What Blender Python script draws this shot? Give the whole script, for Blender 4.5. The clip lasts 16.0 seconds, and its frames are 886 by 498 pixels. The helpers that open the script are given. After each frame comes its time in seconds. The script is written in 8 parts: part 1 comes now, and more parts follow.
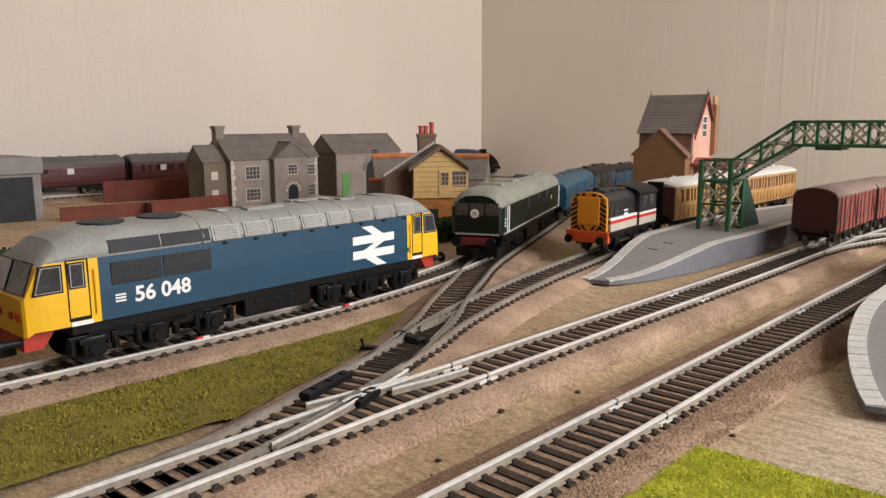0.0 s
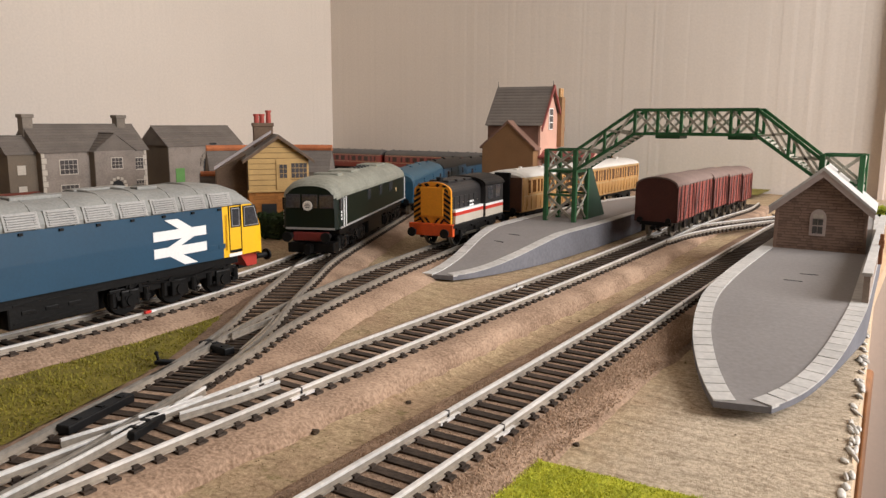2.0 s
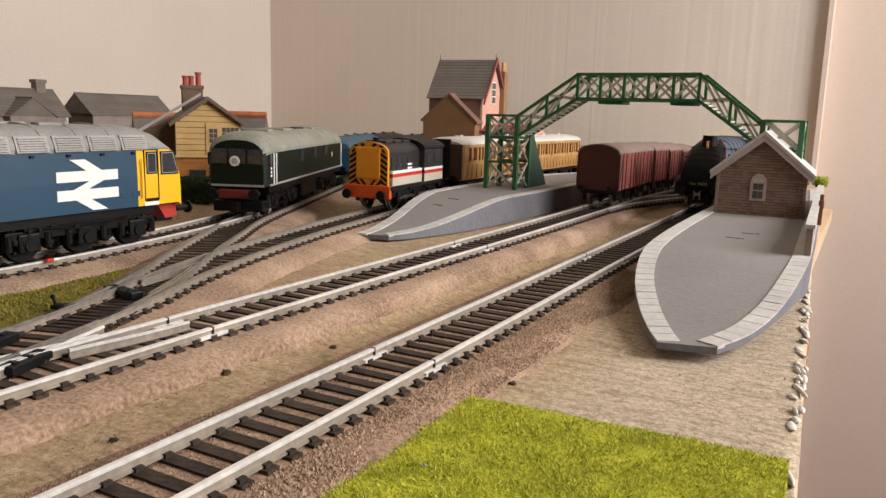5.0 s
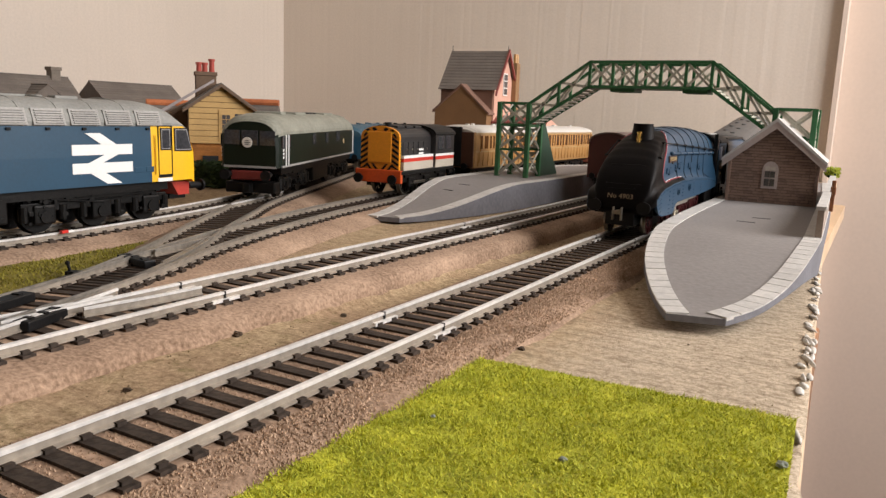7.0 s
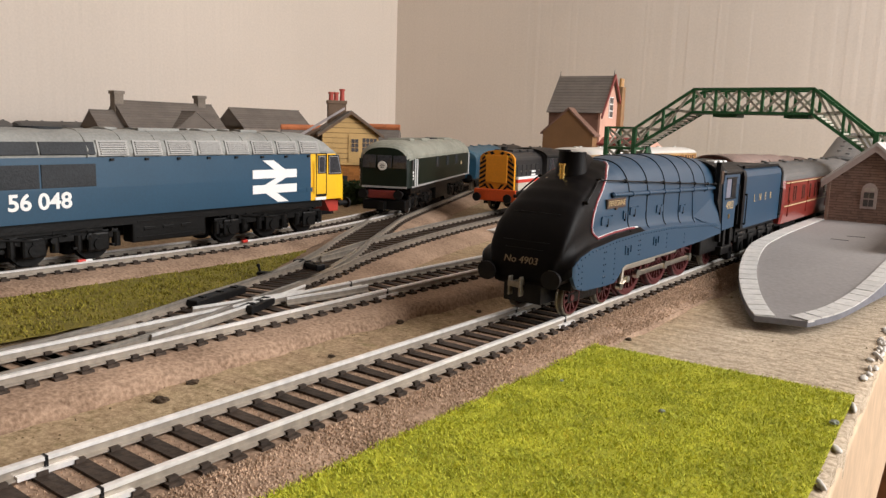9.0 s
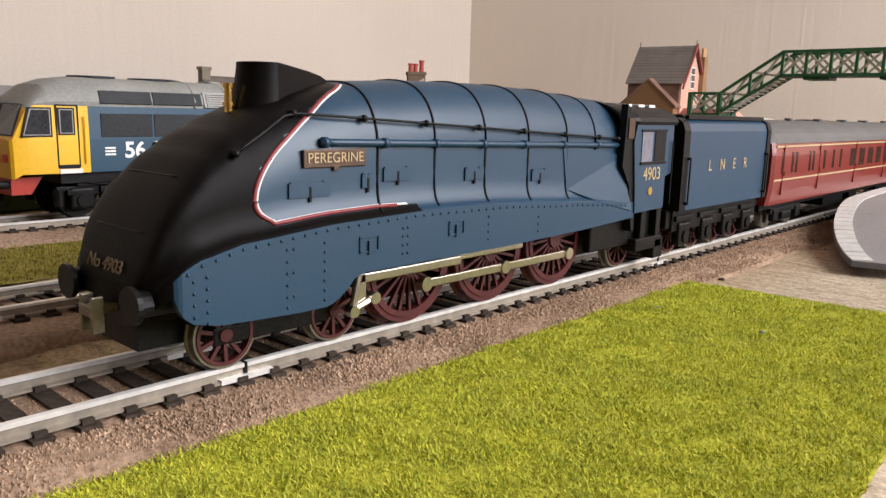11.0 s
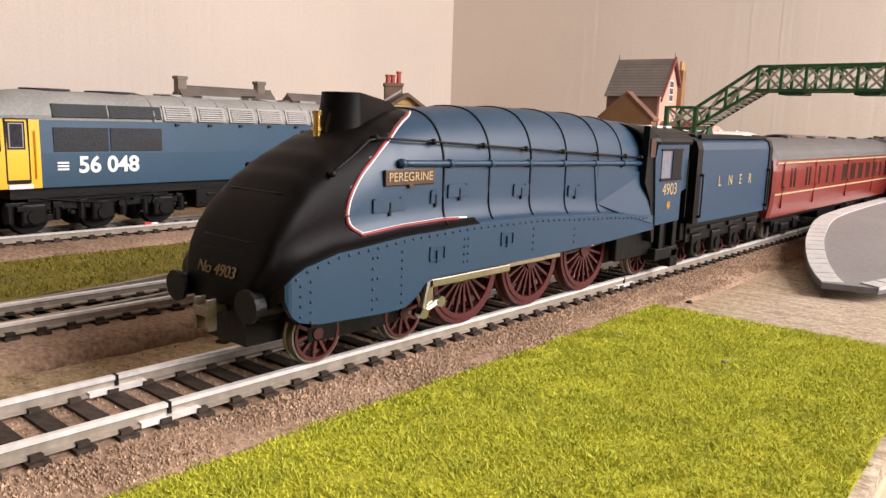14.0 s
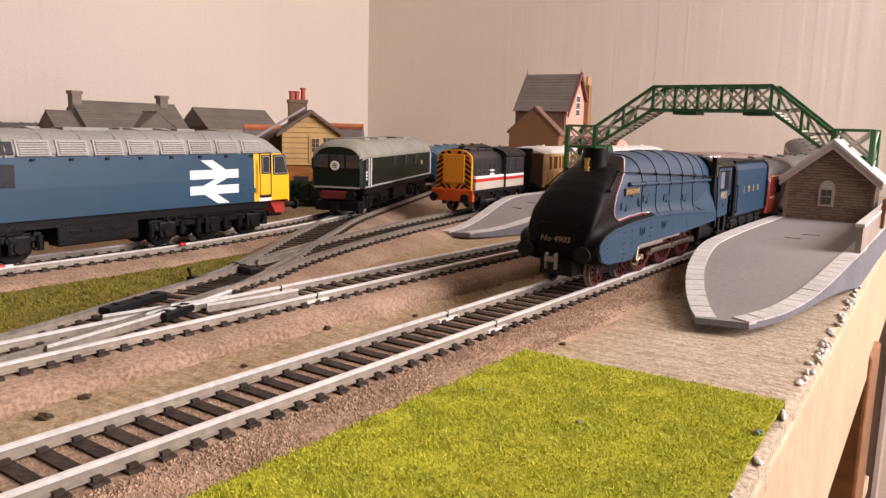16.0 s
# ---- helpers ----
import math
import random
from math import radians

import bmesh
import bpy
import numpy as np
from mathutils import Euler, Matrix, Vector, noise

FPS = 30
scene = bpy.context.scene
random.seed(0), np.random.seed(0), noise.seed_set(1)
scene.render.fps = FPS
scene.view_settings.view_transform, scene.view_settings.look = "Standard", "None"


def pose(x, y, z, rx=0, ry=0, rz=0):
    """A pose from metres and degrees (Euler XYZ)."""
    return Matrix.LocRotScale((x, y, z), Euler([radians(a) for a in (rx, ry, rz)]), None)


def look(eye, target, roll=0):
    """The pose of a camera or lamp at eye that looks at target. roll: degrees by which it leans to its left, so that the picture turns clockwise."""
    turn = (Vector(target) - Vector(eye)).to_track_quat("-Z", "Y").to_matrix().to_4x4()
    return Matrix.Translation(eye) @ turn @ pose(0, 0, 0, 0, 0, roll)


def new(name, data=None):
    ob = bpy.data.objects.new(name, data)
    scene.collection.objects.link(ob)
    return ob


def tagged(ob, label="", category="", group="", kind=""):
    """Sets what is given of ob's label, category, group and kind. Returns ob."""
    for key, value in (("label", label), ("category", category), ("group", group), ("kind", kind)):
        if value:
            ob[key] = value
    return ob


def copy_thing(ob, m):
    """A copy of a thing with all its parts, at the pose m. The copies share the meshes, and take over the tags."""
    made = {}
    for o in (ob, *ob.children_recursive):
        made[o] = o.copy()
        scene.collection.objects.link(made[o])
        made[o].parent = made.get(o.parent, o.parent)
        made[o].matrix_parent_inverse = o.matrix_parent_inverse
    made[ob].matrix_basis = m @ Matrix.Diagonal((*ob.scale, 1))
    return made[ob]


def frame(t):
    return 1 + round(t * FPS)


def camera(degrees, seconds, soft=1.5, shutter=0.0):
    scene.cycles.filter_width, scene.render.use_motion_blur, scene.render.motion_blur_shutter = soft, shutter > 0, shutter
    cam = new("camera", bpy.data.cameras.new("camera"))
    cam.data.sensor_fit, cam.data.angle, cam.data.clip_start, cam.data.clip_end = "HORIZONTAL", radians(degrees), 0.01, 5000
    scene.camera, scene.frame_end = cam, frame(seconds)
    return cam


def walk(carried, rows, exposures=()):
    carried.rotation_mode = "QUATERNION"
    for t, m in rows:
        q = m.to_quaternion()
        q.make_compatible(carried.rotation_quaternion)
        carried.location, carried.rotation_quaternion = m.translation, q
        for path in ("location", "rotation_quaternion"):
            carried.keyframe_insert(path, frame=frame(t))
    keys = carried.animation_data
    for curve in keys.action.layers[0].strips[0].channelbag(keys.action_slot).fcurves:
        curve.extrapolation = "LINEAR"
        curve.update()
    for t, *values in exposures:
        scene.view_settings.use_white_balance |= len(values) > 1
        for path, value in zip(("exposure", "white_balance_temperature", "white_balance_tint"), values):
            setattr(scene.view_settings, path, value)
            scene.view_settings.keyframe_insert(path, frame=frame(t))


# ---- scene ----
# ---------- camera; lengths below are in millimetres of the model ----------
MM = 0.001
cam = camera(60.5, 16.0, soft=1.4)
PATH = [
    (0, 111.64, -206.69, 95.08, 43.565, -9.505, -0.222),
    (0.5, 106.81, -195.45, 92.49, 40.666, -9.123, 0.357),
    (1, 105.57, -185.41, 91.66, 38.273, -8.998, -0.098),
    (1.5, 102.02, -176.56, 89.70, 35.461, -8.494, 0.233),
    (2, 99.40, -168.60, 85.97, 33.039, -9.528, 0.290),
    (2.5, 96.44, -162.46, 79.24, 30.485, -9.274, 0.781),
    (3, 95.44, -158.08, 74.59, 29.089, -9.470, 1.119),
    (3.5, 95.00, -155.07, 71.87, 29.077, -9.585, 1.256),
    (4, 94.76, -154.58, 69.63, 28.864, -9.708, 1.447),
    (6.5, 95.60, -153.25, 58.79, 28.889, -10.262, 1.936),
    (7, 96.32, -156.49, 57.22, 29.390, -10.071, 2.253),
    (7.5, 98.65, -161.73, 59.03, 30.315, -9.812, 2.083),
    (8, 103.04, -170.07, 59.15, 32.031, -9.630, 2.217),
    (8.5, 111.98, -189.41, 65.47, 35.156, -8.330, 2.051),
    (9, 114.41, -202.62, 62.62, 36.985, -9.093, 1.827),
    (11.5, 114.4, -219.1, 48.3, 43.17, -9.92, 1.17),
    (12, 117.4, -224.0, 48.9, 43.75, -9.42, 0.86),
    (12.5, 112.5, -217.1, 48.4, 43.25, -9.68, 1.20),
    (13, 115.2, -219.8, 49.2, 43.06, -9.59, 1.33),
    (13.5, 114.3, -210.2, 52.0, 41.85, -9.60, 1.77),
    (14, 114.6, -204.4, 51.7, 41.01, -9.63, 1.88),
    (14.5, 117.0, -201.1, 53.8, 39.45, -9.15, 2.22),
    (15, 117.8, -196.3, 57.5, 38.05, -9.14, 2.07),
    (15.5, 118.11, -185.91, 58.68, 36.891, -9.139, 1.833),
    (16, 121.69, -184.56, 62.08, 35.628, -9.034, 1.587),
]

walk(cam, [(t, pose(x * MM, y * MM, z * MM) @ pose(0, 0, 0, 0, 0, yaw) @ pose(0, 0, 0, 90 + pitch) @ pose(0, 0, 0, 0, 0, roll))
           for t, x, y, z, yaw, pitch, roll in PATH],
     exposures=[(0, -0.2, 6300, 10), (4, -0.2, 6450, 11), (8, -0.15, 6400, 11), (9, -0.12, 6350, 10), (11.5, 0.04, 6150, 12), (13, 0.10, 6250, 13), (14.2, 0.2, 6550, 17), (15, 0.14, 6650, 20), (16, 0.04, 6700, 22)])

# ---------- daylight from an unseen window on the right, placed by the way shadows fall ---
world = bpy.data.worlds.new("daylight")
scene.world = world
world.use_nodes = True
wn = world.node_tree.nodes
sky = wn.new("ShaderNodeTexSky")
sky.sky_type, sky.sun_disc = "NISHITA", False
sky.sun_elevation, sky.sun_rotation = radians(35), radians(160)
wn["Background"].inputs[1].default_value = 0.10
world.node_tree.links.new(sky.outputs[0], wn["Background"].inputs[0])


def area_lamp(name, at, target, sx, sy, power, colour):
    data = bpy.data.lights.new(name, "AREA")
    data.shape, data.size, data.size_y, data.energy, data.color = "RECTANGLE", sx, sy, power, colour
    ob = new(name, data)
    ob.matrix_world = look(at, target)
    return ob


area_lamp("window_light", (0.99, 0.42, 0.575), (-0.2, 0.28, 0.05), 0.88, 0.82, 30, (1.0, 0.955, 0.915))


# ---------- helpers; all lengths in millimetres ----------
def part(name, bm, mat, parent=None, label="", at=None, smooth=False, scale=True):
    """Link a bmesh as one mesh object."""
    if scale:
        bmesh.ops.scale(bm, vec=(MM, MM, MM), verts=bm.verts)
    me = bpy.data.meshes.new(name)
    bm.to_mesh(me)
    bm.free()
    for m in mat if isinstance(mat, (list, tuple)) else [mat]:
        me.materials.append(m)
    if smooth:
        for p in me.polygons:
            p.use_smooth = True
    ob = new(name, me)
    if parent is not None:
        ob.parent = parent
    if at is not None:
        ob.matrix_basis = at
    if label:
        tagged(ob, label)
    return ob


def thing(name, label, category, m=None, group="", kind=""):
    ob = new(name)
    ob.empty_display_size = 0.01
    if m is not None:
        ob.matrix_basis = m
    return tagged(ob, label, category, group, kind)


def at(x, y, z, rz=0, rx=0, ry=0):
    return pose(x * MM, y * MM, z * MM, rx, ry, rz)


def box(bm, x0, x1, y0, y1, z0, z1, bevel=0.0, mat=0, m=None):
    r = bmesh.ops.create_cube(bm, size=1.0)
    vs = r["verts"]
    for v in vs:
        v.co = Vector((x0 + (v.co.x + 0.5) * (x1 - x0), y0 + (v.co.y + 0.5) * (y1 - y0), z0 + (v.co.z + 0.5) * (z1 - z0)))
    fs = list({f for v in vs for f in v.link_faces})
    for f in fs:
        f.material_index = mat
    if m is not None:
        bmesh.ops.transform(bm, matrix=m, verts=vs)
    if bevel > 0:
        es = list({e for v in vs for e in v.link_edges})
        bmesh.ops.bevel(bm, geom=es, offset=bevel, segments=2, profile=0.5, affect="EDGES", clamp_overlap=True)
    return vs


def cyl(bm, p, q, r, seg=16, r2=None, mat=0, caps=True):
    p, q = Vector(p), Vector(q)
    d = q - p
    m = Matrix.Translation((p + q) / 2) @ d.to_track_quat("Z", "Y").to_matrix().to_4x4()
    g = bmesh.ops.create_cone(bm, cap_ends=caps, segments=seg, radius1=r, radius2=r if r2 is None else r2, depth=d.length, matrix=m)
    for f in {f for v in g["verts"] for f in v.link_faces}:
        f.material_index = mat
    return g["verts"]


def loft(bm, rings, caps=True, closed=True, mat=0):
    """Skin a list of equal-length rings of points."""
    vr = [[bm.verts.new(p) for p in ring] for ring in rings]
    n = len(vr[0])
    for a, b in zip(vr, vr[1:]):
        for i in range(n if closed else n - 1):
            j = (i + 1) % n
            try:
                bm.faces.new((a[i], a[j], b[j], b[i])).material_index = mat
            except ValueError:
                pass
    if caps and closed:
        bm.faces.new(list(reversed(vr[0]))).material_index = mat
        bm.faces.new(vr[-1]).material_index = mat
    return vr


def prism(bm, outline, axis, a, b, mat=0):
    """A polygon pushed along an axis (0, 1 or 2) from a to b; outline in the other two axes, in order."""
    def p3(u, v, w):
        return [(w, u, v), (u, w, v), (u, v, w)][axis]
    lo = [bm.verts.new(p3(u, v, a)) for u, v in outline]
    hi = [bm.verts.new(p3(u, v, b)) for u, v in outline]
    fs = [bm.faces.new(lo), bm.faces.new(hi)]
    n = len(outline)
    for i in range(n):
        j = (i + 1) % n
        fs.append(bm.faces.new((lo[i], lo[j], hi[j], hi[i])))
    for f in fs:
        f.material_index = mat
    bmesh.ops.recalc_face_normals(bm, faces=fs)
    return fs


def strip(bm, pts, profile, mat=0, caps=True):
    """Sweep a closed (u, z) profile along a flat polyline of (x, y, z); u is to the right of travel."""
    rings = []
    for i, p in enumerate(pts):
        a, b = Vector(pts[max(i - 1, 0)]), Vector(pts[min(i + 1, len(pts) - 1)])
        d = (b - a).normalized()
        right = Vector((d.y, -d.x, 0)).normalized()
        rings.append([Vector(p) + right * u + Vector((0, 0, z)) for u, z in profile])
    loft(bm, rings, caps, True, mat)
    bmesh.ops.recalc_face_normals(bm, faces=bm.faces)


# ---------- materials ----------
MATS = {}


def material(name, colour, rough=0.6, metal=0.0, vary=0.12, grain=900.0, stain=60.0, bump=0.15, second=None, coat=0.0, spread=0.0, spec=0.5):
    """A painted or natural surface: grain and stains at two scales, fine relief."""
    if name in MATS:
        return MATS[name]
    m = bpy.data.materials.new(name)
    m.use_nodes = True
    nt = m.node_tree
    ns, ln = nt.nodes, nt.links
    bsdf = ns["Principled BSDF"]
    tc = ns.new("ShaderNodeTexCoord")
    n1, n2 = ns.new("ShaderNodeTexNoise"), ns.new("ShaderNodeTexNoise")
    n1.inputs["Scale"].default_value, n1.inputs["Detail"].default_value = grain, 4
    n2.inputs["Scale"].default_value, n2.inputs["Detail"].default_value = stain, 5
    for n in (n1, n2):
        ln.new(tc.outputs["Object"], n.inputs["Vector"])
    add = ns.new("ShaderNodeMath")
    add.operation = "ADD"
    ln.new(n1.outputs["Fac"], add.inputs[0])
    ln.new(n2.outputs["Fac"], add.inputs[1])
    ramp = ns.new("ShaderNodeValToRGB")
    c = Vector(colour)
    d = Vector(second) if second else c * (1 - vary * 1.6)
    ramp.color_ramp.elements[0].position, ramp.color_ramp.elements[1].position = 0.36, 0.64
    ramp.color_ramp.elements[0].color = (*d, 1)
    ramp.color_ramp.elements[1].color = (*(c * (1 + vary * 0.5)), 1)
    half = ns.new("ShaderNodeMath")
    half.operation = "MULTIPLY"
    half.inputs[1].default_value = 0.5
    ln.new(add.outputs[0], half.inputs[0])
    if spread > 0:
        info = ns.new("ShaderNodeObjectInfo")
        geo = ns.new("ShaderNodeNewGeometry")
        s1 = ns.new("ShaderNodeMath")
        s1.operation = "ADD"
        ln.new(info.outputs["Random"], s1.inputs[0])
        ln.new(geo.outputs["Random Per Island"], s1.inputs[1])
        s2 = ns.new("ShaderNodeMath")
        s2.operation = "MULTIPLY_ADD"
        s2.inputs[1].default_value, s2.inputs[2].default_value = spread, -spread
        ln.new(s1.outputs[0], s2.inputs[0])
        s3 = ns.new("ShaderNodeMath")
        s3.operation = "ADD"
        ln.new(half.outputs[0], s3.inputs[0])
        ln.new(s2.outputs[0], s3.inputs[1])
        ln.new(s3.outputs[0], ramp.inputs[0])
    else:
        ln.new(half.outputs[0], ramp.inputs[0])
    ln.new(ramp.outputs[0], bsdf.inputs["Base Color"])
    bsdf.inputs["Roughness"].default_value, bsdf.inputs["Metallic"].default_value = rough, metal
    bsdf.inputs["Coat Weight"].default_value, bsdf.inputs["Specular IOR Level"].default_value = coat, spec
    if bump > 0:
        b = ns.new("ShaderNodeBump")
        b.inputs["Strength"].default_value, b.inputs["Distance"].default_value = bump, 0.0004
        ln.new(n1.outputs["Fac"], b.inputs["Height"])
        ln.new(b.outputs[0], bsdf.inputs["Normal"])
    MATS[name] = m
    return m


def glass(name, tint=(0.9, 0.95, 0.95), rough=0.05):
    if name in MATS:
        return MATS[name]
    m = bpy.data.materials.new(name)
    m.use_nodes = True
    b = m.node_tree.nodes["Principled BSDF"]
    b.inputs["Base Color"].default_value = (*tint, 1)
    b.inputs["Roughness"].default_value = rough
    b.inputs["Transmission Weight"].default_value = 0.85
    b.inputs["IOR"].default_value = 1.45
    MATS[name] = m
    return m


M_WALL = material("ribbed_wallpaper", (0.74, 0.66, 0.58), 0.85, vary=0.05, grain=300, stain=4, bump=0.3)
M_GROUND = material("sandy_scatter", (0.40, 0.31, 0.20), 0.95, vary=0.25, grain=900, stain=30, bump=0.8)
M_BALLAST = material("brown_cork_ballast", (0.42, 0.29, 0.20), 0.95, vary=0.3, second=(0.17, 0.105, 0.065), grain=900, stain=40, bump=0.9)
M_GRASS = material("bright_grass_mat", (0.50, 0.50, 0.03), 0.9, vary=0.3, grain=700, stain=80, bump=0.9)
M_GRASS_DARK = material("olive_grass", (0.22, 0.18, 0.022), 0.95, vary=0.3, grain=900, stain=60, bump=0.9)
M_SLEEPER = material("black_plastic_sleeper", (0.056, 0.040, 0.030), 0.7, vary=0.4, grain=700, bump=0.6, spec=0.25, spread=0.12)
# rail heads: the window's reflection is put into a pale, mostly non-metal base
M_RAIL = material("nickel_silver_rail_sheen", (0.88, 0.86, 0.83), 0.30, metal=0.3, vary=0.15, grain=500, stain=50, bump=0.05)
M_RAILSIDE = material("grey_rail_side", (0.40, 0.35, 0.29), 0.42, metal=0.4, vary=0.2, grain=500, stain=50, bump=0.05)
M_OLDRAIL = material("dull_grey_rail", (0.34, 0.31, 0.27), 0.4, metal=0.5, vary=0.25, grain=500, stain=60, bump=0.05)
M_BLACK = material("satin_black_paint", (0.008, 0.008, 0.0085), 0.45, vary=0.3, grain=900, bump=0.1, spec=0.2)
M_BLUE = material("rail_blue_paint", (0.009, 0.051, 0.098), 0.42, vary=0.08, bump=0.05)
M_YELLOW = material("warning_yellow_paint", (0.82, 0.46, 0.006), 0.45, vary=0.06, bump=0.05)
M_GREYROOF = material("grey_roof_paint", (0.27, 0.27, 0.25), 0.6, vary=0.16, bump=0.1)
M_GARTER = material("garter_blue_paint", (0.0080, 0.042, 0.086), 0.44, vary=0.06, bump=0.04, spec=0.6)
M_WHITE = material("white_paint", (0.8, 0.8, 0.78), 0.5, vary=0.04, bump=0.05)
M_PLATFORM = material("grey_platform_card", (0.27, 0.25, 0.24), 0.85, vary=0.1, grain=600, stain=20, bump=0.3)
M_GREEN = material("bridge_green_paint", (0.03, 0.14, 0.05), 0.5, vary=0.2, bump=0.1)
M_MAROON = material("maroon_paint", (0.16, 0.022, 0.016), 0.45, vary=0.1, bump=0.05)
M_STONE = material("grey_stone", (0.24, 0.205, 0.17), 0.9, vary=0.2, bump=0.4, spread=0.2)
M_SLATE = material("grey_slate", (0.17, 0.145, 0.125), 0.8, vary=0.15, bump=0.2, spread=0.1)
M_BROWN = material("brown_brick_paper", (0.30, 0.17, 0.08), 0.85, vary=0.15)
M_CREAM = material("cream_boards", (0.56, 0.36, 0.14), 0.7, vary=0.12)
M_TEAK = material("varnished_teak", (0.50, 0.27, 0.09), 0.4, vary=0.2, bump=0.1)
M_PINE = material("planed_pine", (0.62, 0.45, 0.29), 0.6, vary=0.12, grain=200, stain=20)


# ---------- room ----------
WX, WY, END = -934.0, 1010.0, 33.0


def wall_piece(name, x0, x1, y0, y1, z0, z1, mat=None):
    bm = bmesh.new()
    box(bm, x0, x1, y0, y1, z0, z1)
    return tagged(part(name, bm, mat or M_WALL), kind="structure")


def ribbed_wall(name, length, height, z0, mat):
    """Wallpaper with shallow uneven vertical ribs, in its own x-z plane, facing -y."""
    rnd = random.Random(len(name))
    bm = bmesh.new()
    rows = []
    x = 0.0
    while x <= length:
        rows.append((x, rnd.uniform(0, 0.28)))
        x += rnd.uniform(3.0, 8.0)
    rows.append((length, 0))
    ring = [[bm.verts.new((px, -d, z)) for px, d in rows] for z in (z0, z0 + height)]
    back = [[bm.verts.new((px, 40, z)) for px in (0, length)] for z in (z0, z0 + height)]
    for i in range(len(rows) - 1):
        bm.faces.new((ring[0][i], ring[0][i + 1], ring[1][i + 1], ring[1][i]))
    bm.faces.new((back[0][0], back[1][0], back[1][1], back[0][1]))
    ob = part(name, bm, mat)
    return tagged(ob, kind="structure")


w = ribbed_wall("wall_back", END - WX, 2400, -900, M_WALL)
w.matrix_basis = at(WX, WY, 0)
w = ribbed_wall("wall_left", 3600 + WY, 2400, -900, M_WALL)
w.matrix_basis = at(WX, -3600, 0, rz=90)
M_PLAIN = material("plain_cream_paint", (0.70, 0.58, 0.49), 0.8, vary=0.03, grain=200, stain=3, bump=0.1)
wall_piece("wall_return", END, END + 6, WY - 12, 1060, -900, 1500, M_PLAIN)
wall_piece("wall_alcove", END + 6, 1060, 1034, 1084, -900, 1500, M_PLAIN)
# unseen; this wall and the ceiling are set far off to weaken bounced light
wall_piece("wall_behind", -1000, 1060, -3650, -3600, -900, 1500, M_PLAIN)
# the window wall, with an opening
wall_piece("wall_window_low", 1000, 1060, -3600, 1180, -900, 150, M_PLAIN)
wall_piece("wall_window_high", 1000, 1060, -3600, 1180, 1000, 1500, M_PLAIN)
wall_piece("wall_window_near", 1000, 1060, -3600, -30, 150, 1000, M_PLAIN)
wall_piece("wall_window_far", 1000, 1060, 870, 1180, 150, 1000, M_PLAIN)
M_CARPET = material("mauve_carpet", (0.30, 0.22, 0.20), 0.95, vary=0.2, grain=600, stain=8, bump=0.5)
wall_piece("floor", -1000, 1060, -3650, 1230, -940, -900, M_CARPET)
wall_piece("ceiling", -1000, 1060, -3650, 1230, 1500, 1540, M_WHITE)


# ---------- baseboard ----------
def fall(y):
    """The board sags a little towards the back."""
    k = min(max((y - 420) / 480, 0), 1)
    return -14 * k * k * (3 - 2 * k)


def sag(y):
    return 9 * smooth(490, 620, y) * (1 - smooth(700, 920, y))


def dip_at(x, y):
    """The main line lies lower where it turns towards the wall."""
    return sag(y) * smooth(-55, -38, x)


def edge_x(y):
    return 90 - 0.048 * y


def smooth(a, b, v):
    k = min(max((v - a) / (b - a), 0), 1)
    return k * k * (3 - 2 * k)


def ground_z(x, y):
    n = noise.noise((x / 34, y / 34, 3.1)) * 0.7 + noise.noise((x / 9, y / 9, 7.7)) * 0.28 + noise.noise((x / 3.3, y / 3.3, 1.7)) * 0.12
    dip = smooth(-44, -38, x) * (1 - smooth(-30, -20, x)) * smooth(-30, 40, y) * (1 - smooth(300, 340, y))
    return fall(y) - 0.6 + n - 3.2 * dip - dip_at(x, y)


def ground_mesh():
    bm = bmesh.new()
    ys = [-620 + 12 * i for i in range(29)] + [-272 + 2.4 * i for i in range(272)] + [381 + 10 * i for i in range(63)]
    xs = [WX + 12 * i for i in range(59)] + [WX + 708 + 2.6 * i for i in range(136)]
    rows = []
    for y in ys:
        e = edge_x(y) if y < 800 else edge_x(800)
        row = [bm.verts.new((x, y, ground_z(x, y))) for x in xs if x < e - 1.5]
        wob = noise.noise((y / 7, 0.3, 2)) * 1.2
        row.append(bm.verts.new((e + wob, y, fall(y) - 0.8)))
        row.append(bm.verts.new((e + wob * 0.6, y, fall(y) - 13)))
        rows.append(row)
    for a, b in zip(rows, rows[1:]):
        n = min(len(a), len(b))
        for i in range(n - 3):
            bm.faces.new((a[i], a[i + 1], b[i + 1], b[i]))
        # the ragged cut along the edge
        la, lb = a[n - 3:len(a)], b[n - 3:len(b)]
        i = j = 0
        while i < len(la) - 1 or j < len(lb) - 1:
            if i < len(la) - 1 and (j >= len(lb) - 1 or len(la) - i >= len(lb) - j):
                bm.faces.new((la[i], la[i + 1], lb[j]))
                i += 1
            else:
                bm.faces.new((la[i], lb[j + 1], lb[j]))
                j += 1
    return bm


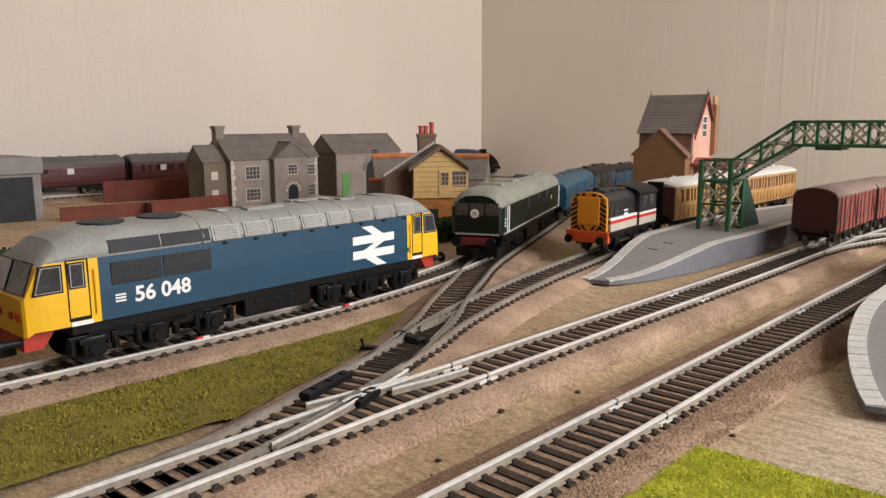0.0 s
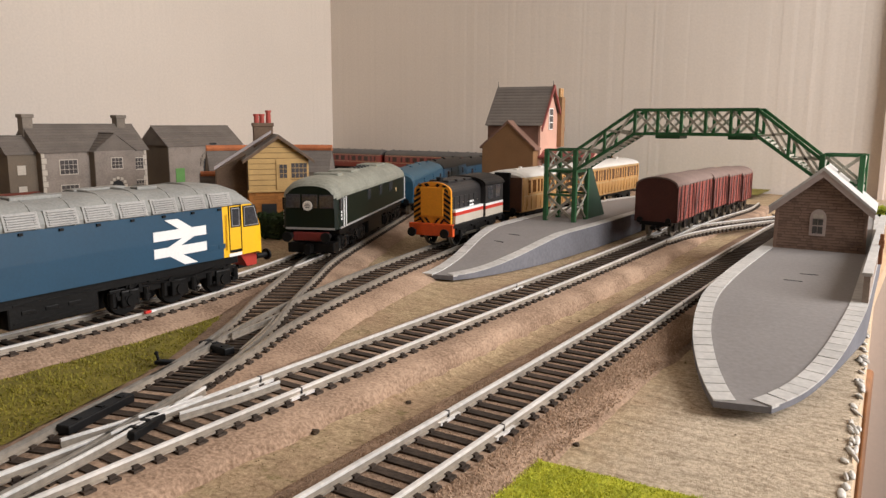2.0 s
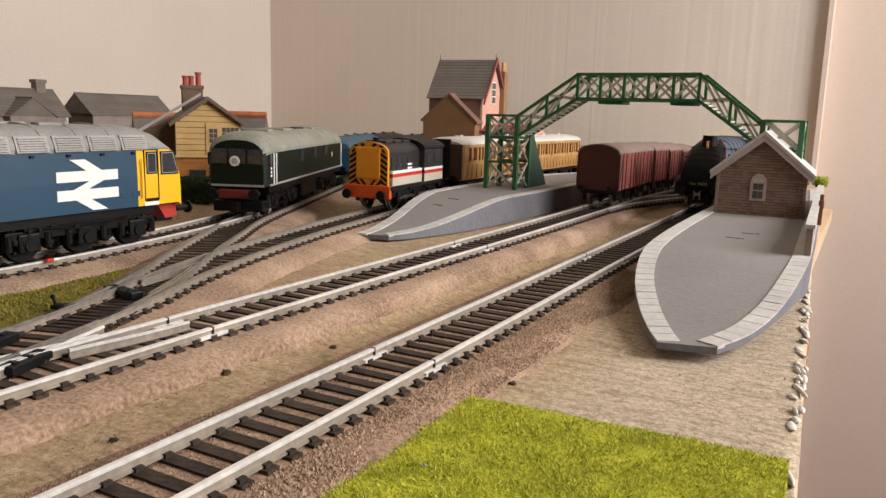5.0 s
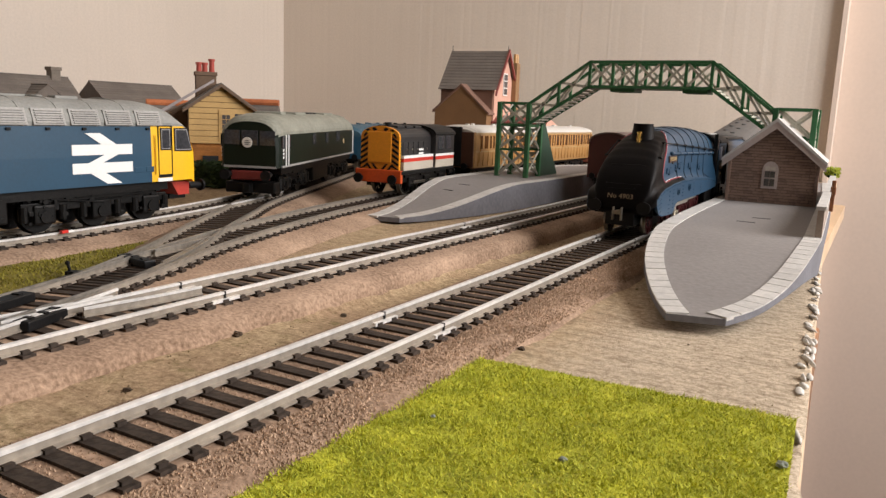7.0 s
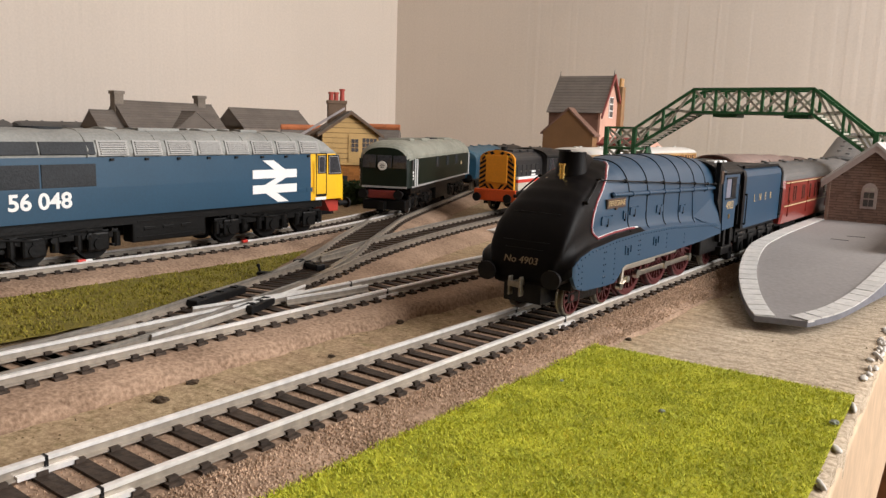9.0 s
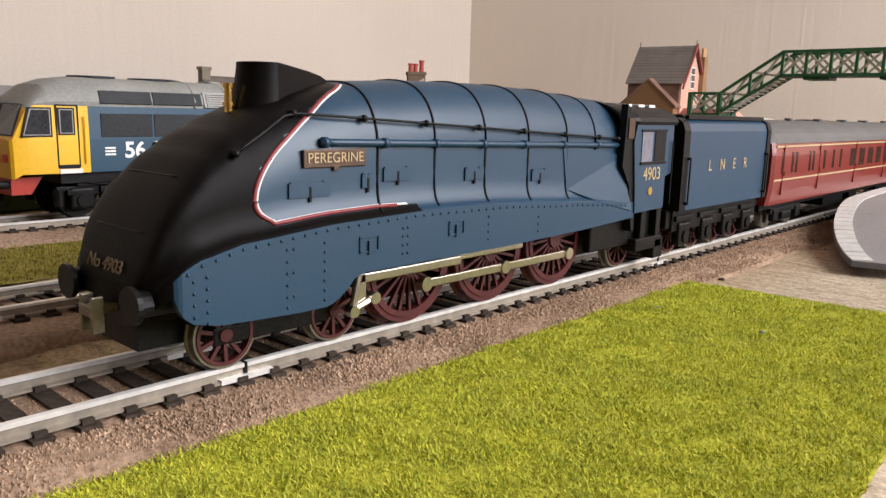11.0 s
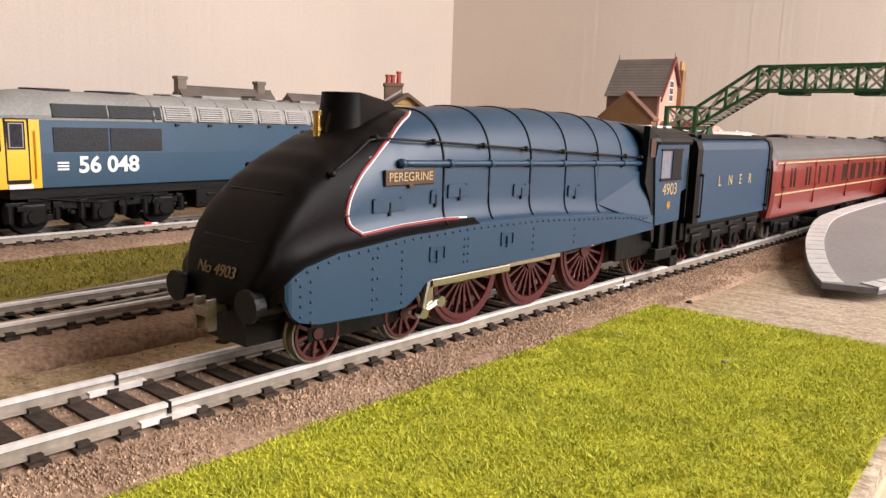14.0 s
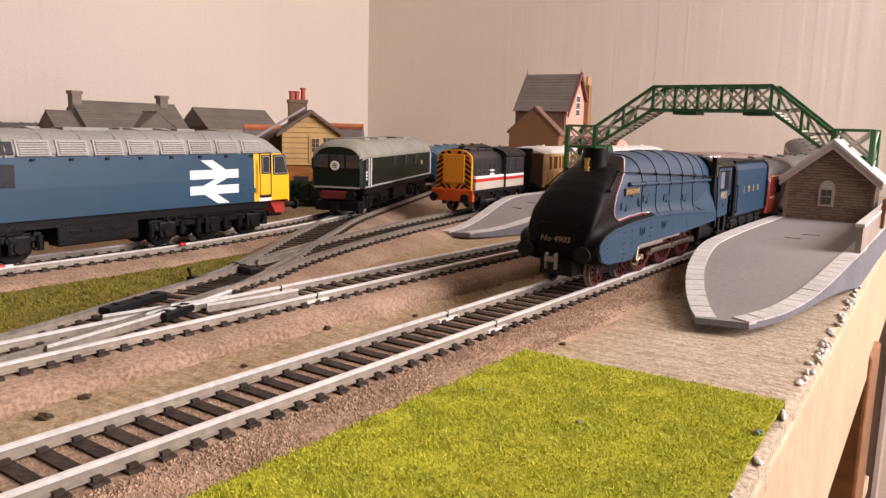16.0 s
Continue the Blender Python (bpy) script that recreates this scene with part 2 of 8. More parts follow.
def ground_material():
    """Sand with olive scatter and brown earth in uneven patches."""
    m = bpy.data.materials.new("sandy_scatter_ground")
    m.use_nodes = True
    ns, ln = m.node_tree.nodes, m.node_tree.links
    b = ns["Principled BSDF"]
    tc = ns.new("ShaderNodeTexCoord")

    def tex(scale, detail, rough=0.6):
        n = ns.new("ShaderNodeTexNoise")
        n.inputs["Scale"].default_value, n.inputs["Detail"].default_value, n.inputs["Roughness"].default_value = scale, detail, rough
        ln.new(tc.outputs["Object"], n.inputs["Vector"])
        return n

    def ramp(src, p0, p1, c0, c1):
        r = ns.new("ShaderNodeValToRGB")
        r.color_ramp.elements[0].position, r.color_ramp.elements[1].position = p0, p1
        r.color_ramp.elements[0].color, r.color_ramp.elements[1].color = (*c0, 1), (*c1, 1)
        ln.new(src, r.inputs[0])
        return r

    def mix(fac, a, c, kind="MIX"):
        x = ns.new("ShaderNodeMix")
        x.data_type, x.blend_type = "RGBA", kind
        ln.new(fac, x.inputs[0])
        ln.new(a, x.inputs[6])
        ln.new(c, x.inputs[7])
        return x.outputs[2]

    fine, mid, big = tex(760, 6, 0.8), tex(150, 6, 0.75), tex(20, 6, 0.7)
    sand = ramp(fine.outputs[0], 0.36, 0.66, (0.31, 0.215, 0.11), (0.70, 0.54, 0.34))
    earth = ramp(fine.outputs[0], 0.36, 0.66, (0.27, 0.17, 0.095), (0.56, 0.39, 0.25))
    olive = ramp(fine.outputs[0], 0.35, 0.66, (0.12, 0.09, 0.03), (0.36, 0.28, 0.13))
    k1 = ramp(big.outputs[0], 0.40, 0.66, (0, 0, 0), (1, 1, 1))
    k2 = ramp(mid.outputs[0], 0.53, 0.70, (0, 0, 0), (1, 1, 1))
    c = mix(k1.outputs[0], sand.outputs[0], earth.outputs[0])
    c = mix(k2.outputs[0], c, olive.outputs[0])
    ln.new(c, b.inputs["Base Color"])
    pale = ramp(fine.outputs[0], 0.34, 0.60, (0.30, 0.22, 0.14), (0.70, 0.58, 0.43))
    sep = ns.new("ShaderNodeSeparateXYZ")
    ln.new(tc.outputs["Object"], sep.inputs[0])
    sh = ns.new("ShaderNodeMath")
    sh.operation = "MULTIPLY_ADD"
    sh.inputs[1].default_value = 0.03
    ln.new(mid.outputs[0], sh.inputs[0])
    ln.new(sep.outputs[0], sh.inputs[2])
    k3 = ramp(sh.outputs[0], 0.036, 0.062, (0, 0, 0), (1, 1, 1))
    c = mix(k3.outputs[0], c, pale.outputs[0])
    streak = tex(1.0, 5, 0.75)
    mp = ns.new("ShaderNodeMapping")
    mp.inputs["Rotation"].default_value, mp.inputs["Scale"].default_value = (0, 0, 0.5), (90, 420, 300)
    ln.new(tc.outputs["Object"], mp.inputs[0])
    ln.new(mp.outputs[0], streak.inputs["Vector"])
    k4 = ramp(streak.outputs[0], 0.30, 0.52, (0.45, 0.40, 0.34), (1, 1, 1))
    one = ns.new("ShaderNodeValue")
    one.outputs[0].default_value = 0.8
    c = mix(one.outputs[0], c, k4.outputs[0], "MULTIPLY")
    ln.new(c, b.inputs["Base Color"])
    b.inputs["Roughness"].default_value = 0.95
    bp = ns.new("ShaderNodeBump")
    bp.inputs["Strength"].default_value, bp.inputs["Distance"].default_value = 0.7, 0.0008
    ad = ns.new("ShaderNodeMath")
    ln.new(fine.outputs[0], ad.inputs[0])
    ln.new(mid.outputs[0], ad.inputs[1])
    ln.new(ad.outputs[0], bp.inputs["Height"])
    ln.new(bp.outputs[0], b.inputs["Normal"])
    return m


M_SAND = ground_material()
g = tagged(part("ground", ground_mesh(), M_SAND, smooth=True), kind="structure")

# pine frame under the edge of the board
bm = bmesh.new()
prism(bm, [(edge_x(-620) - 16, -620), (edge_x(-620) + 0.6, -620), (edge_x(800) + 0.6, 800), (edge_x(800) - 16, 800)], 2, -74, -4)
bmesh.ops.bevel(bm, geom=list(bm.edges), offset=1.2, segments=3, profile=0.5, affect="EDGES")
tagged(part("baseboard_fascia", bm, M_PINE, label=""), "planed pine edge of the layout's baseboard", "timber", kind="structure")
bm = bmesh.new()
box(bm, WX + 10, 70, -610, 800, -40, -26)
tagged(part("baseboard", bm, M_PINE), kind="structure")
leg = thing("trestle_leg", "dark varnished wooden leg under the board", "leg", at(62, 320, -900))
M_DARKWOOD = material("varnished_wood", (0.30, 0.13, 0.05), 0.35, vary=0.25, grain=120, stain=20, bump=0.1)
bm = bmesh.new()
box(bm, -16, 16, -22, 22, 0, 840, 2)
part("post", bm, M_DARKWOOD, leg)
bm = bmesh.new()
box(bm, -20, 20, -26, 26, 0, 30, 3)
part("foot", bm, M_DARKWOOD, leg)

# shelf added only to carry the black box
shelf = thing("lower_shelf", "plain pine shelf under the board", "shelf", at(0, 0, -190))
bm = bmesh.new()
box(bm, -120, 74, -200, 420, 0, 12, 1)
part("plank", bm, M_PINE, shelf)
bx = thing("spare_chassis", "black box with round bolts under the board", "model part", at(66, 190, -178, rz=14))
bm = bmesh.new()
box(bm, -22, 22, -40, 40, 0, 46, 5)
part("block", bm, M_BLACK, bx)
for x, y in ((-12, -20), (10, -24), (8, 14)):
    bm = bmesh.new()
    cyl(bm, (x, y, 44), (x, y, 48), 4, 16)
    part("bolt", bm, M_GREYROOF, bx)

# white plaster crumbs along the ragged edge
M_CRUMB = material("white_plaster", (0.72, 0.68, 0.62), 0.9, vary=0.15, grain=500, bump=0.5)
rnd = random.Random(5)
for i in range(60):
    y = rnd.choice([rnd.uniform(20, 160), rnd.uniform(-60, 330)])
    bm = bmesh.new()
    bmesh.ops.create_icosphere(bm, subdivisions=2, radius=1.0)
    sx, sy, sz = rnd.uniform(0.4, 1.0), rnd.uniform(1.0, 3.8), rnd.uniform(0.3, 0.8)
    for v in bm.verts:
        k = 1 + 0.35 * noise.noise(v.co * 1.7 + Vector((i * 3.3, 0, 0)))
        v.co = Vector((v.co.x * sx * k, v.co.y * sy * k, v.co.z * sz * k))
    tagged(part("plaster_crumb", bm, M_CRUMB, at=at(edge_x(y) - rnd.uniform(-0.4, 2.0), y, -0.4 + sz * 0.25, rz=rnd.uniform(0, 40)), smooth=True),
           "white crumb of torn plaster at the board's edge", "plaster", "plaster crumbs along the edge")

# loose dark scatter lying on the ground between the tracks
rnd = random.Random(31)
verts, faces, idx = [], [], []
for i in range(2600):
    y = rnd.uniform(-230, 330)
    x = rnd.choice([rnd.uniform(-46, -18), rnd.uniform(-46, -18), rnd.uniform(-100, -84), rnd.uniform(22, edge_x(y) - 3)])
    if noise.noise((x / 14, y / 14, 5.0)) < rnd.uniform(-0.5, 0.6) or (x > 20 and y < 0):
        continue
    r = rnd.uniform(0.12, 0.42) * (2.2 if rnd.random() < 0.02 else 1)
    z = ground_z(x, y)
    n = len(verts)
    for k in range(5):
        a = 1.257 * k + rnd.uniform(-0.4, 0.4)
        q = r * rnd.uniform(0.7, 1.3)
        verts.append(((x + q * math.cos(a)) * MM, (y + q * math.sin(a)) * MM, (z - 0.15) * MM))
    verts.append((x * MM, y * MM, (z + r * rnd.uniform(0.6, 1.0)) * MM))
    faces += [(n + k, n + (k + 1) % 5, n + 5) for k in range(5)]
me = bpy.data.meshes.new("ground_scatter")
me.from_pydata(verts, [], faces)
me.materials.append(material("dark_olive_scatter", (0.17, 0.12, 0.05), 0.9, vary=0.3, spread=0.3, second=(0.05, 0.035, 0.015)))
tagged(new("ground_scatter", me), "loose dark brown and olive scatter on the sand", "scatter", kind="stuff")


# ---------- tracks ----------
Y0, RAD = 500.0, 438.0


def loop_at(u):
    """A point of the main line by its run: u is y along the straight, then the curve, then the back straight."""
    if u <= Y0:
        return Vector((0, u, fall(u)))
    a = (u - Y0) / RAD
    if a < math.pi / 2:
        x, y = -RAD + RAD * math.cos(a), Y0 + RAD * math.sin(a)
    else:
        x, y = -RAD - (u - Y0 - RAD * math.pi / 2), Y0 + RAD
    return Vector((x, y, fall(y) - sag(y)))


def curve_through(pts, step=4.0):
    """A smooth line through (x, y) points."""
    out = []
    n = len(pts)
    for i in range(n - 1):
        p0, p1, p2, p3 = (Vector(pts[max(min(k, n - 1), 0)]) for k in (i - 1, i, i + 1, i + 2))
        m = max(2, int((p2 - p1).length / step))
        for j in range(m):
            t = j / m
            v = 0.5 * (2 * p1 + (p2 - p0) * t + (2 * p0 - 5 * p1 + 4 * p2 - p3) * t * t + (3 * p1 - p0 - 3 * p2 + p3) * t ** 3)
            out.append(Vector((v.x, v.y, fall(v.y))))
    v = Vector(pts[-1])
    out.append(Vector((v.x, v.y, fall(v.y))))
    return out


def walk_line(line, step, start=0.0):
    """Points and directions at even steps along a line."""
    run, want = 0.0, start
    for a, b in zip(line, line[1:]):
        d = (b - a).length
        while want <= run + d:
            yield a + (b - a) * ((want - run) / d), (b - a).normalized()
            want += step
        run += d


RAIL = [(-1.15, 0), (1.15, 0), (1.15, 0.35), (0.38, 0.6), (0.38, 1.65), (0.7, 1.85), (0.7, 2.45), (0.5, 2.55), (-0.5, 2.55), (-0.7, 2.45), (-0.7, 1.85), (-0.38, 1.65), (-0.38, 0.6), (-1.15, 0.35)]


def offset(line, d):
    out = []
    for i, p in enumerate(line):
        t = (line[min(i + 1, len(line) - 1)] - line[max(i - 1, 0)]).normalized()
        out.append(p + Vector((t.y, -t.x, 0)) * d)
    return out


def sleeper_mesh():
    rnd = random.Random(3)
    bm = bmesh.new()
    box(bm, -11.4, 11.4, -1.5, 1.5, 0, 1.6)
    for s in (-8.7, 8.7):
        for e in (-1, 1):
            box(bm, s + e * 0.7 - 0.5 * (e < 0) * 2, s + e * 0.7 + 0.5 * (e > 0) * 2, -0.9, 0.9, 1.5, 2.3)
    bmesh.ops.scale(bm, vec=(MM, MM, MM), verts=bm.verts)
    me = bpy.data.meshes.new("sleeper")
    bm.to_mesh(me)
    bm.free()
    me.materials.append(M_SLEEPER)
    return me


SLEEPER = sleeper_mesh()
BASE = 2.75  # top of the cork under the sleepers


def track(name, label, line, joints=(), sleepers=True, cork=True, half=17.5, trim=(0, 0), step=6.3, rails=True, bank=False, top=None):
    t = thing(name, label, "track", group="tracks of the layout")
    if cork:
        bm = bmesh.new()
        rings = []
        for i, p in enumerate(line):
            d = (line[min(i + 1, len(line) - 1)] - line[max(i - 1, 0)]).normalized()
            right = Vector((d.y, -d.x, 0))
            ring = []
            steep = ((half + 1.6, BASE - 0.2), (half + 3.0, 0.2), (half + 4.2, -5.5)) if bank else ((half + 1, BASE - 0.4), (half + 4.5, 1.0), (half + 8, -1.5))
            for u, z in ((-half - 8, -1.5), (-half - 4.5, 1.0), (-half - 1, BASE - 0.4), (-half + 5, BASE + 0.8), (-8, BASE + 1.0), (0, BASE + 0.95), (8, BASE + 1.0), (half - 5, BASE + 0.8)) + steep:
                j = noise.noise((p.x / 5 + u, p.y / 5, 4.4)) * (1.5 if abs(u) > half - 2 else 0.25)
                ring.append(p + right * (u + j) + Vector((0, 0, z + (noise.noise((p.x / 3, p.y / 3 + u, 9)) * 0.35 if abs(u) > 3 else 0.1))))
            rings.append(ring)
        loft(bm, rings, caps=False, closed=False)
        tagged(part("cork_bed", bm, M_BALLAST, t, smooth=True), "brown granular ballast bed")
    if rails:
        for s in (-8.7, 8.7):
            bm = bmesh.new()
            strip(bm, [p + Vector((0, 0, BASE + 1.7)) for p in offset(line, s)], RAIL)
            for f in bm.faces:
                f.material_index = 0 if min(v.co.z - fall(v.co.y) for v in f.verts) > BASE + 3.4 else 1
            part("rail", bm, [top or M_RAIL, M_RAILSIDE], t, "dull nickel-silver rail")
        for j in joints:
            for s in (-8.7, 8.7):
                p, d = next(walk_line(line, 1e9, j))
                m = Matrix.Translation((p + Vector((d.y, -d.x, 0)) * s + Vector((0, 0, BASE + 1.7))) * MM) @ pose(0, 0, 0, 0, 0, math.degrees(math.atan2(-d.x, d.y)))
                bm = bmesh.new()
                box(bm, -1.35, 1.35, -5, 5, -0.1, 0.75)
                box(bm, -0.72, 0.72, -0.28, 0.28, 0.7, 2.62, mat=1)
                part("fishplate", bm, [M_RAIL, M_BLACK], t, at=m)
    if sleepers:
        for p, d in walk_line(line, step, 1.0):
            ob = new("sleeper", SLEEPER)
            ob.parent = t
            ob.matrix_basis = Matrix.Translation((p + Vector((0, 0, BASE))) * MM) @ pose(0, 0, 0, 0, 0, math.degrees(math.atan2(-d.x, d.y)))
    return t


main = [loop_at(u) for u in [-420 + 10 * i for i in range(90)] + [480 + 12 * i for i in range(100)]]
track("main_track", "straight nickel-silver main line on black sleepers", main, joints=(420, 420 - 147, 420 + 167, 420 + 335))
B_LINE = curve_through([(-60, -420), (-62.5, -200), (-64, -60), (-63.5, 60), (-61.5, 200), (-61.5, 330), (-63, 420), (-64, 510), (-67, 640), (-80, 760)])
track("platform_track", "nickel-silver platform line curving away behind the platform", B_LINE, joints=(411, 411 - 160, 411 + 168), bank=True, half=19)
C_LINE = curve_through([(-64, -150), (-68, -110), (-75.5, -79), (-84, -55), (-98, -13), (-121, 31), (-146, 69), (-172, 112), (-200, 160), (-240, 246), (-280, 333), (-330, 440), (-383, 560), (-430, 680), (-470, 790)])
D_LINE = curve_through([(-94, -24), (-104, 5), (-117, 36), (-132, 84), (-147, 145), (-158, 202), (-168, 262), (-175, 332), (-178, 420), (-177, 520), (-177, 640)])
track("turnout_track", "dark turnout leading to the loco siding", C_LINE, step=6.6, top=M_OLDRAIL)
track("siding_track", "siding beside the platform", D_LINE, step=6.6, top=M_OLDRAIL)
E_LINE = curve_through([(-180, -420), (-180, -200), (-179, -60), (-180, 0), (-184, 40), (-191, 82), (-200.5, 122), (-214, 165), (-226, 195)])
track("freight_track", "nickel-silver freight line beside the grass", E_LINE)
X_LINE = curve_through([(-61, 345), (-57, 390), (-46, 440), (-28, 500), (-12, 560), (-4, 620)])
track("crossover", "bright crossover between platform and main lines", X_LINE, cork=False)
L_LINE = curve_through([(-885, -500), (-885, 0), (-885, 300), (-880, 420)])
track("rear_siding", "siding along the wall", L_LINE, step=9)

# turnout details: frog wing rails, check rails, tie-bar lever
tn = thing("turnout_rails", "bright switch blades and check rails of the turnout", "turnout")
for pts in ([(-61, -95), (-67, -68), (-76, -36), (-80, -24)], [(-79, -70), (-76, -48), (-74, -30)], [(-69, -42), (-66, -22), (-65, -8)], [(-100, 8), (-112, 30), (-122, 46)], [(-118, 20), (-122, 40), (-127, 58)]):
    bm = bmesh.new()
    strip(bm, [p + Vector((0, 0, BASE + 1.7)) for p in curve_through(pts)], [(u * 0.6, z) for u, z in RAIL])
    for f in bm.faces:
        f.material_index = 0 if min(v.co.z for v in f.verts) > BASE + 3.4 else 1
    part("blade", bm, [M_OLDRAIL if pts[0][1] > 0 else M_RAIL, M_RAILSIDE], tn)
for x, y, rz, l in ((-90.8, -52.4, 17, 13), (-71.8, -51.2, 20, 7), (-112.4, 8, 84, 8)):
    bm = bmesh.new()
    box(bm, -2.2, 2.2, -l, l, 0, 2.6, 0.4)
    for k in (-0.6, 0.1, 0.7):
        box(bm, -1.2, 1.2, k * l - 0.7, k * l + 0.7, 2.5, 3.0, 0.1)
    part("frog_plate", bm, M_BLACK, tn, "black plastic crossing plate", at=at(x, y, BASE + 1.5, rz=rz))
lever = thing("point_lever", "small black point lever beside the turnout", "lever", at(-116, -7, 2.5, rz=28))
bm = bmesh.new()
box(bm, -7, 5, -1.6, 1.6, 0, 1.4, 0.3)
part("base", bm, M_BLACK, lever)
bm = bmesh.new()
cyl(bm, (-6, 0, 1.2), (-6.6, 0, 3.6), 0.5, 8)
bmesh.ops.create_uvsphere(bm, u_segments=8, v_segments=6, radius=0.8, matrix=Matrix.Translation((-6.7, 0, 3.8)))
part("handle", bm, M_BLACK, lever)
for x, y, rz in ((-150, -56, 5), (-153, 22, 10)):
    clip = thing("rail_clip", "red and white wire clip on the rail", "clip", at(-171, y, 6.6, rz))
    bm = bmesh.new()
    box(bm, -0.8, 0.8, -1.6, 1.6, 0, 1.2, 0.3)
    part("sleeve", bm, material("red_plastic", (0.6, 0.03, 0.02), 0.4), clip)
    bm = bmesh.new()
    box(bm, -0.7, 0.7, 1.5, 4.5, 0, 0.9, 0.2)
    part("tip", bm, M_WHITE, clip)

# loose grains on the shoulders of the main line
M_GRAIN = material("ballast_grain", (0.66, 0.47, 0.33), 0.9, vary=0.2, second=(0.34, 0.23, 0.15), spread=0.3)
rnd = random.Random(17)
verts, faces = [], []
for i in range(60000):
    y = rnd.uniform(-300, 160)
    x = rnd.choice([rnd.uniform(11.6, 23), rnd.uniform(11.6, 23), rnd.uniform(-23, -11.6), rnd.uniform(-8, 8)])
    if abs(x) < 9 and (y + 420 - 1.0) % 6.3 > 4.6 or abs(x) < 9 and (y + 420 - 1.0) % 6.3 < 1.7:
        continue
    u = abs(x)
    z = fall(y) + BASE + (0.95 if u < 12.5 else 0.95 - (u - 12.5) * 0.23 if u < 18.5 else -0.43 - (u - 18.5) * 0.38 if u < 22 else -1.75 - (u - 22) * 0.71) + 0.08
    r = rnd.uniform(0.14, 0.34)
    n = len(verts)
    t0 = rnd.uniform(0, 2.1)
    for k in range(3):
        a = t0 + 2.094 * k
        verts.append(((x + r * math.cos(a)) * MM, (y + r * math.sin(a)) * MM, (z - 0.1) * MM))
    verts.append(((x + rnd.uniform(-0.2, 0.2)) * MM, (y + rnd.uniform(-0.2, 0.2)) * MM, (z + r * rnd.uniform(0.8, 1.4)) * MM))
    faces += [(n, n + 1, n + 3), (n + 1, n + 2, n + 3), (n + 2, n, n + 3)]
me = bpy.data.meshes.new("ballast_grains")
me.from_pydata(verts, [], faces)
me.materials.append(M_GRAIN)
tagged(new("ballast_grains", me), "loose brown ballast grains beside the main line", "ballast", kind="stuff")


# ---------- moving train ----------
def lerp_table(table, v):
    for (a, fa), (b, fb) in zip(table, table[1:]):
        if v <= b:
            k = max(0.0, (v - a) / (b - a))
            k = k * k * (3 - 2 * k) * 0.35 + k * 0.65
            return fa + (fb - fa) * k
    return table[-1][1]


SPOKES = {}


def spoked_wheel(name, r, spokes, parent, x, y, z, hub_mat, tyre_mat, width=2.2, side=1):
    """A wheel about the x axis: spokes and hub, with a steel tyre under it."""
    bm = bmesh.new()
    o = side * width * 0.3
    cyl(bm, (o - 0.9, 0, 0), (o + 0.9 * 1.1, 0, 0), r * 0.2, 14)
    n = 36
    rings = []
    for rr, xx in ((r * 0.80, -0.7), (r * 0.80, 0.75), (r * 0.9, 0.75), (r * 0.9, -0.7)):
        rings.append([(o + xx, rr * math.cos(2 * math.pi * k / n), rr * math.sin(2 * math.pi * k / n)) for k in range(n)])
    loft(bm, rings + [rings[0]], caps=False)
    bmesh.ops.recalc_face_normals(bm, faces=bm.faces)
    wheel = part(name, bm, hub_mat, parent, at=at(x, y, z))
    key = (r, side, hub_mat.name)
    if key not in SPOKES:
        sp = bmesh.new()
        box(sp, o - 0.45, o + 0.45, -0.36, 0.36, r * 0.15, r * 0.86)
        bmesh.ops.scale(sp, vec=(MM, MM, MM), verts=sp.verts)
        SPOKES[key] = bpy.data.meshes.new("spoke")
        sp.to_mesh(SPOKES[key])
        sp.free()
        SPOKES[key].materials.append(hub_mat)
    for i in range(spokes):
        sk = new("spoke", SPOKES[key])
        sk.parent = wheel
        sk.matrix_basis = Matrix.Rotation(2 * math.pi * i / spokes, 4, "X")
    bm = bmesh.new()
    rings = []
    for rr, xx in ((r * 0.89, -width / 2), (r * 0.89, width / 2), (r * 0.99, width / 2), (r, width * 0.3), (r, -width * 0.25), (r * 1.06, -width * 0.34), (r * 1.06, -width / 2)):
        rings.append([(side * xx, rr * math.cos(2 * math.pi * k / n), rr * math.sin(2 * math.pi * k / n)) for k in range(n)])
    loft(bm, rings + [rings[0]], caps=False)
    bmesh.ops.recalc_face_normals(bm, faces=bm.faces)
    part("tyre", bm, tyre_mat, wheel)
    return wheel


def tube(bm, pts, r, seg=6, mat=0):
    rings = []
    for i, p in enumerate(pts):
        d = (Vector(pts[min(i + 1, len(pts) - 1)]) - Vector(pts[max(i - 1, 0)])).normalized()
        q = d.to_track_quat("Z", "Y")
        rings.append([Vector(p) + q @ Vector((r * math.cos(2 * math.pi * k / seg), r * math.sin(2 * math.pi * k / seg), 0)) for k in range(seg)])
    loft(bm, rings, True, True, mat)


def letters(text, size, mat, parent, m, name="lettering", depth=0.0001, align="CENTER", bold=0.0):
    cu = bpy.data.curves.new(name, "FONT")
    cu.body, cu.size, cu.extrude, cu.align_x, cu.align_y = text, size * MM, depth, align, "CENTER"
    cu.offset = bold * MM
    tmp = bpy.data.objects.new(name, cu)
    me = bpy.data.meshes.new_from_object(tmp)
    bpy.data.objects.remove(tmp)
    me.materials.clear()
    me.materials.append(mat)
    ob = new(name, me)
    ob.parent = parent
    ob.matrix_basis = m
    return ob


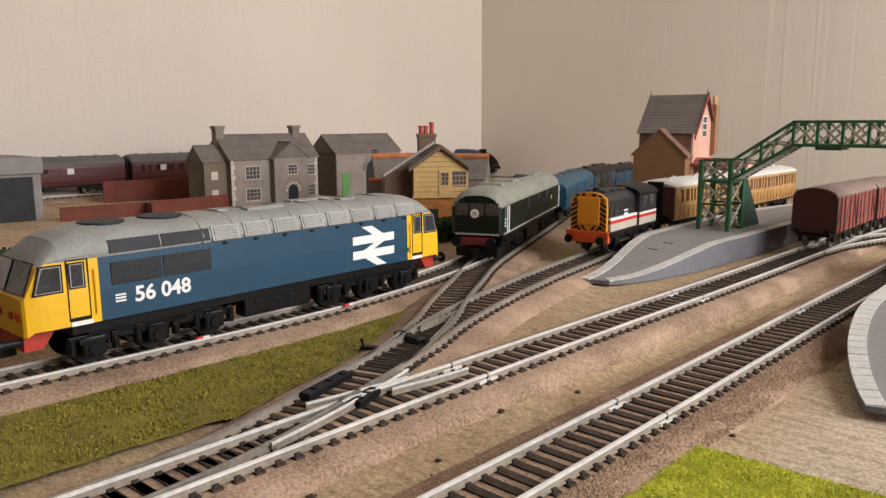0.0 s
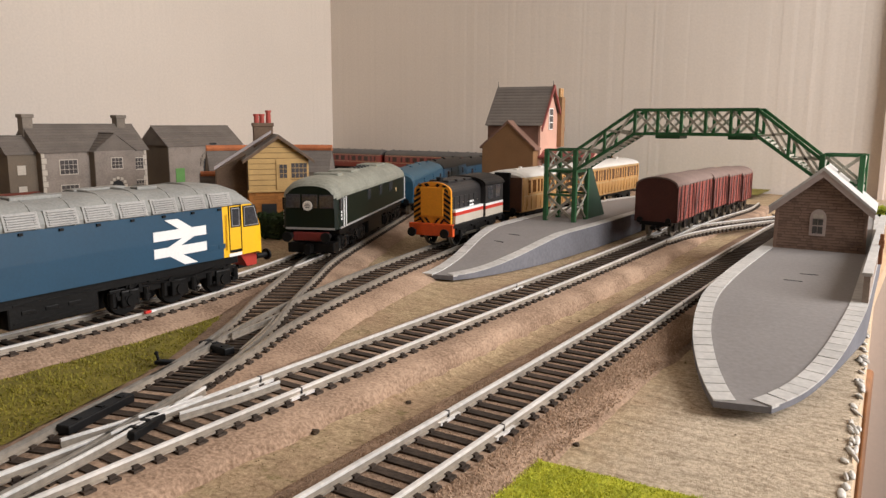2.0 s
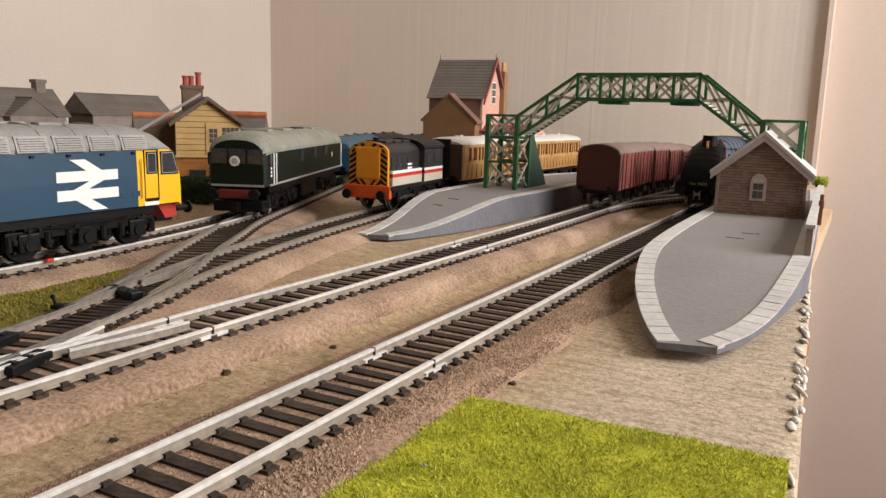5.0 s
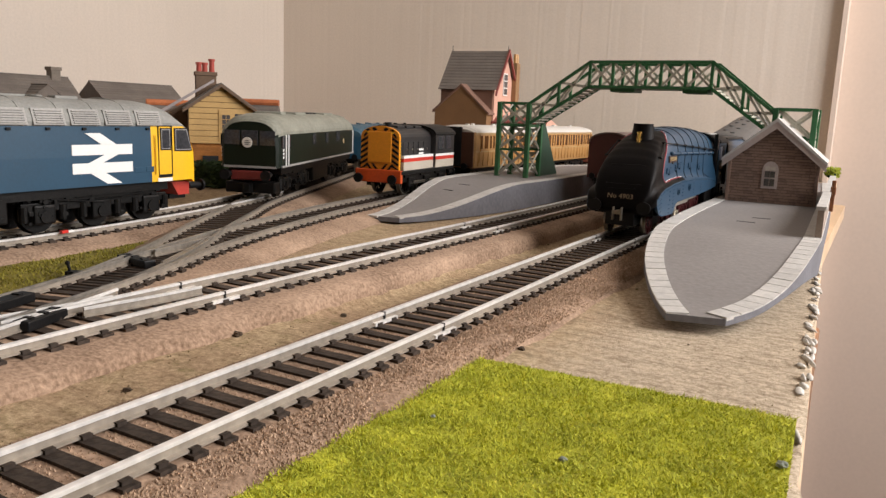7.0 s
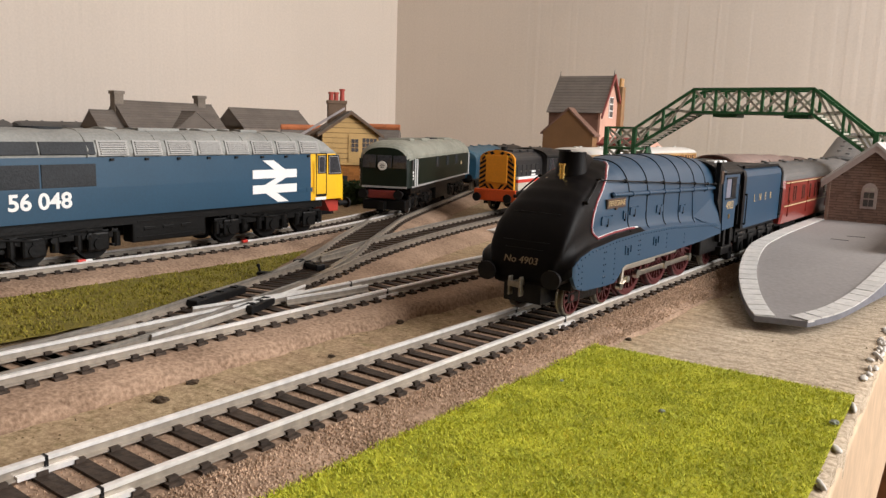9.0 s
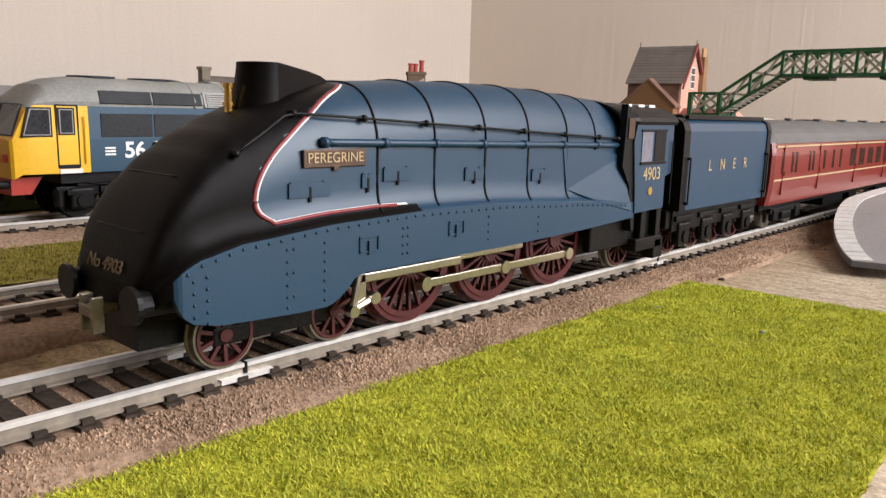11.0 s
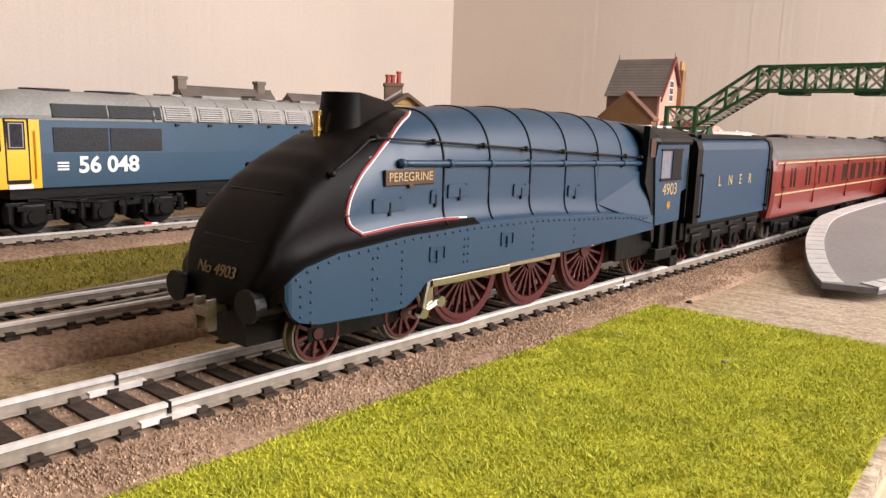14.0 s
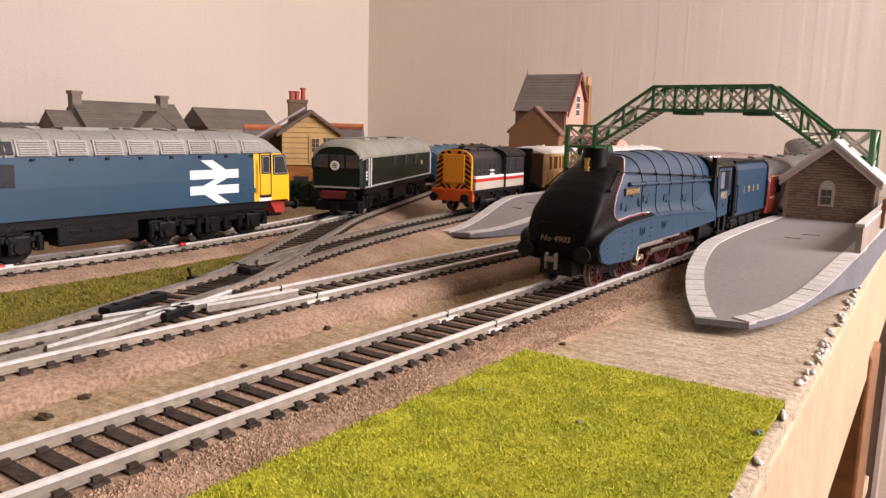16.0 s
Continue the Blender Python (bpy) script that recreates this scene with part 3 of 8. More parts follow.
M_NOSE = material("matt_black_nose", (0.005, 0.004, 0.004), 0.48, vary=0.2, grain=700, bump=0.08, spec=0.09)
M_RED = material("signal_red_paint", (0.55, 0.035, 0.02), 0.45, vary=0.08)
M_DKRED = material("wheel_maroon", (0.075, 0.010, 0.010), 0.5, vary=0.15)
M_STEEL = material("bright_steel", (0.72, 0.68, 0.58), 0.28, metal=1.0, vary=0.1, bump=0.05)
M_TYRE = material("dull_tyre_steel", (0.28, 0.25, 0.20), 0.42, metal=0.8, vary=0.2)
M_BRASS = material("polished_brass", (0.85, 0.58, 0.18), 0.2, metal=1.0, vary=0.08)
M_GOLD = material("gold_lettering", (0.50, 0.37, 0.20), 0.5, vary=0.1)
M_CABGLASS = material("dark_cab_glass", (0.03, 0.03, 0.035), 0.08, vary=0.1, bump=0.0)
# opaque grey-lilac that stands in for the reflection on the cab glass
M_PANESHEEN = material("cab_pane_reflection", (0.20, 0.20, 0.25), 0.3, vary=0.2)
M_BRONZE = material("bronze_plate", (0.11, 0.07, 0.05), 0.4, metal=0.6, vary=0.15)
M_UNDER = material("black_underframe", (0.0048, 0.0045, 0.0043), 0.45, vary=0.35, grain=700, bump=0.3, spec=0.22)

A4_TOP = [(5.6, 14.5), (6.0, 17.5), (6.8, 20.8), (8.7, 25.4), (10.5, 29.2), (13.5, 33.6), (19, 39.2), (24.7, 43.4), (30.5, 46.4), (35.5, 48.4), (42, 50.5), (50, 52.3), (58, 53.5), (76, 54.4), (96, 54.7), (117, 54.3), (156, 52.2)]
A4_WAIST = [(5.6, 13.4), (7, 15.8), (9, 19.2), (11, 21.2), (14, 22.6), (22.4, 24.5), (42.8, 26.1), (64, 26.7), (91, 26.3), (122, 24.6), (156, 22.2)]
A4_HALF = [(6.2, 9.4), (7, 11.2), (9, 12.7), (14, 13.5), (20, 13.5), (60, 13.6), (156, 13.9)]
A4_FLAT = [(6.2, 8.6), (7, 10.0), (9, 11.0), (12, 10.8), (20, 9.4), (32, 7.0), (50, 4.4), (62, 3.0), (156, 3.0)]


def nose_round(y):
    """How far the plan of the nose has rounded out."""
    return 1.0 if y > 11 else math.sqrt(max(0.0, 1 - ((11 - y) / 6.1) ** 2))


def a4_half(y):
    """Half a section of the casing at y, from the running plate up to the top centre."""
    zt, zv, wb, fl = lerp_table(A4_TOP, y), lerp_table(A4_WAIST, y), lerp_table(A4_HALF, y), lerp_table(A4_FLAT, y)
    wv = 16.4 * nose_round(y)
    zv = min(zv, zt - 0.6)
    h = zt - zv
    pts = [(wv, zv - 0.4), (wv - 0.4, zv + 0.1)]
    flare = min(5.5, h * 0.45)
    for k in range(6):
        a = math.pi / 2 * k / 5
        pts.append((wb + (wv - 0.5 - wb) * (1 - math.sin(a)), zv + 0.2 + flare * (1 - math.cos(a))))
    zs = zv + 0.2 + flare
    rise = zt - zs
    shoulder = min(rise, max(rise * 0.55, min(rise, 13.5)))
    zc = zt - shoulder
    for k in range(1, 4):
        pts.append((wb, zs + (zc - zs) * k / 3.0 if zc > zs else zs + 0.001 * k))
    for k in range(1, 13):
        a = math.pi / 2 * k / 12
        pts.append((fl * (1 - k / 12) * 0.0 + (wb - fl) * math.cos(a) + fl * (1 - (k / 12) ** 6), zc + shoulder * math.sin(a)))
    pts[-1] = (0.0, zt)
    return pts


def a4_x(y, z):
    """The casing's half width at a height."""
    h = a4_half(y)
    for (x0, z0), (x1, z1) in zip(h[2:], h[3:]):
        if z0 <= z <= z1 and z1 > z0:
            return x0 + (x1 - x0) * (z - z0) / (z1 - z0)
    return 0.0


def a4_line(z):
    """Where the black nose meets the blue casing."""
    table = [(24, 40), (26.4, 31.5), (27.2, 28.7), (28.6, 26.9), (30.9, 26.2), (34, 27.0), (37.6, 29.3), (40.7, 32.6), (43.5, 36.4), (48.4, 43.4), (51, 49.0), (53.4, 56.5)]
    return sum(lerp_table(table, z + d * 0.4) for d in range(-4, 5)) / 9


def build_a4():
    e = thing("steam_locomotive", "streamlined blue steam locomotive with black wedge nose and maroon wheels", "locomotive")
    ys = [6.2, 6.4, 6.7, 7.1, 7.5, 8, 8.7, 9.5, 10.4, 11.5, 13] + [15 + 1.0 * i for i in range(50)] + [66 + 3 * i for i in range(31)]
    bm = bmesh.new()
    rings = []
    for y in ys:
        h = a4_half(y)
        rings.append([(x, y, z) for x, z in h] + [(-x, y, z) for x, z in reversed(h[:-1])])
    loft(bm, rings, caps=False, closed=False)
    f = bm.faces.new([v for v in bm.verts][:len(rings[0])])
    f = bm.faces.new([v for v in bm.verts][-len(rings[0]):])
    bmesh.ops.recalc_face_normals(bm, faces=bm.faces)
    for f in bm.faces:
        c = f.calc_center_median()
        f.material_index = 0 if c.y > a4_line(c.z) and not (c.z < lerp_table(A4_WAIST, c.y) + 1.3 and c.y < 66) else 1
    part("boiler_casing", bm, [M_GARTER, M_NOSE], e, "blue casing with black nose", smooth=True)
    # red and white lining along the edge of the nose
    for mat, r, o, nm in ((M_WHITE, 0.26, 0.55, "white_lining"), (material("crimson_lining", (0.24, 0.03, 0.035), 0.5), 0.42, 0.0, "red_lining")):
        for s in (-1, 1):
            pts = []
            for k in range(46):
                z = 52.3 - (52.3 - 27.3) * k / 45
                y = a4_line(z) + o
                pts.append((s * (a4_x(y, min(z, lerp_table(A4_TOP, y) - 0.05)) + 0.02), y, min(z, lerp_table(A4_TOP, y) - 0.05)))
            for y in range(30, 66 if nm == "white_lining" else 61, 3):
                z = lerp_table(A4_WAIST, y) + 1.7 - max(0, y - 55) * 0.06 + o * 0.4
                pts.append((s * (a4_x(y, z) + 0.02), y, z))
            bm = bmesh.new()
            tube(bm, pts, r, 6)
            part(nm, bm, mat, e, smooth=True)
    # bands round the boiler
    for y in (55.5, 72.3, 89.5, 106.4, 123.6, 137.8):
        bm = bmesh.new()
        h = a4_half(y)[3:]
        ring = [(x + 0.06, y, z + 0.05) for x, z in h] + [(-x - 0.06, y, z + 0.05) for x, z in reversed(h[:-1])]
        tube(bm, ring, 0.28, 5)
        part("boiler_band", bm, M_BLACK, e, smooth=True)
    for s in (-1, 1):
        # deep valance with its curved lower edge
        LOW = [(6.2, 13.4), (9.4, 16.6), (10.0, 14.6), (10.8, 13.0), (12.5, 11.8), (17.3, 10.7), (29, 10.2), (39, 9.8), (43.3, 11.0), (45.3, 13.0), (47.1, 14.7), (50, 15.4), (94, 15.5), (125, 16.0), (157, 17.2)]
        for mat, name, ys in ((M_NOSE, "nose_skirt", [6.3, 6.7, 7.2, 7.8, 8.6, 9.4]), (M_GARTER, "valance", [9.4, 10, 10.6, 11.4, 12.5, 14, 16, 18, 22, 28, 34, 40, 42, 44.5, 46, 47, 48.5, 50, 56, 64, 72, 80, 90, 100, 110, 120, 130, 140, 150, 157])):
            bm = bmesh.new()
            rings = []
            for y in ys:
                zt, zl = lerp_table(A4_WAIST, y) - 0.2, lerp_table(LOW, y)
                zl = min(zl, zt - 0.8)
                w = 16.5 * nose_round(y)
                rings.append([(s * max(w - 1.2, 0.5), y, zl), (s * w, y, zl), (s * w, y, zt), (s * max(w - 1.2, 0.5), y, zt)])
            loft(bm, rings)
            bmesh.ops.recalc_face_normals(bm, faces=bm.faces)
            part(name, bm, mat, e)
        rv = bmesh.new()
        spots = [(y, lerp_table(A4_WAIST, y) - 1.1) for y in [11.6 + 2.6 * k for k in range(55)]]
        for y, zs in ((12.6, (13, 15, 17, 19)), (15, (11.5, 13.5, 15.5, 17.5, 19.5)), (31, (11.4, 13.4, 15.6, 17.8, 20, 22.2)), (32.4, (13.4, 17.8, 22.2)), (39.5, (11.5, 13.4, 15.3, 17.2, 19, 20.8, 22.6)), (60, (18, 19.8, 21.6, 23.4)), (61.4, (18, 19.8, 21.6, 23.4)), (88, (18, 19.8, 21.6, 23.4)), (108, (18, 19.8, 21.6))):
            spots += [(y, z) for z in zs]
        for y, z in spots:
            x = 16.5 * nose_round(y)
            bmesh.ops.create_uvsphere(rv, u_segments=6, v_segments=4, radius=0.34, matrix=Matrix.Translation((s * x, y, z)))
        tagged(part("rivet", rv, M_GARTER, e, smooth=True), kind="stuff")
        for y, z in ((48, 19.6), (74, 20.4)):
            bm = bmesh.new()
            for k in (0, 1):
                box(bm, s * 16.35, s * 16.8, y + 0, y + 5, z + k * 3 - 0.15, z + k * 3 + 0.2)
                box(bm, s * 16.35, s * 16.8, y + k * 4.8, y + k * 4.8 + 0.35, z, z + 3)
            box(bm, s * 16.35, s * 16.95, y + 2.2, y + 2.7, z - 0.6, z + 2.2)
            part("step_cover", bm, M_GARTER, e)
        for y, z, wd in ((33.6, 31.0, 9.5), (51.2, 32.0, 3), (57, 33.0, 8), (82.3, 32.0, 6.5), (108, 30.6, 7)):
            bm = bmesh.new()
            x = a4_x(y + wd / 2, z + 1.5)
            box(bm, s * (x - 0.3), s * (x + 0.4), y, y + wd, z, z + 2.8)
            box(bm, s * (x - 0.3), s * (x + 0.5), y + wd / 2 - 0.25, y + wd / 2 + 0.25, z - 0.9, z + 2.0, mat=1)
            box(bm, s * (x - 0.3), s * (x + 0.45), y + 0.3, y + 1.6, z + 2.3, z + 3.0)
            box(bm, s * (x - 0.3), s * (x + 0.45), y + wd - 1.6, y + wd - 0.3, z + 2.3, z + 3.0)
            part("inspection_door", bm, [M_GARTER, M_BLACK], e)
        # handrail on knobs and the thick pipe below it
        rail = [(s * (a4_x(y, 45.4 - max(0, 36 - y) * 0.62 - (y - 60) * 0.05) + 1.1), y, 45.4 - max(0, 36 - y) * 0.62 - (y - 60) * 0.05) for y in [23, 26, 29, 32, 35, 38, 42, 46, 50] + list(range(54, 153, 4))]
        bm = bmesh.new()
        tube(bm, rail, 0.3, 6)
        part("handrail", bm, M_BLACK, e, smooth=True)
        for y in (23.5, 37, 52, 69, 86, 103, 121, 138, 148):
            z = 45.4 - max(0, 36 - y) * 0.62 - (y - 60) * 0.05
            bm = bmesh.new()
            x = a4_x(y, z)
            cyl(bm, (s * (x - 0.3), y, z), (s * (x + 1.2), y, z), 0.45, 8)
            bmesh.ops.create_uvsphere(bm, u_segments=8, v_segments=6, radius=0.75, matrix=Matrix.Translation((s * (x + 1.1), y, z)))
            part("handrail_knob", bm, M_BLACK, e, smooth=True)
        bm = bmesh.new()
        tube(bm, [(s * (a4_x(y, 41 - (y - 42) * 0.02) + 0.5), y, 41.2 - (y - 42) * 0.02) for y in range(41, 152, 4)], 0.75, 8)
        for y in (42, 57, 72, 88, 104, 121, 138):
            z = 41.2 - (y - 42) * 0.02
            tube(bm, [(s * (a4_x(y, z) + 0.5), y - 0.6, z), (s * (a4_x(y, z) + 0.5), y + 0.6, z)], 1.05, 8)
        part("ejector_pipe", bm, M_GARTER, e, smooth=True)
        # name plate
        x = a4_x(44, 38.0)
        plate = bmesh.new()
        box(plate, s * (x - 0.2), s * (x + 0.55), 36.8, 52.0, 36.5, 39.9, 0.15)
        box(plate, s * (x - 0.2), s * (x + 0.62), 43.8, 45.2, 35.8, 36.8, 0.1)
        pl = part("name_plate", plate, M_BRONZE, e, "bronze plate with raised letters")
        rot = pose(0, 0, 0, 90, 0, 90) if s > 0 else pose(0, 0, 0, 90, 0, -90)
        letters("PEREGRINE", 2.75, M_GOLD, pl, at(s * (x + 0.6), 44.4, 38.25) @ rot)
        # cylinders' motion, outside: slide bar, crosshead and gear
        bm = bmesh.new()
        box(bm, s * 14.2, s * 15.6, 49, 80, 12.9, 14.9, 0.3)
        box(bm, s * 14.2, s * 15.6, 48.2, 51, 8.6, 15.2, 0.4)
        box(bm, s * 14.0, s * 15.2, 74, 104, 13.8, 15.2, 0.3)
        part("slide_bar", bm, M_STEEL, e, "bright steel slide bar")
        bm = bmesh.new()
        for a, b in (((48.8, 15), (47.0, 7.6)), ((47.0, 7.8), (52.6, 9.6))):
            tube(bm, [(s * 15.6, *a), (s * 15.6, *b)], 0.75, 8)
        for p in ((47.0, 7.7), (52.6, 9.6)):
            cyl(bm, (s * 14.8, *p), (s * 16.6, *p), 1.25, 12)
        part("valve_gear", bm, M_STEEL, e, "bright steel valve gear", smooth=False)
        # buffers
        bm = bmesh.new()
        cyl(bm, (s * 11.2, 14, 15.2), (s * 11.2, 5.2, 15.2), 2.3, 16)
        cyl(bm, (s * 11.2, 5.3, 15.2), (s * 11.2, 4.4, 15.2), 3.2, 20)
        part("buffer", bm, M_BLACK, e)
    # chimney with its sloping rear fairing
    bm = bmesh.new()
    rings = []
    for z, y0, y1, w in ((46.0, 32.0, 61, 5.8), (50.0, 33.0, 59, 5.3), (52.3, 33.5, 56.5, 5.0), (54.2, 33.8, 53, 4.8), (56.0, 34.0, 49.5, 4.7)):
        ring = []
        for k in range(64):
            a = 2 * math.pi * k / 64
            c, sn = math.cos(a), math.sin(a)
            if c < 0:
                ring.append((w * sn, y0 + w * (1 + c), z))
            else:
                ring.append((w * sn * (1 - 0.85 * c), y0 + w + (y1 - y0 - w) * c, z + (0 if z < 55.8 else -0.9 * c)))
        rings.append(ring)
    loft(bm, rings)
    bmesh.ops.recalc_face_normals(bm, faces=bm.faces)
    part("chimney", bm, M_NOSE, e, smooth=False)
    bm = bmesh.new()
    cyl(bm, (0, 31.2, 45.5), (0, 31.2, 51.2), 0.85, 12)
    cyl(bm, (0, 31.2, 51.0), (0, 31.2, 51.8), 1.15, 12)
    cyl(bm, (0, 31.2, 47.6), (0, 31.2, 48.2), 1.2, 12)
    part("whistle", bm, M_BRASS, e, "brass whistle")
    for y in (9.2, 15.5):
        bm = bmesh.new()
        z = lerp_table(A4_TOP, y)
        tube(bm, [(x, y, z - 0.08) for x in range(-8, 9, 2)], 0.16, 5)
        part("nose_seam", bm, M_BLACK, e, smooth=True)
    letters("No 4903", 3.3, material("dull_gold", (0.24, 0.17, 0.10), 0.6), e, at(0, 6.25, 20.2) @ pose(0, 0, 0, 72, 0, 0), "front_number", 0.0001)
    bm = bmesh.new()
    box(bm, -11, 11, 7.6, 15, 11, 15.5, 2.0)
    part("buffer_beam", bm, M_NOSE, e)
    bm = bmesh.new()
    box(bm, -1.0, 1.0, 3, 8, 11.5, 13.5, 0.3)
    box(bm, -2.2, -1.5, 2.6, 4.8, 8.5, 15.0, 0.2)
    box(bm, 1.5, 2.2, 2.6, 4.8, 8.5, 15.0, 0.2)
    box(bm, -2.2, 2.2, 2.4, 3.0, 11.5, 13.5, 0.2)
    part("coupling_hook", bm, M_TYRE, e, "pale metal coupling")
    # frames
    bm = bmesh.new()
    box(bm, -6.5, 6.5, 8, 182, 5.5, 24)
    box(bm, -10, 10, 20, 46, 4.5, 8, 0.4)
    box(bm, -13.5, 13.5, 14, 30, 10.5, 18)
    part("frame", bm, M_UNDER, e)
    # firebox flare and cab
    for s in (-1, 1):
        bm = bmesh.new()
        vs = [(s * 14.0, 121.6, 39.7), (s * 14.6, 152, 36), (s * 16.9, 155, 19.5), (s * 16.6, 138.5, 22.9), (s * 14.2, 124, 27.5)]
        lo = [bm.verts.new(v) for v in vs]
        hi = [bm.verts.new((v[0] - s * 2, v[1], v[2])) for v in vs]
        bm.faces.new(lo)
        bm.faces.new(hi)
        for i in range(5):
            bm.faces.new((lo[i], lo[(i + 1) % 5], hi[(i + 1) % 5], hi[i]))
        bmesh.ops.recalc_face_normals(bm, faces=bm.faces)
        part("firebox_flare", bm, M_GARTER, e)
        bm = bmesh.new()
        prism(bm, [(157, 18.5), (175, 19), (175, 29), (179, 30), (179, 45.4), (155.5, 45.8), (154, 40), (156, 27)], 0, s * 16.0, s * 16.9)
        cab = part("cab_side", bm, M_GARTER, e)
        bm = bmesh.new()
        box(bm, s * 16.85, s * 17.1, 158.5, 165, 34, 43)
        part("cab_window", bm, M_PANESHEEN, cab)
        # flat black panel painted for the shade inside the cab's opening
        bm = bmesh.new()
        box(bm, s * 16.85, s * 17.1, 166.6, 173.6, 34, 43)
        part("cab_opening", bm, M_BLACK, cab)
        for a in ((158, 174.2, 33.1, 33.9), (158, 174.2, 43.0, 43.7)):
            bm = bmesh.new()
            box(bm, s * 16.8, s * 17.25, a[0], a[1], a[2], a[3])
            part("window_beading", bm, M_BLACK, cab)
        bm = bmesh.new()
        prism(bm, [(149, 33), (153.5, 27), (156.5, 13), (158, 13), (157, 46), (150, 51)], 0, s * 14.4, s * 16.4)
        part("cab_front", bm, M_BLACK, e)
        bm = bmesh.new()
        box(bm, s * 16.45, s * 16.7, 150.8, 154.2, 41, 47.0)
        part("spectacle_glass", bm, M_BRONZE, e)
        rot = pose(0, 0, 0, 90, 0, 90) if s > 0 else pose(0, 0, 0, 90, 0, -90)
        letters("4903", 5.6, M_GOLD, cab, at(s * 16.95, 166, 30.0) @ rot, "cab_number")
        bm = bmesh.new()
        cyl(bm, (s * 16.8, 165.5, 24.8), (s * 17.1, 165.5, 24.8), 1.3, 14)
        part("works_plate", bm, M_BRASS, cab)
        bm = bmesh.new()
        tube(bm, [(s * 17.4, 178, 20), (s * 17.4, 178, 40)], 0.28, 6)
        part("grab_rail", bm, M_BLACK, cab)
        bm = bmesh.new()
        box(bm, s * 12, s * 16.5, 160, 177, 6, 10, 0.4)
        box(bm, s * 12.5, s * 16.5, 172, 178, 2.5, 9, 0.4)
        box(bm, s * 11.5, s * 14, 138, 175, 8, 19.5, 0.5)
        box(bm, s * 13.5, s * 16.2, 163, 166, 9.5, 19.5, 0.3)
        box(bm, s * 13.5, s * 16.2, 173, 176, 8.5, 19.5, 0.3)
        part("trailing_frame", bm, M_UNDER, e)
    bm = bmesh.new()
    rings = []
    for y in (149.5, 156, 180.5):
        zt = 52.2 if y < 151 else 51.6
        w = 14.6 if y < 151 else 17.4
        ring = [(w * math.sin(a), y, zt - 5.6 + 5.6 * math.cos(a)) for a in [math.pi / 2 * (k / 8 - 1) for k in range(17)]]
        rings.append(ring + [(x * 0.985, yy, z - 0.9) for x, yy, z in reversed(ring)])
    loft(bm, rings)
    bmesh.ops.recalc_face_normals(bm, faces=bm.faces)
    part("cab_roof", bm, M_BLACK, e, smooth=False)
    for y in (160, 168, 175):
        bm = bmesh.new()
        box(bm, 5, 10.5, y, y + 4, 50.0, 51.2, 0.2)
        part("roof_vent", bm, M_WHITE, e)
    bm = bmesh.new()
    box(bm, -15, 15, 174, 175, 14, 46)
    part("backhead", bm, M_BLACK, e)
    # wheels
    spin = []
    for s in (-1, 1):
        for y in (22.5, 47.5):
            spin.append((spoked_wheel("bogie_wheel", 6.4, 10, e, s * 8.7, y, 6.4, M_DKRED, M_TYRE, side=s), 6.4, s * 8.7, y))
        for y in (69, 97.5, 126):
            spin.append((spoked_wheel("driving_wheel", 13.2, 20, e, s * 8.9, y, 13.2, M_DKRED, M_DKRED, 2.4, s), 13.2, s * 8.9, y))
        spin.append((spoked_wheel("trailing_wheel", 7.2, 10, e, s * 8.7, 162, 7.2, M_DKRED, M_TYRE, side=s), 7.2, s * 8.7, 162))
    rods = []
    for s in (-1, 1):
        bm = bmesh.new()
        box(bm, -0.4, 0.5, -29.5, 29.5, -1.0, 1.0, 0.2)
        for y in (-28.5, 0, 28.5):
            cyl(bm, (-0.8, y, 0), (0.9, y, 0), 1.7, 14)
        rods.append((part("coupling_rod", bm, M_STEEL, e, "bright steel coupling rod", at=at(s * 11.6, 97.5, 13.2)), s))
    return e, spin, rods


A4, A4_WHEELS, A4_RODS = build_a4()


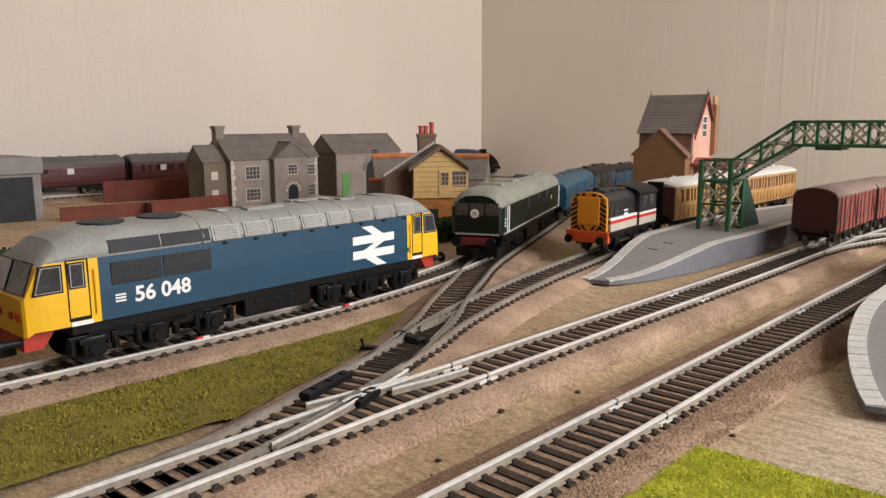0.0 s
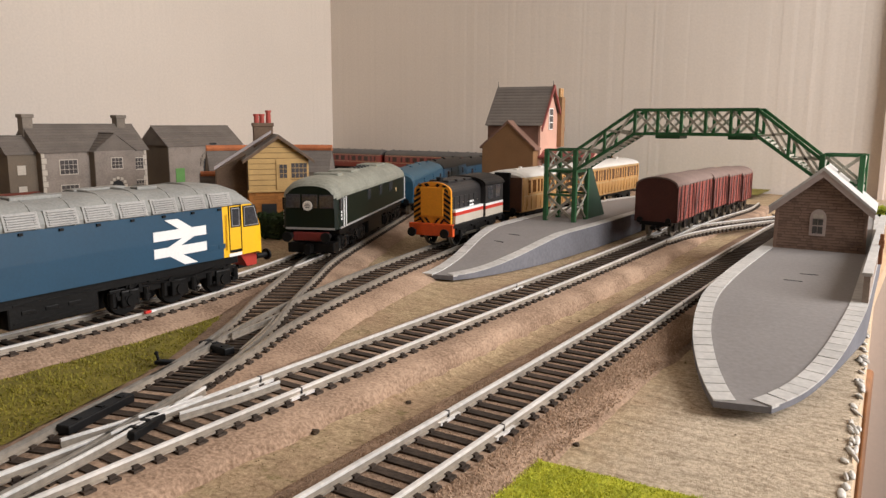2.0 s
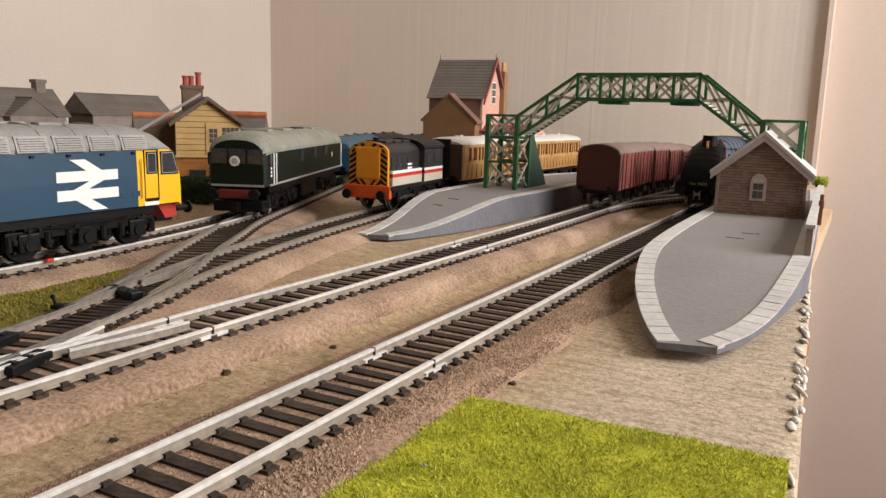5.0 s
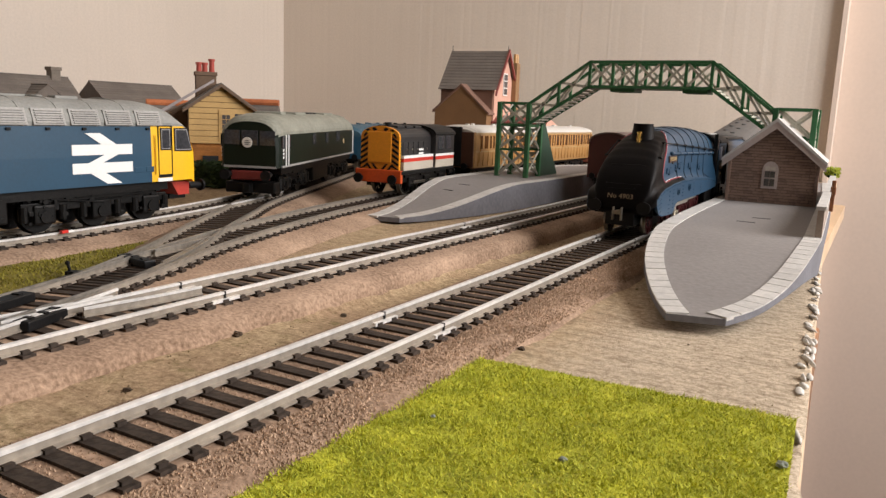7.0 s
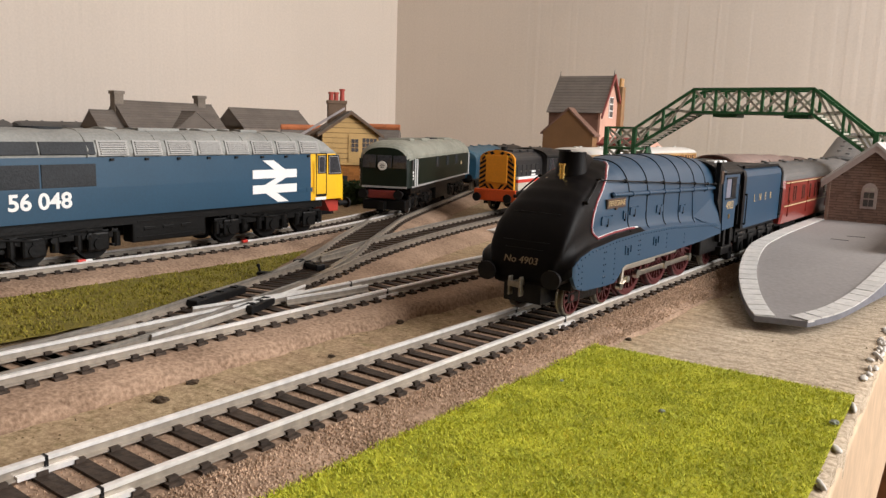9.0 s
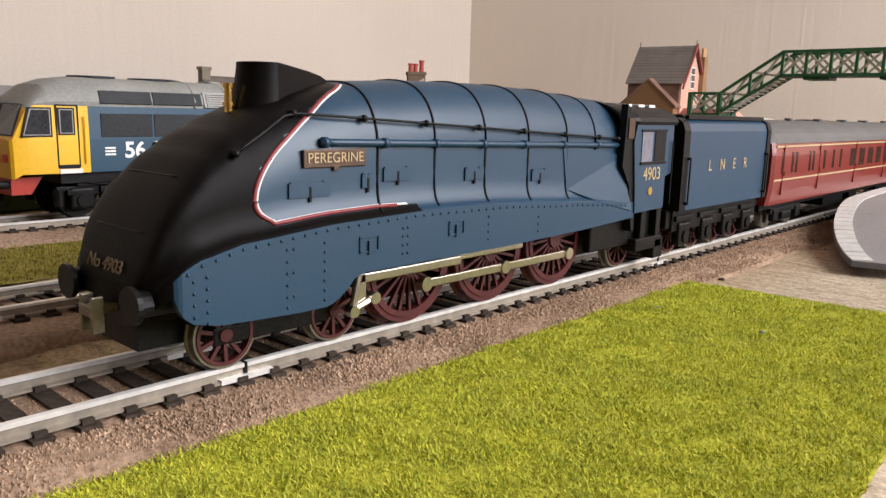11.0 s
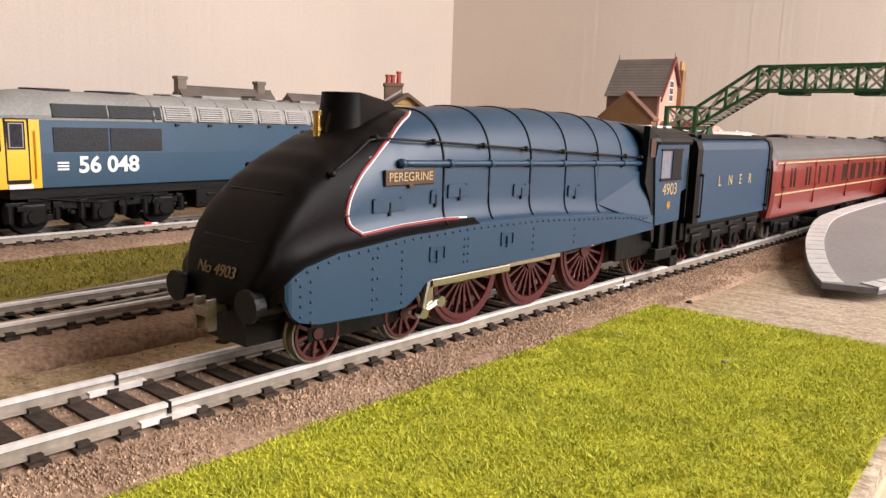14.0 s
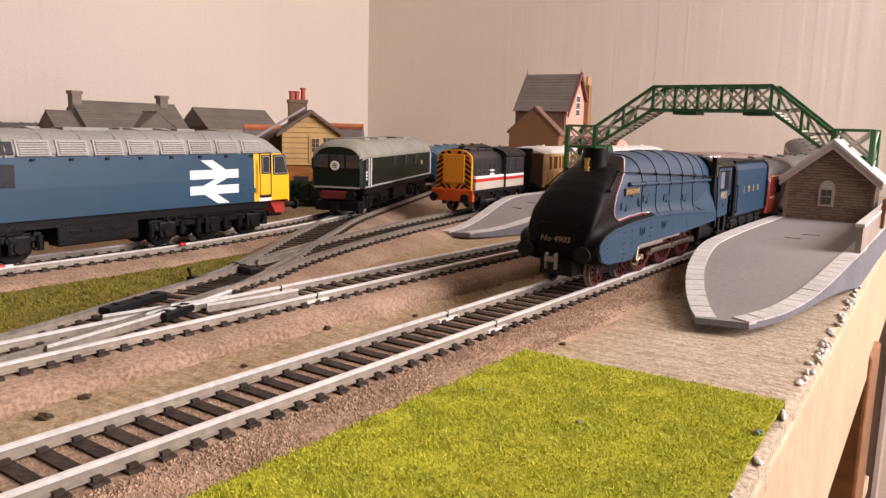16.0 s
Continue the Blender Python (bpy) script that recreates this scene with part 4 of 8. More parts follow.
def build_tender():
    t = thing("tender", "blue corridor tender with black front and rails", "tender")
    bm = bmesh.new()
    prof = [(-16.4, 16.5), (16.4, 16.5), (16.4, 43), (15.6, 45.6), (13.4, 47.2), (-13.4, 47.2), (-15.6, 45.6), (-16.4, 43)]
    prism(bm, prof, 1, 8, 78)
    part("tank", bm, M_GARTER, t)
    for y0, y1, o in ((3.5, 8, 0.3), (77.5, 81, 0.4)):
        bm = bmesh.new()
        prism(bm, [(x * (1 + o / 16), z + (o if z > 20 else 0)) for x, z in prof], 1, y0, y1)
        part("end_sheet", bm, M_BLACK, t)
    bm = bmesh.new()
    box(bm, -12, 12, 12, 60, 47, 48.6, 0.6)
    box(bm, -14.8, -13.6, 10, 77, 47, 48.4)
    box(bm, 13.6, 14.8, 10, 77, 47, 48.4)
    part("coal_space", bm, M_BLACK, t)
    bm = bmesh.new()
    box(bm, -13.5, 13.5, 2, 81, 10, 16.6, 0.5)
    part("underframe", bm, M_UNDER, t)
    for s in (-1, 1):
        bm = bmesh.new()
        box(bm, s * 12.4, s * 14.2, 5, 78, 9, 16.4, 0.3)
        for y in (13, 31.5, 50, 68.5):
            box(bm, s * 12.4, s * 15.2, y - 4.2, y + 4.2, 3.8, 12, 0.8)
            cyl(bm, (s * 13.5, y, 7), (s * 15.8, y, 7), 2.2, 12)
            box(bm, s * 13.6, s * 15.2, y - 7, y + 7, 12.5, 14.4, 0.3)
        part("axle_frame", bm, M_UNDER, t)
        for y in (13, 31.5, 50, 68.5):
            spoked_wheel("wheel", 7.9, 10, t, s * 8.7, y, 7.9, M_DKRED, M_TYRE, side=s)
        for y in (7.2, 77):
            bm = bmesh.new()
            tube(bm, [(s * 17.6, y, 19), (s * 17.6, y, 34)], 0.3, 6)
            for z in (19, 34):
                cyl(bm, (s * 16.2, y, z), (s * 17.8, y, z), 0.5, 8)
            part("grab_rail", bm, M_BLACK, t)
        rot = pose(0, 0, 0, 90, 0, 90) if s > 0 else pose(0, 0, 0, 90, 0, -90)
        for k, c in enumerate("LNER"):
            letters(c, 5.6, M_GOLD, t, at(s * 16.5, 41.5 + s * (k - 1.5) * 10.5, 31.0) @ rot, "tender_letter")
    bm = bmesh.new()
    box(bm, -3, 3, -4, 4, 9, 12, 0.5)
    part("drawbar", bm, M_BLACK, t)
    return t


TENDER = build_tender()



def roof_ring(w, y, ze, zt, n=14):
    return [(w * math.sin(a), y, ze + (zt - ze) * math.cos(a)) for a in [math.pi / 2 * (2 * k / n - 1) for k in range(n + 1)]]


def bogie(parent, y, label=""):
    b = bmesh.new()
    for s in (-1, 1):
        box(b, s * 11.5, s * 13.2, y - 19, y + 19, 7, 9.5, 0.3)
        for d in (-14, 14):
            box(b, s * 11.6, s * 14, y + d - 3, y + d + 3, 3.6, 9, 0.6)
        box(b, s * 11.8, s * 13.8, y - 6, y + 6, 3.5, 7.5, 0.8)
    box(b, -12, 12, y - 5, y + 5, 6, 10)
    part("bogie_frame", b, M_UNDER, parent)
    for d in (-14, 14):
        for s in (-1, 1):
            w = bmesh.new()
            cyl(w, (s * 7.6, 0, 0), (s * 9.8, 0, 0), 6.0, 20)
            cyl(w, (s * 7.4, 0, 0), (s * 7.8, 0, 0), 6.5, 20)
            part("wheel", w, M_TYRE, parent, at=at(0, y + d, 6.0))


def coach(name, label, L, body, roof, glazing, windows, group="", half=17.0, ze=38.0, zt=47.5, zb=12.0, doors=(), band=None):
    """A bogie coach whose front end is at y = 0, on the rail at z = 0."""
    c = thing(name, label, "coach", group=group)
    bm = bmesh.new()
    prof = [(half - 1.2, zb), (half - 0.3, zb + 6), (half, zb + 12), (half, ze - 5), (half - 0.6, ze)]
    ring = [p for p in prof] + [(-x, z) for x, z in reversed(prof)]
    rings = [[(x * k, y, z) for x, z in ring] for y, k in ((1.0, 0.94), (2.6, 1), (L - 2.6, 1), (L - 1.0, 0.94))]
    loft(bm, rings)
    bmesh.ops.recalc_face_normals(bm, faces=bm.faces)
    part("body", bm, body, c)
    bm = bmesh.new()
    rr = []
    for y, k, dz in ((0.6, 0.9, 2.6), (3.5, 1, 0.6), (9, 1.0, 0), (L - 9, 1.0, 0), (L - 3.5, 1, 0.6), (L - 0.6, 0.9, 2.6)):
        a = roof_ring((half - 0.2) * k, y, ze - 0.2, zt - dz)
        rr.append(a + [(x * 0.9, yy, ze - 1.0) for x, yy, z in reversed(a)])
    loft(bm, rr)
    bmesh.ops.recalc_face_normals(bm, faces=bm.faces)
    part("roof", bm, roof, c, smooth=False)
    for k in range(int(L // 22)):
        bm = bmesh.new()
        y = 14 + k * 22
        cyl(bm, (3.5 * (-1) ** k, y, zt - 1.2), (3.5 * (-1) ** k, y, zt + 0.9), 1.6, 10)
        part("roof_ventilator", bm, roof, c)
    for s in (-1, 1):
        for y, w, z0, z1 in windows:
            bm = bmesh.new()
            box(bm, s * (half - 0.5), s * (half + 0.12), y, y + w, z0, z1, 0.1)
            part("window", bm, glazing, c)
        for y in doors:
            bm = bmesh.new()
            box(bm, s * (half - 0.4), s * (half + 0.25), y - 0.15, y + 0.15, zb + 4, ze - 1)
            box(bm, s * (half - 0.4), s * (half + 0.5), y + 1, y + 1.5, zb + 12, zb + 14, mat=1)
            part("door_line", bm, [body, M_BRASS], c)
        if band:
            for z, m in band:
                bm = bmesh.new()
                box(bm, s * (half - 0.5), s * (half + 0.1), 2.6, L - 2.6, z, z + 0.7)
                part("lining", bm, m, c)
    for y0, y1 in ((-1.5, 1.2), (L - 1.2, L + 1.5)):
        bm = bmesh.new()
        box(bm, -6.5, 6.5, y0, y1, zb + 1, ze + 3.5, 0.6)
        part("corridor_end", bm, M_BLACK, c)
    bm = bmesh.new()
    box(bm, -12.5, 12.5, 3, L - 3, 9.5, zb + 0.3)
    box(bm, -11, 11, L * 0.40, L * 0.54, 4.5, 10, 0.5)
    box(bm, -10, 11.5, L * 0.58, L * 0.64, 5.5, 10, 0.5)
    for s in (-1, 1):
        box(bm, s * 11.5, s * 12.5, L * 0.26, L * 0.74, 4.6, 5.4)
    part("underframe", bm, M_UNDER, c)
    for s in (-1, 1):
        for y in (1.5, L - 1.5):
            bm = bmesh.new()
            e = -1 if y < L / 2 else 1
            cyl(bm, (s * 11, y, 13.4), (s * 11, y + e * 5, 13.4), 1.3, 12)
            cyl(bm, (s * 11, y + e * 5, 13.4), (s * 11, y + e * 5.8, 13.4), 2.4, 14)
            part("buffer", bm, M_BLACK, c)
    bogie(c, 34)
    bogie(c, L - 34)
    return c


M_COACHROOF = material("dark_grey_coach_roof", (0.11, 0.105, 0.10), 0.6, vary=0.15)
M_WINDOW = material("dim_coach_glass", (0.05, 0.025, 0.02), 0.12, vary=0.2, bump=0)
M_PALEWIN = material("pale_window_label", (0.70, 0.66, 0.60), 0.4, vary=0.1)
M_CRIMSON = material("crimson_lake_paint", (0.22, 0.026, 0.018), 0.30, vary=0.08, bump=0.04, coat=0.4, spec=0.7)
M_LAKE = material("dull_crimson_paint", (0.075, 0.012, 0.011), 0.45, vary=0.12, bump=0.04)
CL = 242.0
wins = [(14, 4, 25, 34), (24, 3, 25, 34), (34, 10, 25, 34), (50, 10, 25, 34), (66, 10, 25, 34), (82, 4, 25, 34), (95, 10, 25, 34), (111, 10, 25, 34), (128, 4, 25, 34), (140, 10, 25, 34), (157, 10, 25, 34), (174, 10, 25, 34), (192, 4, 25, 34), (203, 10, 25, 34), (222, 4, 25, 34)]
brake = [(10, 3, 25, 34), (22, 2.6, 25, 34), (27, 2.6, 25, 34), (45, 2.6, 25, 34), (50, 2.6, 25, 34), (66, 3, 25, 34), (80, 3, 25, 34), (92, 3, 25, 34), (110, 10, 25, 34), (127, 10, 25, 34), (144, 10, 25, 34), (161, 10, 25, 34), (178, 10, 25, 34), (196, 4, 25, 34), (210, 10, 25, 34), (226, 4, 25, 34)]
TRAIN_COACHES = [coach("passenger_coach", "lined crimson passenger coach behind the blue engine", CL, M_CRIMSON, M_COACHROOF, M_WINDOW, w, "crimson coaches of the train", doors=(12, 60, 120, 180, 230), band=[(22.2, M_GOLD), (36.2, M_GOLD)]) for w in (brake, wins, wins)]

# a dark crimson rake standing along the wall
for k, y in enumerate((-262, -14, 234)):
    c = coach("stabled_coach", "dark crimson coach standing in the siding along the wall", 242, M_LAKE, M_COACHROOF, M_WINDOW, wins[:9] + [(139, 7, 28, 33)], "stabled crimson coaches", doors=(60, 160))
    c.matrix_basis = at(-885, y, 7)
    for y2 in (40, 168):
        bm = bmesh.new()
        box(bm, 16.9, 17.3, y2, y2 + 8, 26, 33)
        part("window_label", bm, M_PALEWIN, c)

# cream and teak coach in the platform
M_DARKTEAK = material("dark_teak_end", (0.085, 0.032, 0.016), 0.5, vary=0.15)
M_WHITEROOF = material("white_coach_roof", (0.66, 0.63, 0.58), 0.6, vary=0.08)
M_AMBER = material("amber_lit_glass", (0.13, 0.05, 0.014), 0.25, vary=0.3, bump=0)
tw = []
for k in range(6):
    y = 10 + k * 43
    tw += [(y, 3.5, 26, 35.5), (y + 7, 6, 26, 35.5), (y + 16, 3.0, 26, 35.5), (y + 21.5, 3.0, 26, 35.5), (y + 27, 6, 26, 35.5), (y + 36, 3.5, 26, 35.5)]
teak = coach("teak_coach", "varnished teak coach with a white roof beside the platform", 270, M_TEAK, M_WHITEROOF, M_AMBER, tw, "", doors=(9, 52, 95, 138, 181, 224, 262), band=[(23.6, M_GOLD), (36.6, M_GOLD)], zt=43.0)
teak.matrix_basis = at(-175.5, 336, 7, rz=0.6)
bm = bmesh.new()
box(bm, -16.2, 16.2, -0.4, 1.2, 12.5, 38, 0.4)
part("end_panel", bm, M_DARKTEAK, teak, "dark brown coach end")
for k in range(31):
    for s in (-1, 1):
        bm = bmesh.new()
        box(bm, s * 16.7, s * 17.2, 7 + k * 8.3, 7.5 + k * 8.3, 13.5, 24)
        part("teak_panel_bead", bm, M_TEAK, teak)

# blue parcels coaches behind the green diesel
M_COACHBLUE = material("faded_blue_coach", (0.014, 0.066, 0.115), 0.5, vary=0.12)
M_BLUEROOF = material("blue_grey_roof", (0.035, 0.09, 0.13), 0.6, vary=0.12)
px, py, ang = -279.0, 338.0, 24.8
for L, mat, da in ((170, M_COACHBLUE, 0), (118, M_BLUE, -5), (110, M_BLUE, -6)):
    ang += da
    c = coach("parcels_coach", "plain blue parcels van in the curved siding", L, mat, M_BLUEROOF if mat is M_COACHBLUE else M_UNDER, M_WINDOW, [(18, 7, 21, 27), (L - 26, 7, 21, 27)], "blue parcels vans", doors=(L * 0.3, L * 0.6), ze=30.5, zt=38.5)
    c.matrix_basis = at(px, py, 7 + fall(py), rz=ang)
    px -= math.sin(radians(ang)) * (L + 6)
    py += math.cos(radians(ang)) * (L + 6)


def goods_van(m):
    v = thing("goods_van", "red-brown wooden goods van with a pale roof", "wagon", m, "goods vans")
    L, h = 54.5, 15.6
    bm = bmesh.new()
    prism(bm, [(-h, 11.5), (h, 11.5), (h, 37), (-h, 37)], 1, 0.8, L - 0.8)
    part("body", bm, M_VAN, v)
    bm = bmesh.new()
    a = roof_ring(h + 0.7, 0, 36.6, 43.0)
    loft(bm, [[(x, y, z) for x, _, z in a] + [(x * 0.96, y, z - 0.9) for x, _, z in reversed(a)] for y in (-0.4, L + 0.4)])
    bmesh.ops.recalc_face_normals(bm, faces=bm.faces)
    part("roof", bm, M_VANROOF, v)
    for y in (0.9, L - 0.9):
        bm = bmesh.new()
        a = roof_ring(h, y, 36.6, 42.4)
        loft(bm, [[(x, yy, z) for x, _, z in a] for yy in (y - 0.4, y + 0.4)])
        bmesh.ops.recalc_face_normals(bm, faces=bm.faces)
        part("end_panel", bm, M_VAN, v)
    for s in (-1, 1):
        for k in range(9):
            bm = bmesh.new()
            box(bm, s * (h - 0.1), s * (h + 0.25), 1.2, L - 1.2, 12 + k * 2.78, 12 + k * 2.78 + 2.5, 0.12)
            part("plank", bm, M_VANLIT, v)
        for y in (1.6, 11, 20, 34, 43.5, L - 1.6):
            bm = bmesh.new()
            box(bm, s * h, s * (h + 0.8), y - 0.7, y + 0.7, 11.5, 37)
            part("upright", bm, M_VAN, v)
        for y0, y1 in ((3, 10), (51.5, 44.5), (22, 32)):
            bm = bmesh.new()
            tube(bm, [(s * (h + 0.4), y0, 13), (s * (h + 0.4), y1, 36)], 0.6, 4)
            part("brace", bm, M_VAN, v)
        for y in (14, L - 14):
            w = bmesh.new()
            cyl(w, (s * 7.6, 0, 0), (s * 9.8, 0, 0), 6.2, 20)
            part("wheel", w, M_TYRE, v, at=at(0, y, 6.2))
            bm = bmesh.new()
            box(bm, s * 11, s * 12.6, y - 5, y + 5, 4, 10, 0.6)
            part("axle_guard", bm, M_UNDER, v)
        for e, y in ((-1, 0.5), (1, L - 0.5)):
            bm = bmesh.new()
            cyl(bm, (s * 11, y, 13), (s * 11, y + e * 4, 13), 1.1, 10)
            cyl(bm, (s * 11, y + e * 4, 13), (s * 11, y + e * 4.7, 13), 2.1, 12)
            part("buffer", bm, M_BLACK, v)
    bm = bmesh.new()
    box(bm, -12, 12, 0.5, L - 0.5, 9, 11.6)
    box(bm, -2, 2, -5, L + 5, 6.5, 9)
    part("underframe", bm, M_UNDER, v)
    return v


# side planks hold the window's light in their paler red; body and ends stay dark
M_VAN = material("bauxite_van_paint", (0.085, 0.02, 0.014), 0.6, vary=0.15)
M_VANLIT = material("lit_van_planks", (0.30, 0.065, 0.048), 0.6, vary=0.2, spread=0.1)
M_VANROOF = material("van_roof_grey", (0.23, 0.16, 0.135), 0.75, vary=0.15)
first = None
for y in (347, 403, 459, 515, 571):
    x = lambda v: next((p.x for p in B_LINE if p.y >= v), -80)
    rz = math.degrees(math.atan2(x(y) - x(y + 54), 54))
    m = at(x(y), y, 7 + fall(y + 33), rz) @ Matrix.Diagonal((0.9, 0.96, 0.99, 1))
    if first is None:
        first = goods_van(m)
    else:
        copy_thing(first, m)


# ---------- standing diesels ----------
def body_shell(bm, L, half, zb, ze, zt, nose0, nose1, n=10, roof_from=0.0, mat_roof=1, crown=0.55):
    """A loco body with a rounded roof; nose0 and nose1 are lists of (y, width factor, height drop) at both ends."""
    rings = []
    for y, k, d in nose0 + nose1:
        w = half * k
        side = [(w, zb), (w, zb + (ze - zb) * 0.5), (w - 0.3, ze - d * 0.4)]
        arc = [(w * math.cos(a) ** crown if math.cos(a) > 1e-6 else 0.0, ze - d * 0.4 + (zt - d - ze + d * 0.4) * math.sin(a)) for a in [math.pi / 2 * (j + 1) / n for j in range(n)]]
        h = side + arc
        h[-1] = (0.0, zt - d)
        rings.append([(x, y, z) for x, z in h] + [(-x, y, z) for x, z in reversed(h[:-1])])
    loft(bm, rings)
    bmesh.ops.recalc_face_normals(bm, faces=bm.faces)
    for f in bm.faces:
        c = f.calc_center_median()
        if abs(f.normal.y) < 0.9 and c.z > ze - 0.5:
            f.material_index = mat_roof


def truck(parent, y, wheels, half=13.5, zc=7.0, r=7.3, span=27):
    t = bmesh.new()
    for s in (-1, 1):
        box(t, s * (half - 1.5), s * half, y - span - 7, y + span + 7, 8.6, 12.2, 0.4)
        for d in wheels:
            box(t, s * (half - 1), s * (half + 1.2), y + d - 4.5, y + d + 4.5, 3.8, 11.5, 0.9)
            cyl(t, (s * half, y + d, 6.8), (s * (half + 1.9), y + d, 6.8), 2.5, 12)
            cyl(t, (s * (half - 0.5), y + d + 8, 5.0), (s * (half - 0.5), y + d + 8, 11), 1.7, 10)
            cyl(t, (s * (half - 0.5), y + d - 8, 5.0), (s * (half - 0.5), y + d - 8, 11), 1.7, 10)
        box(t, s * (half - 0.5), s * (half + 0.8), y - span, y + span, 12, 14.5, 0.3)
        rnd = random.Random(int(y) + s)
        for k in range(26):
            yy, zz = y + rnd.uniform(-span - 5, span + 5), rnd.uniform(4.5, 13.5)
            if rnd.random() < 0.5:
                box(t, s * (half - 1.2), s * (half + rnd.uniform(0.4, 2.0)), yy, yy + rnd.uniform(1.0, 4.0), zz, zz + rnd.uniform(0.8, 2.4), 0.2)
            else:
                cyl(t, (s * (half - 1), yy, zz), (s * (half + rnd.uniform(0.5, 2.2)), yy, zz), rnd.uniform(0.5, 1.3), 8)
        tube(t, [(s * (half + 1.5), y - span + 4, 13.5), (s * (half + 1.5), y, 10.5), (s * (half + 1.5), y + span - 4, 13.8)], 0.35, 5)
    box(t, -10, 10, y - 8, y + 8, 7, 13)
    part("bogie_frame", t, M_UNDER, parent)
    for d in wheels:
        for s in (-1, 1):
            w = bmesh.new()
            cyl(w, (s * 7.6, 0, 0), (s * 9.8, 0, 0), r, 22)
            cyl(w, (s * 7.3, 0, 0), (s * 7.7, 0, 0), r + 0.6, 22)
            part("wheel", w, M_UNDER, parent, at=at(0, y + d, r))


def buffers(parent, y, e, mat=None, x=11.3, z=13.8, length=7):
    for s in (-1, 1):
        bm = bmesh.new()
        cyl(bm, (s * x, y, z), (s * x, y + e * length, z), 1.5, 14)
        cyl(bm, (s * x, y + e * length, z), (s * x, y + e * (length + 1), z), 2.9, 18)
        part("buffer", bm, mat or M_BLACK, parent)


M_LOUVRE = material("grey_louvre_paint", (0.34, 0.33, 0.31), 0.6, vary=0.15)
M_GRILLE = material("dark_grille", (0.025, 0.028, 0.032), 0.6, vary=0.3, grain=1500, bump=0.5, spec=0.3)
M_LOCOGLASS = material("loco_window_glass", (0.05, 0.05, 0.055), 0.06, vary=0.3, bump=0)


M_PALEGREY0 = material("grey_window_rubber", (0.30, 0.29, 0.28), 0.5, vary=0.1)


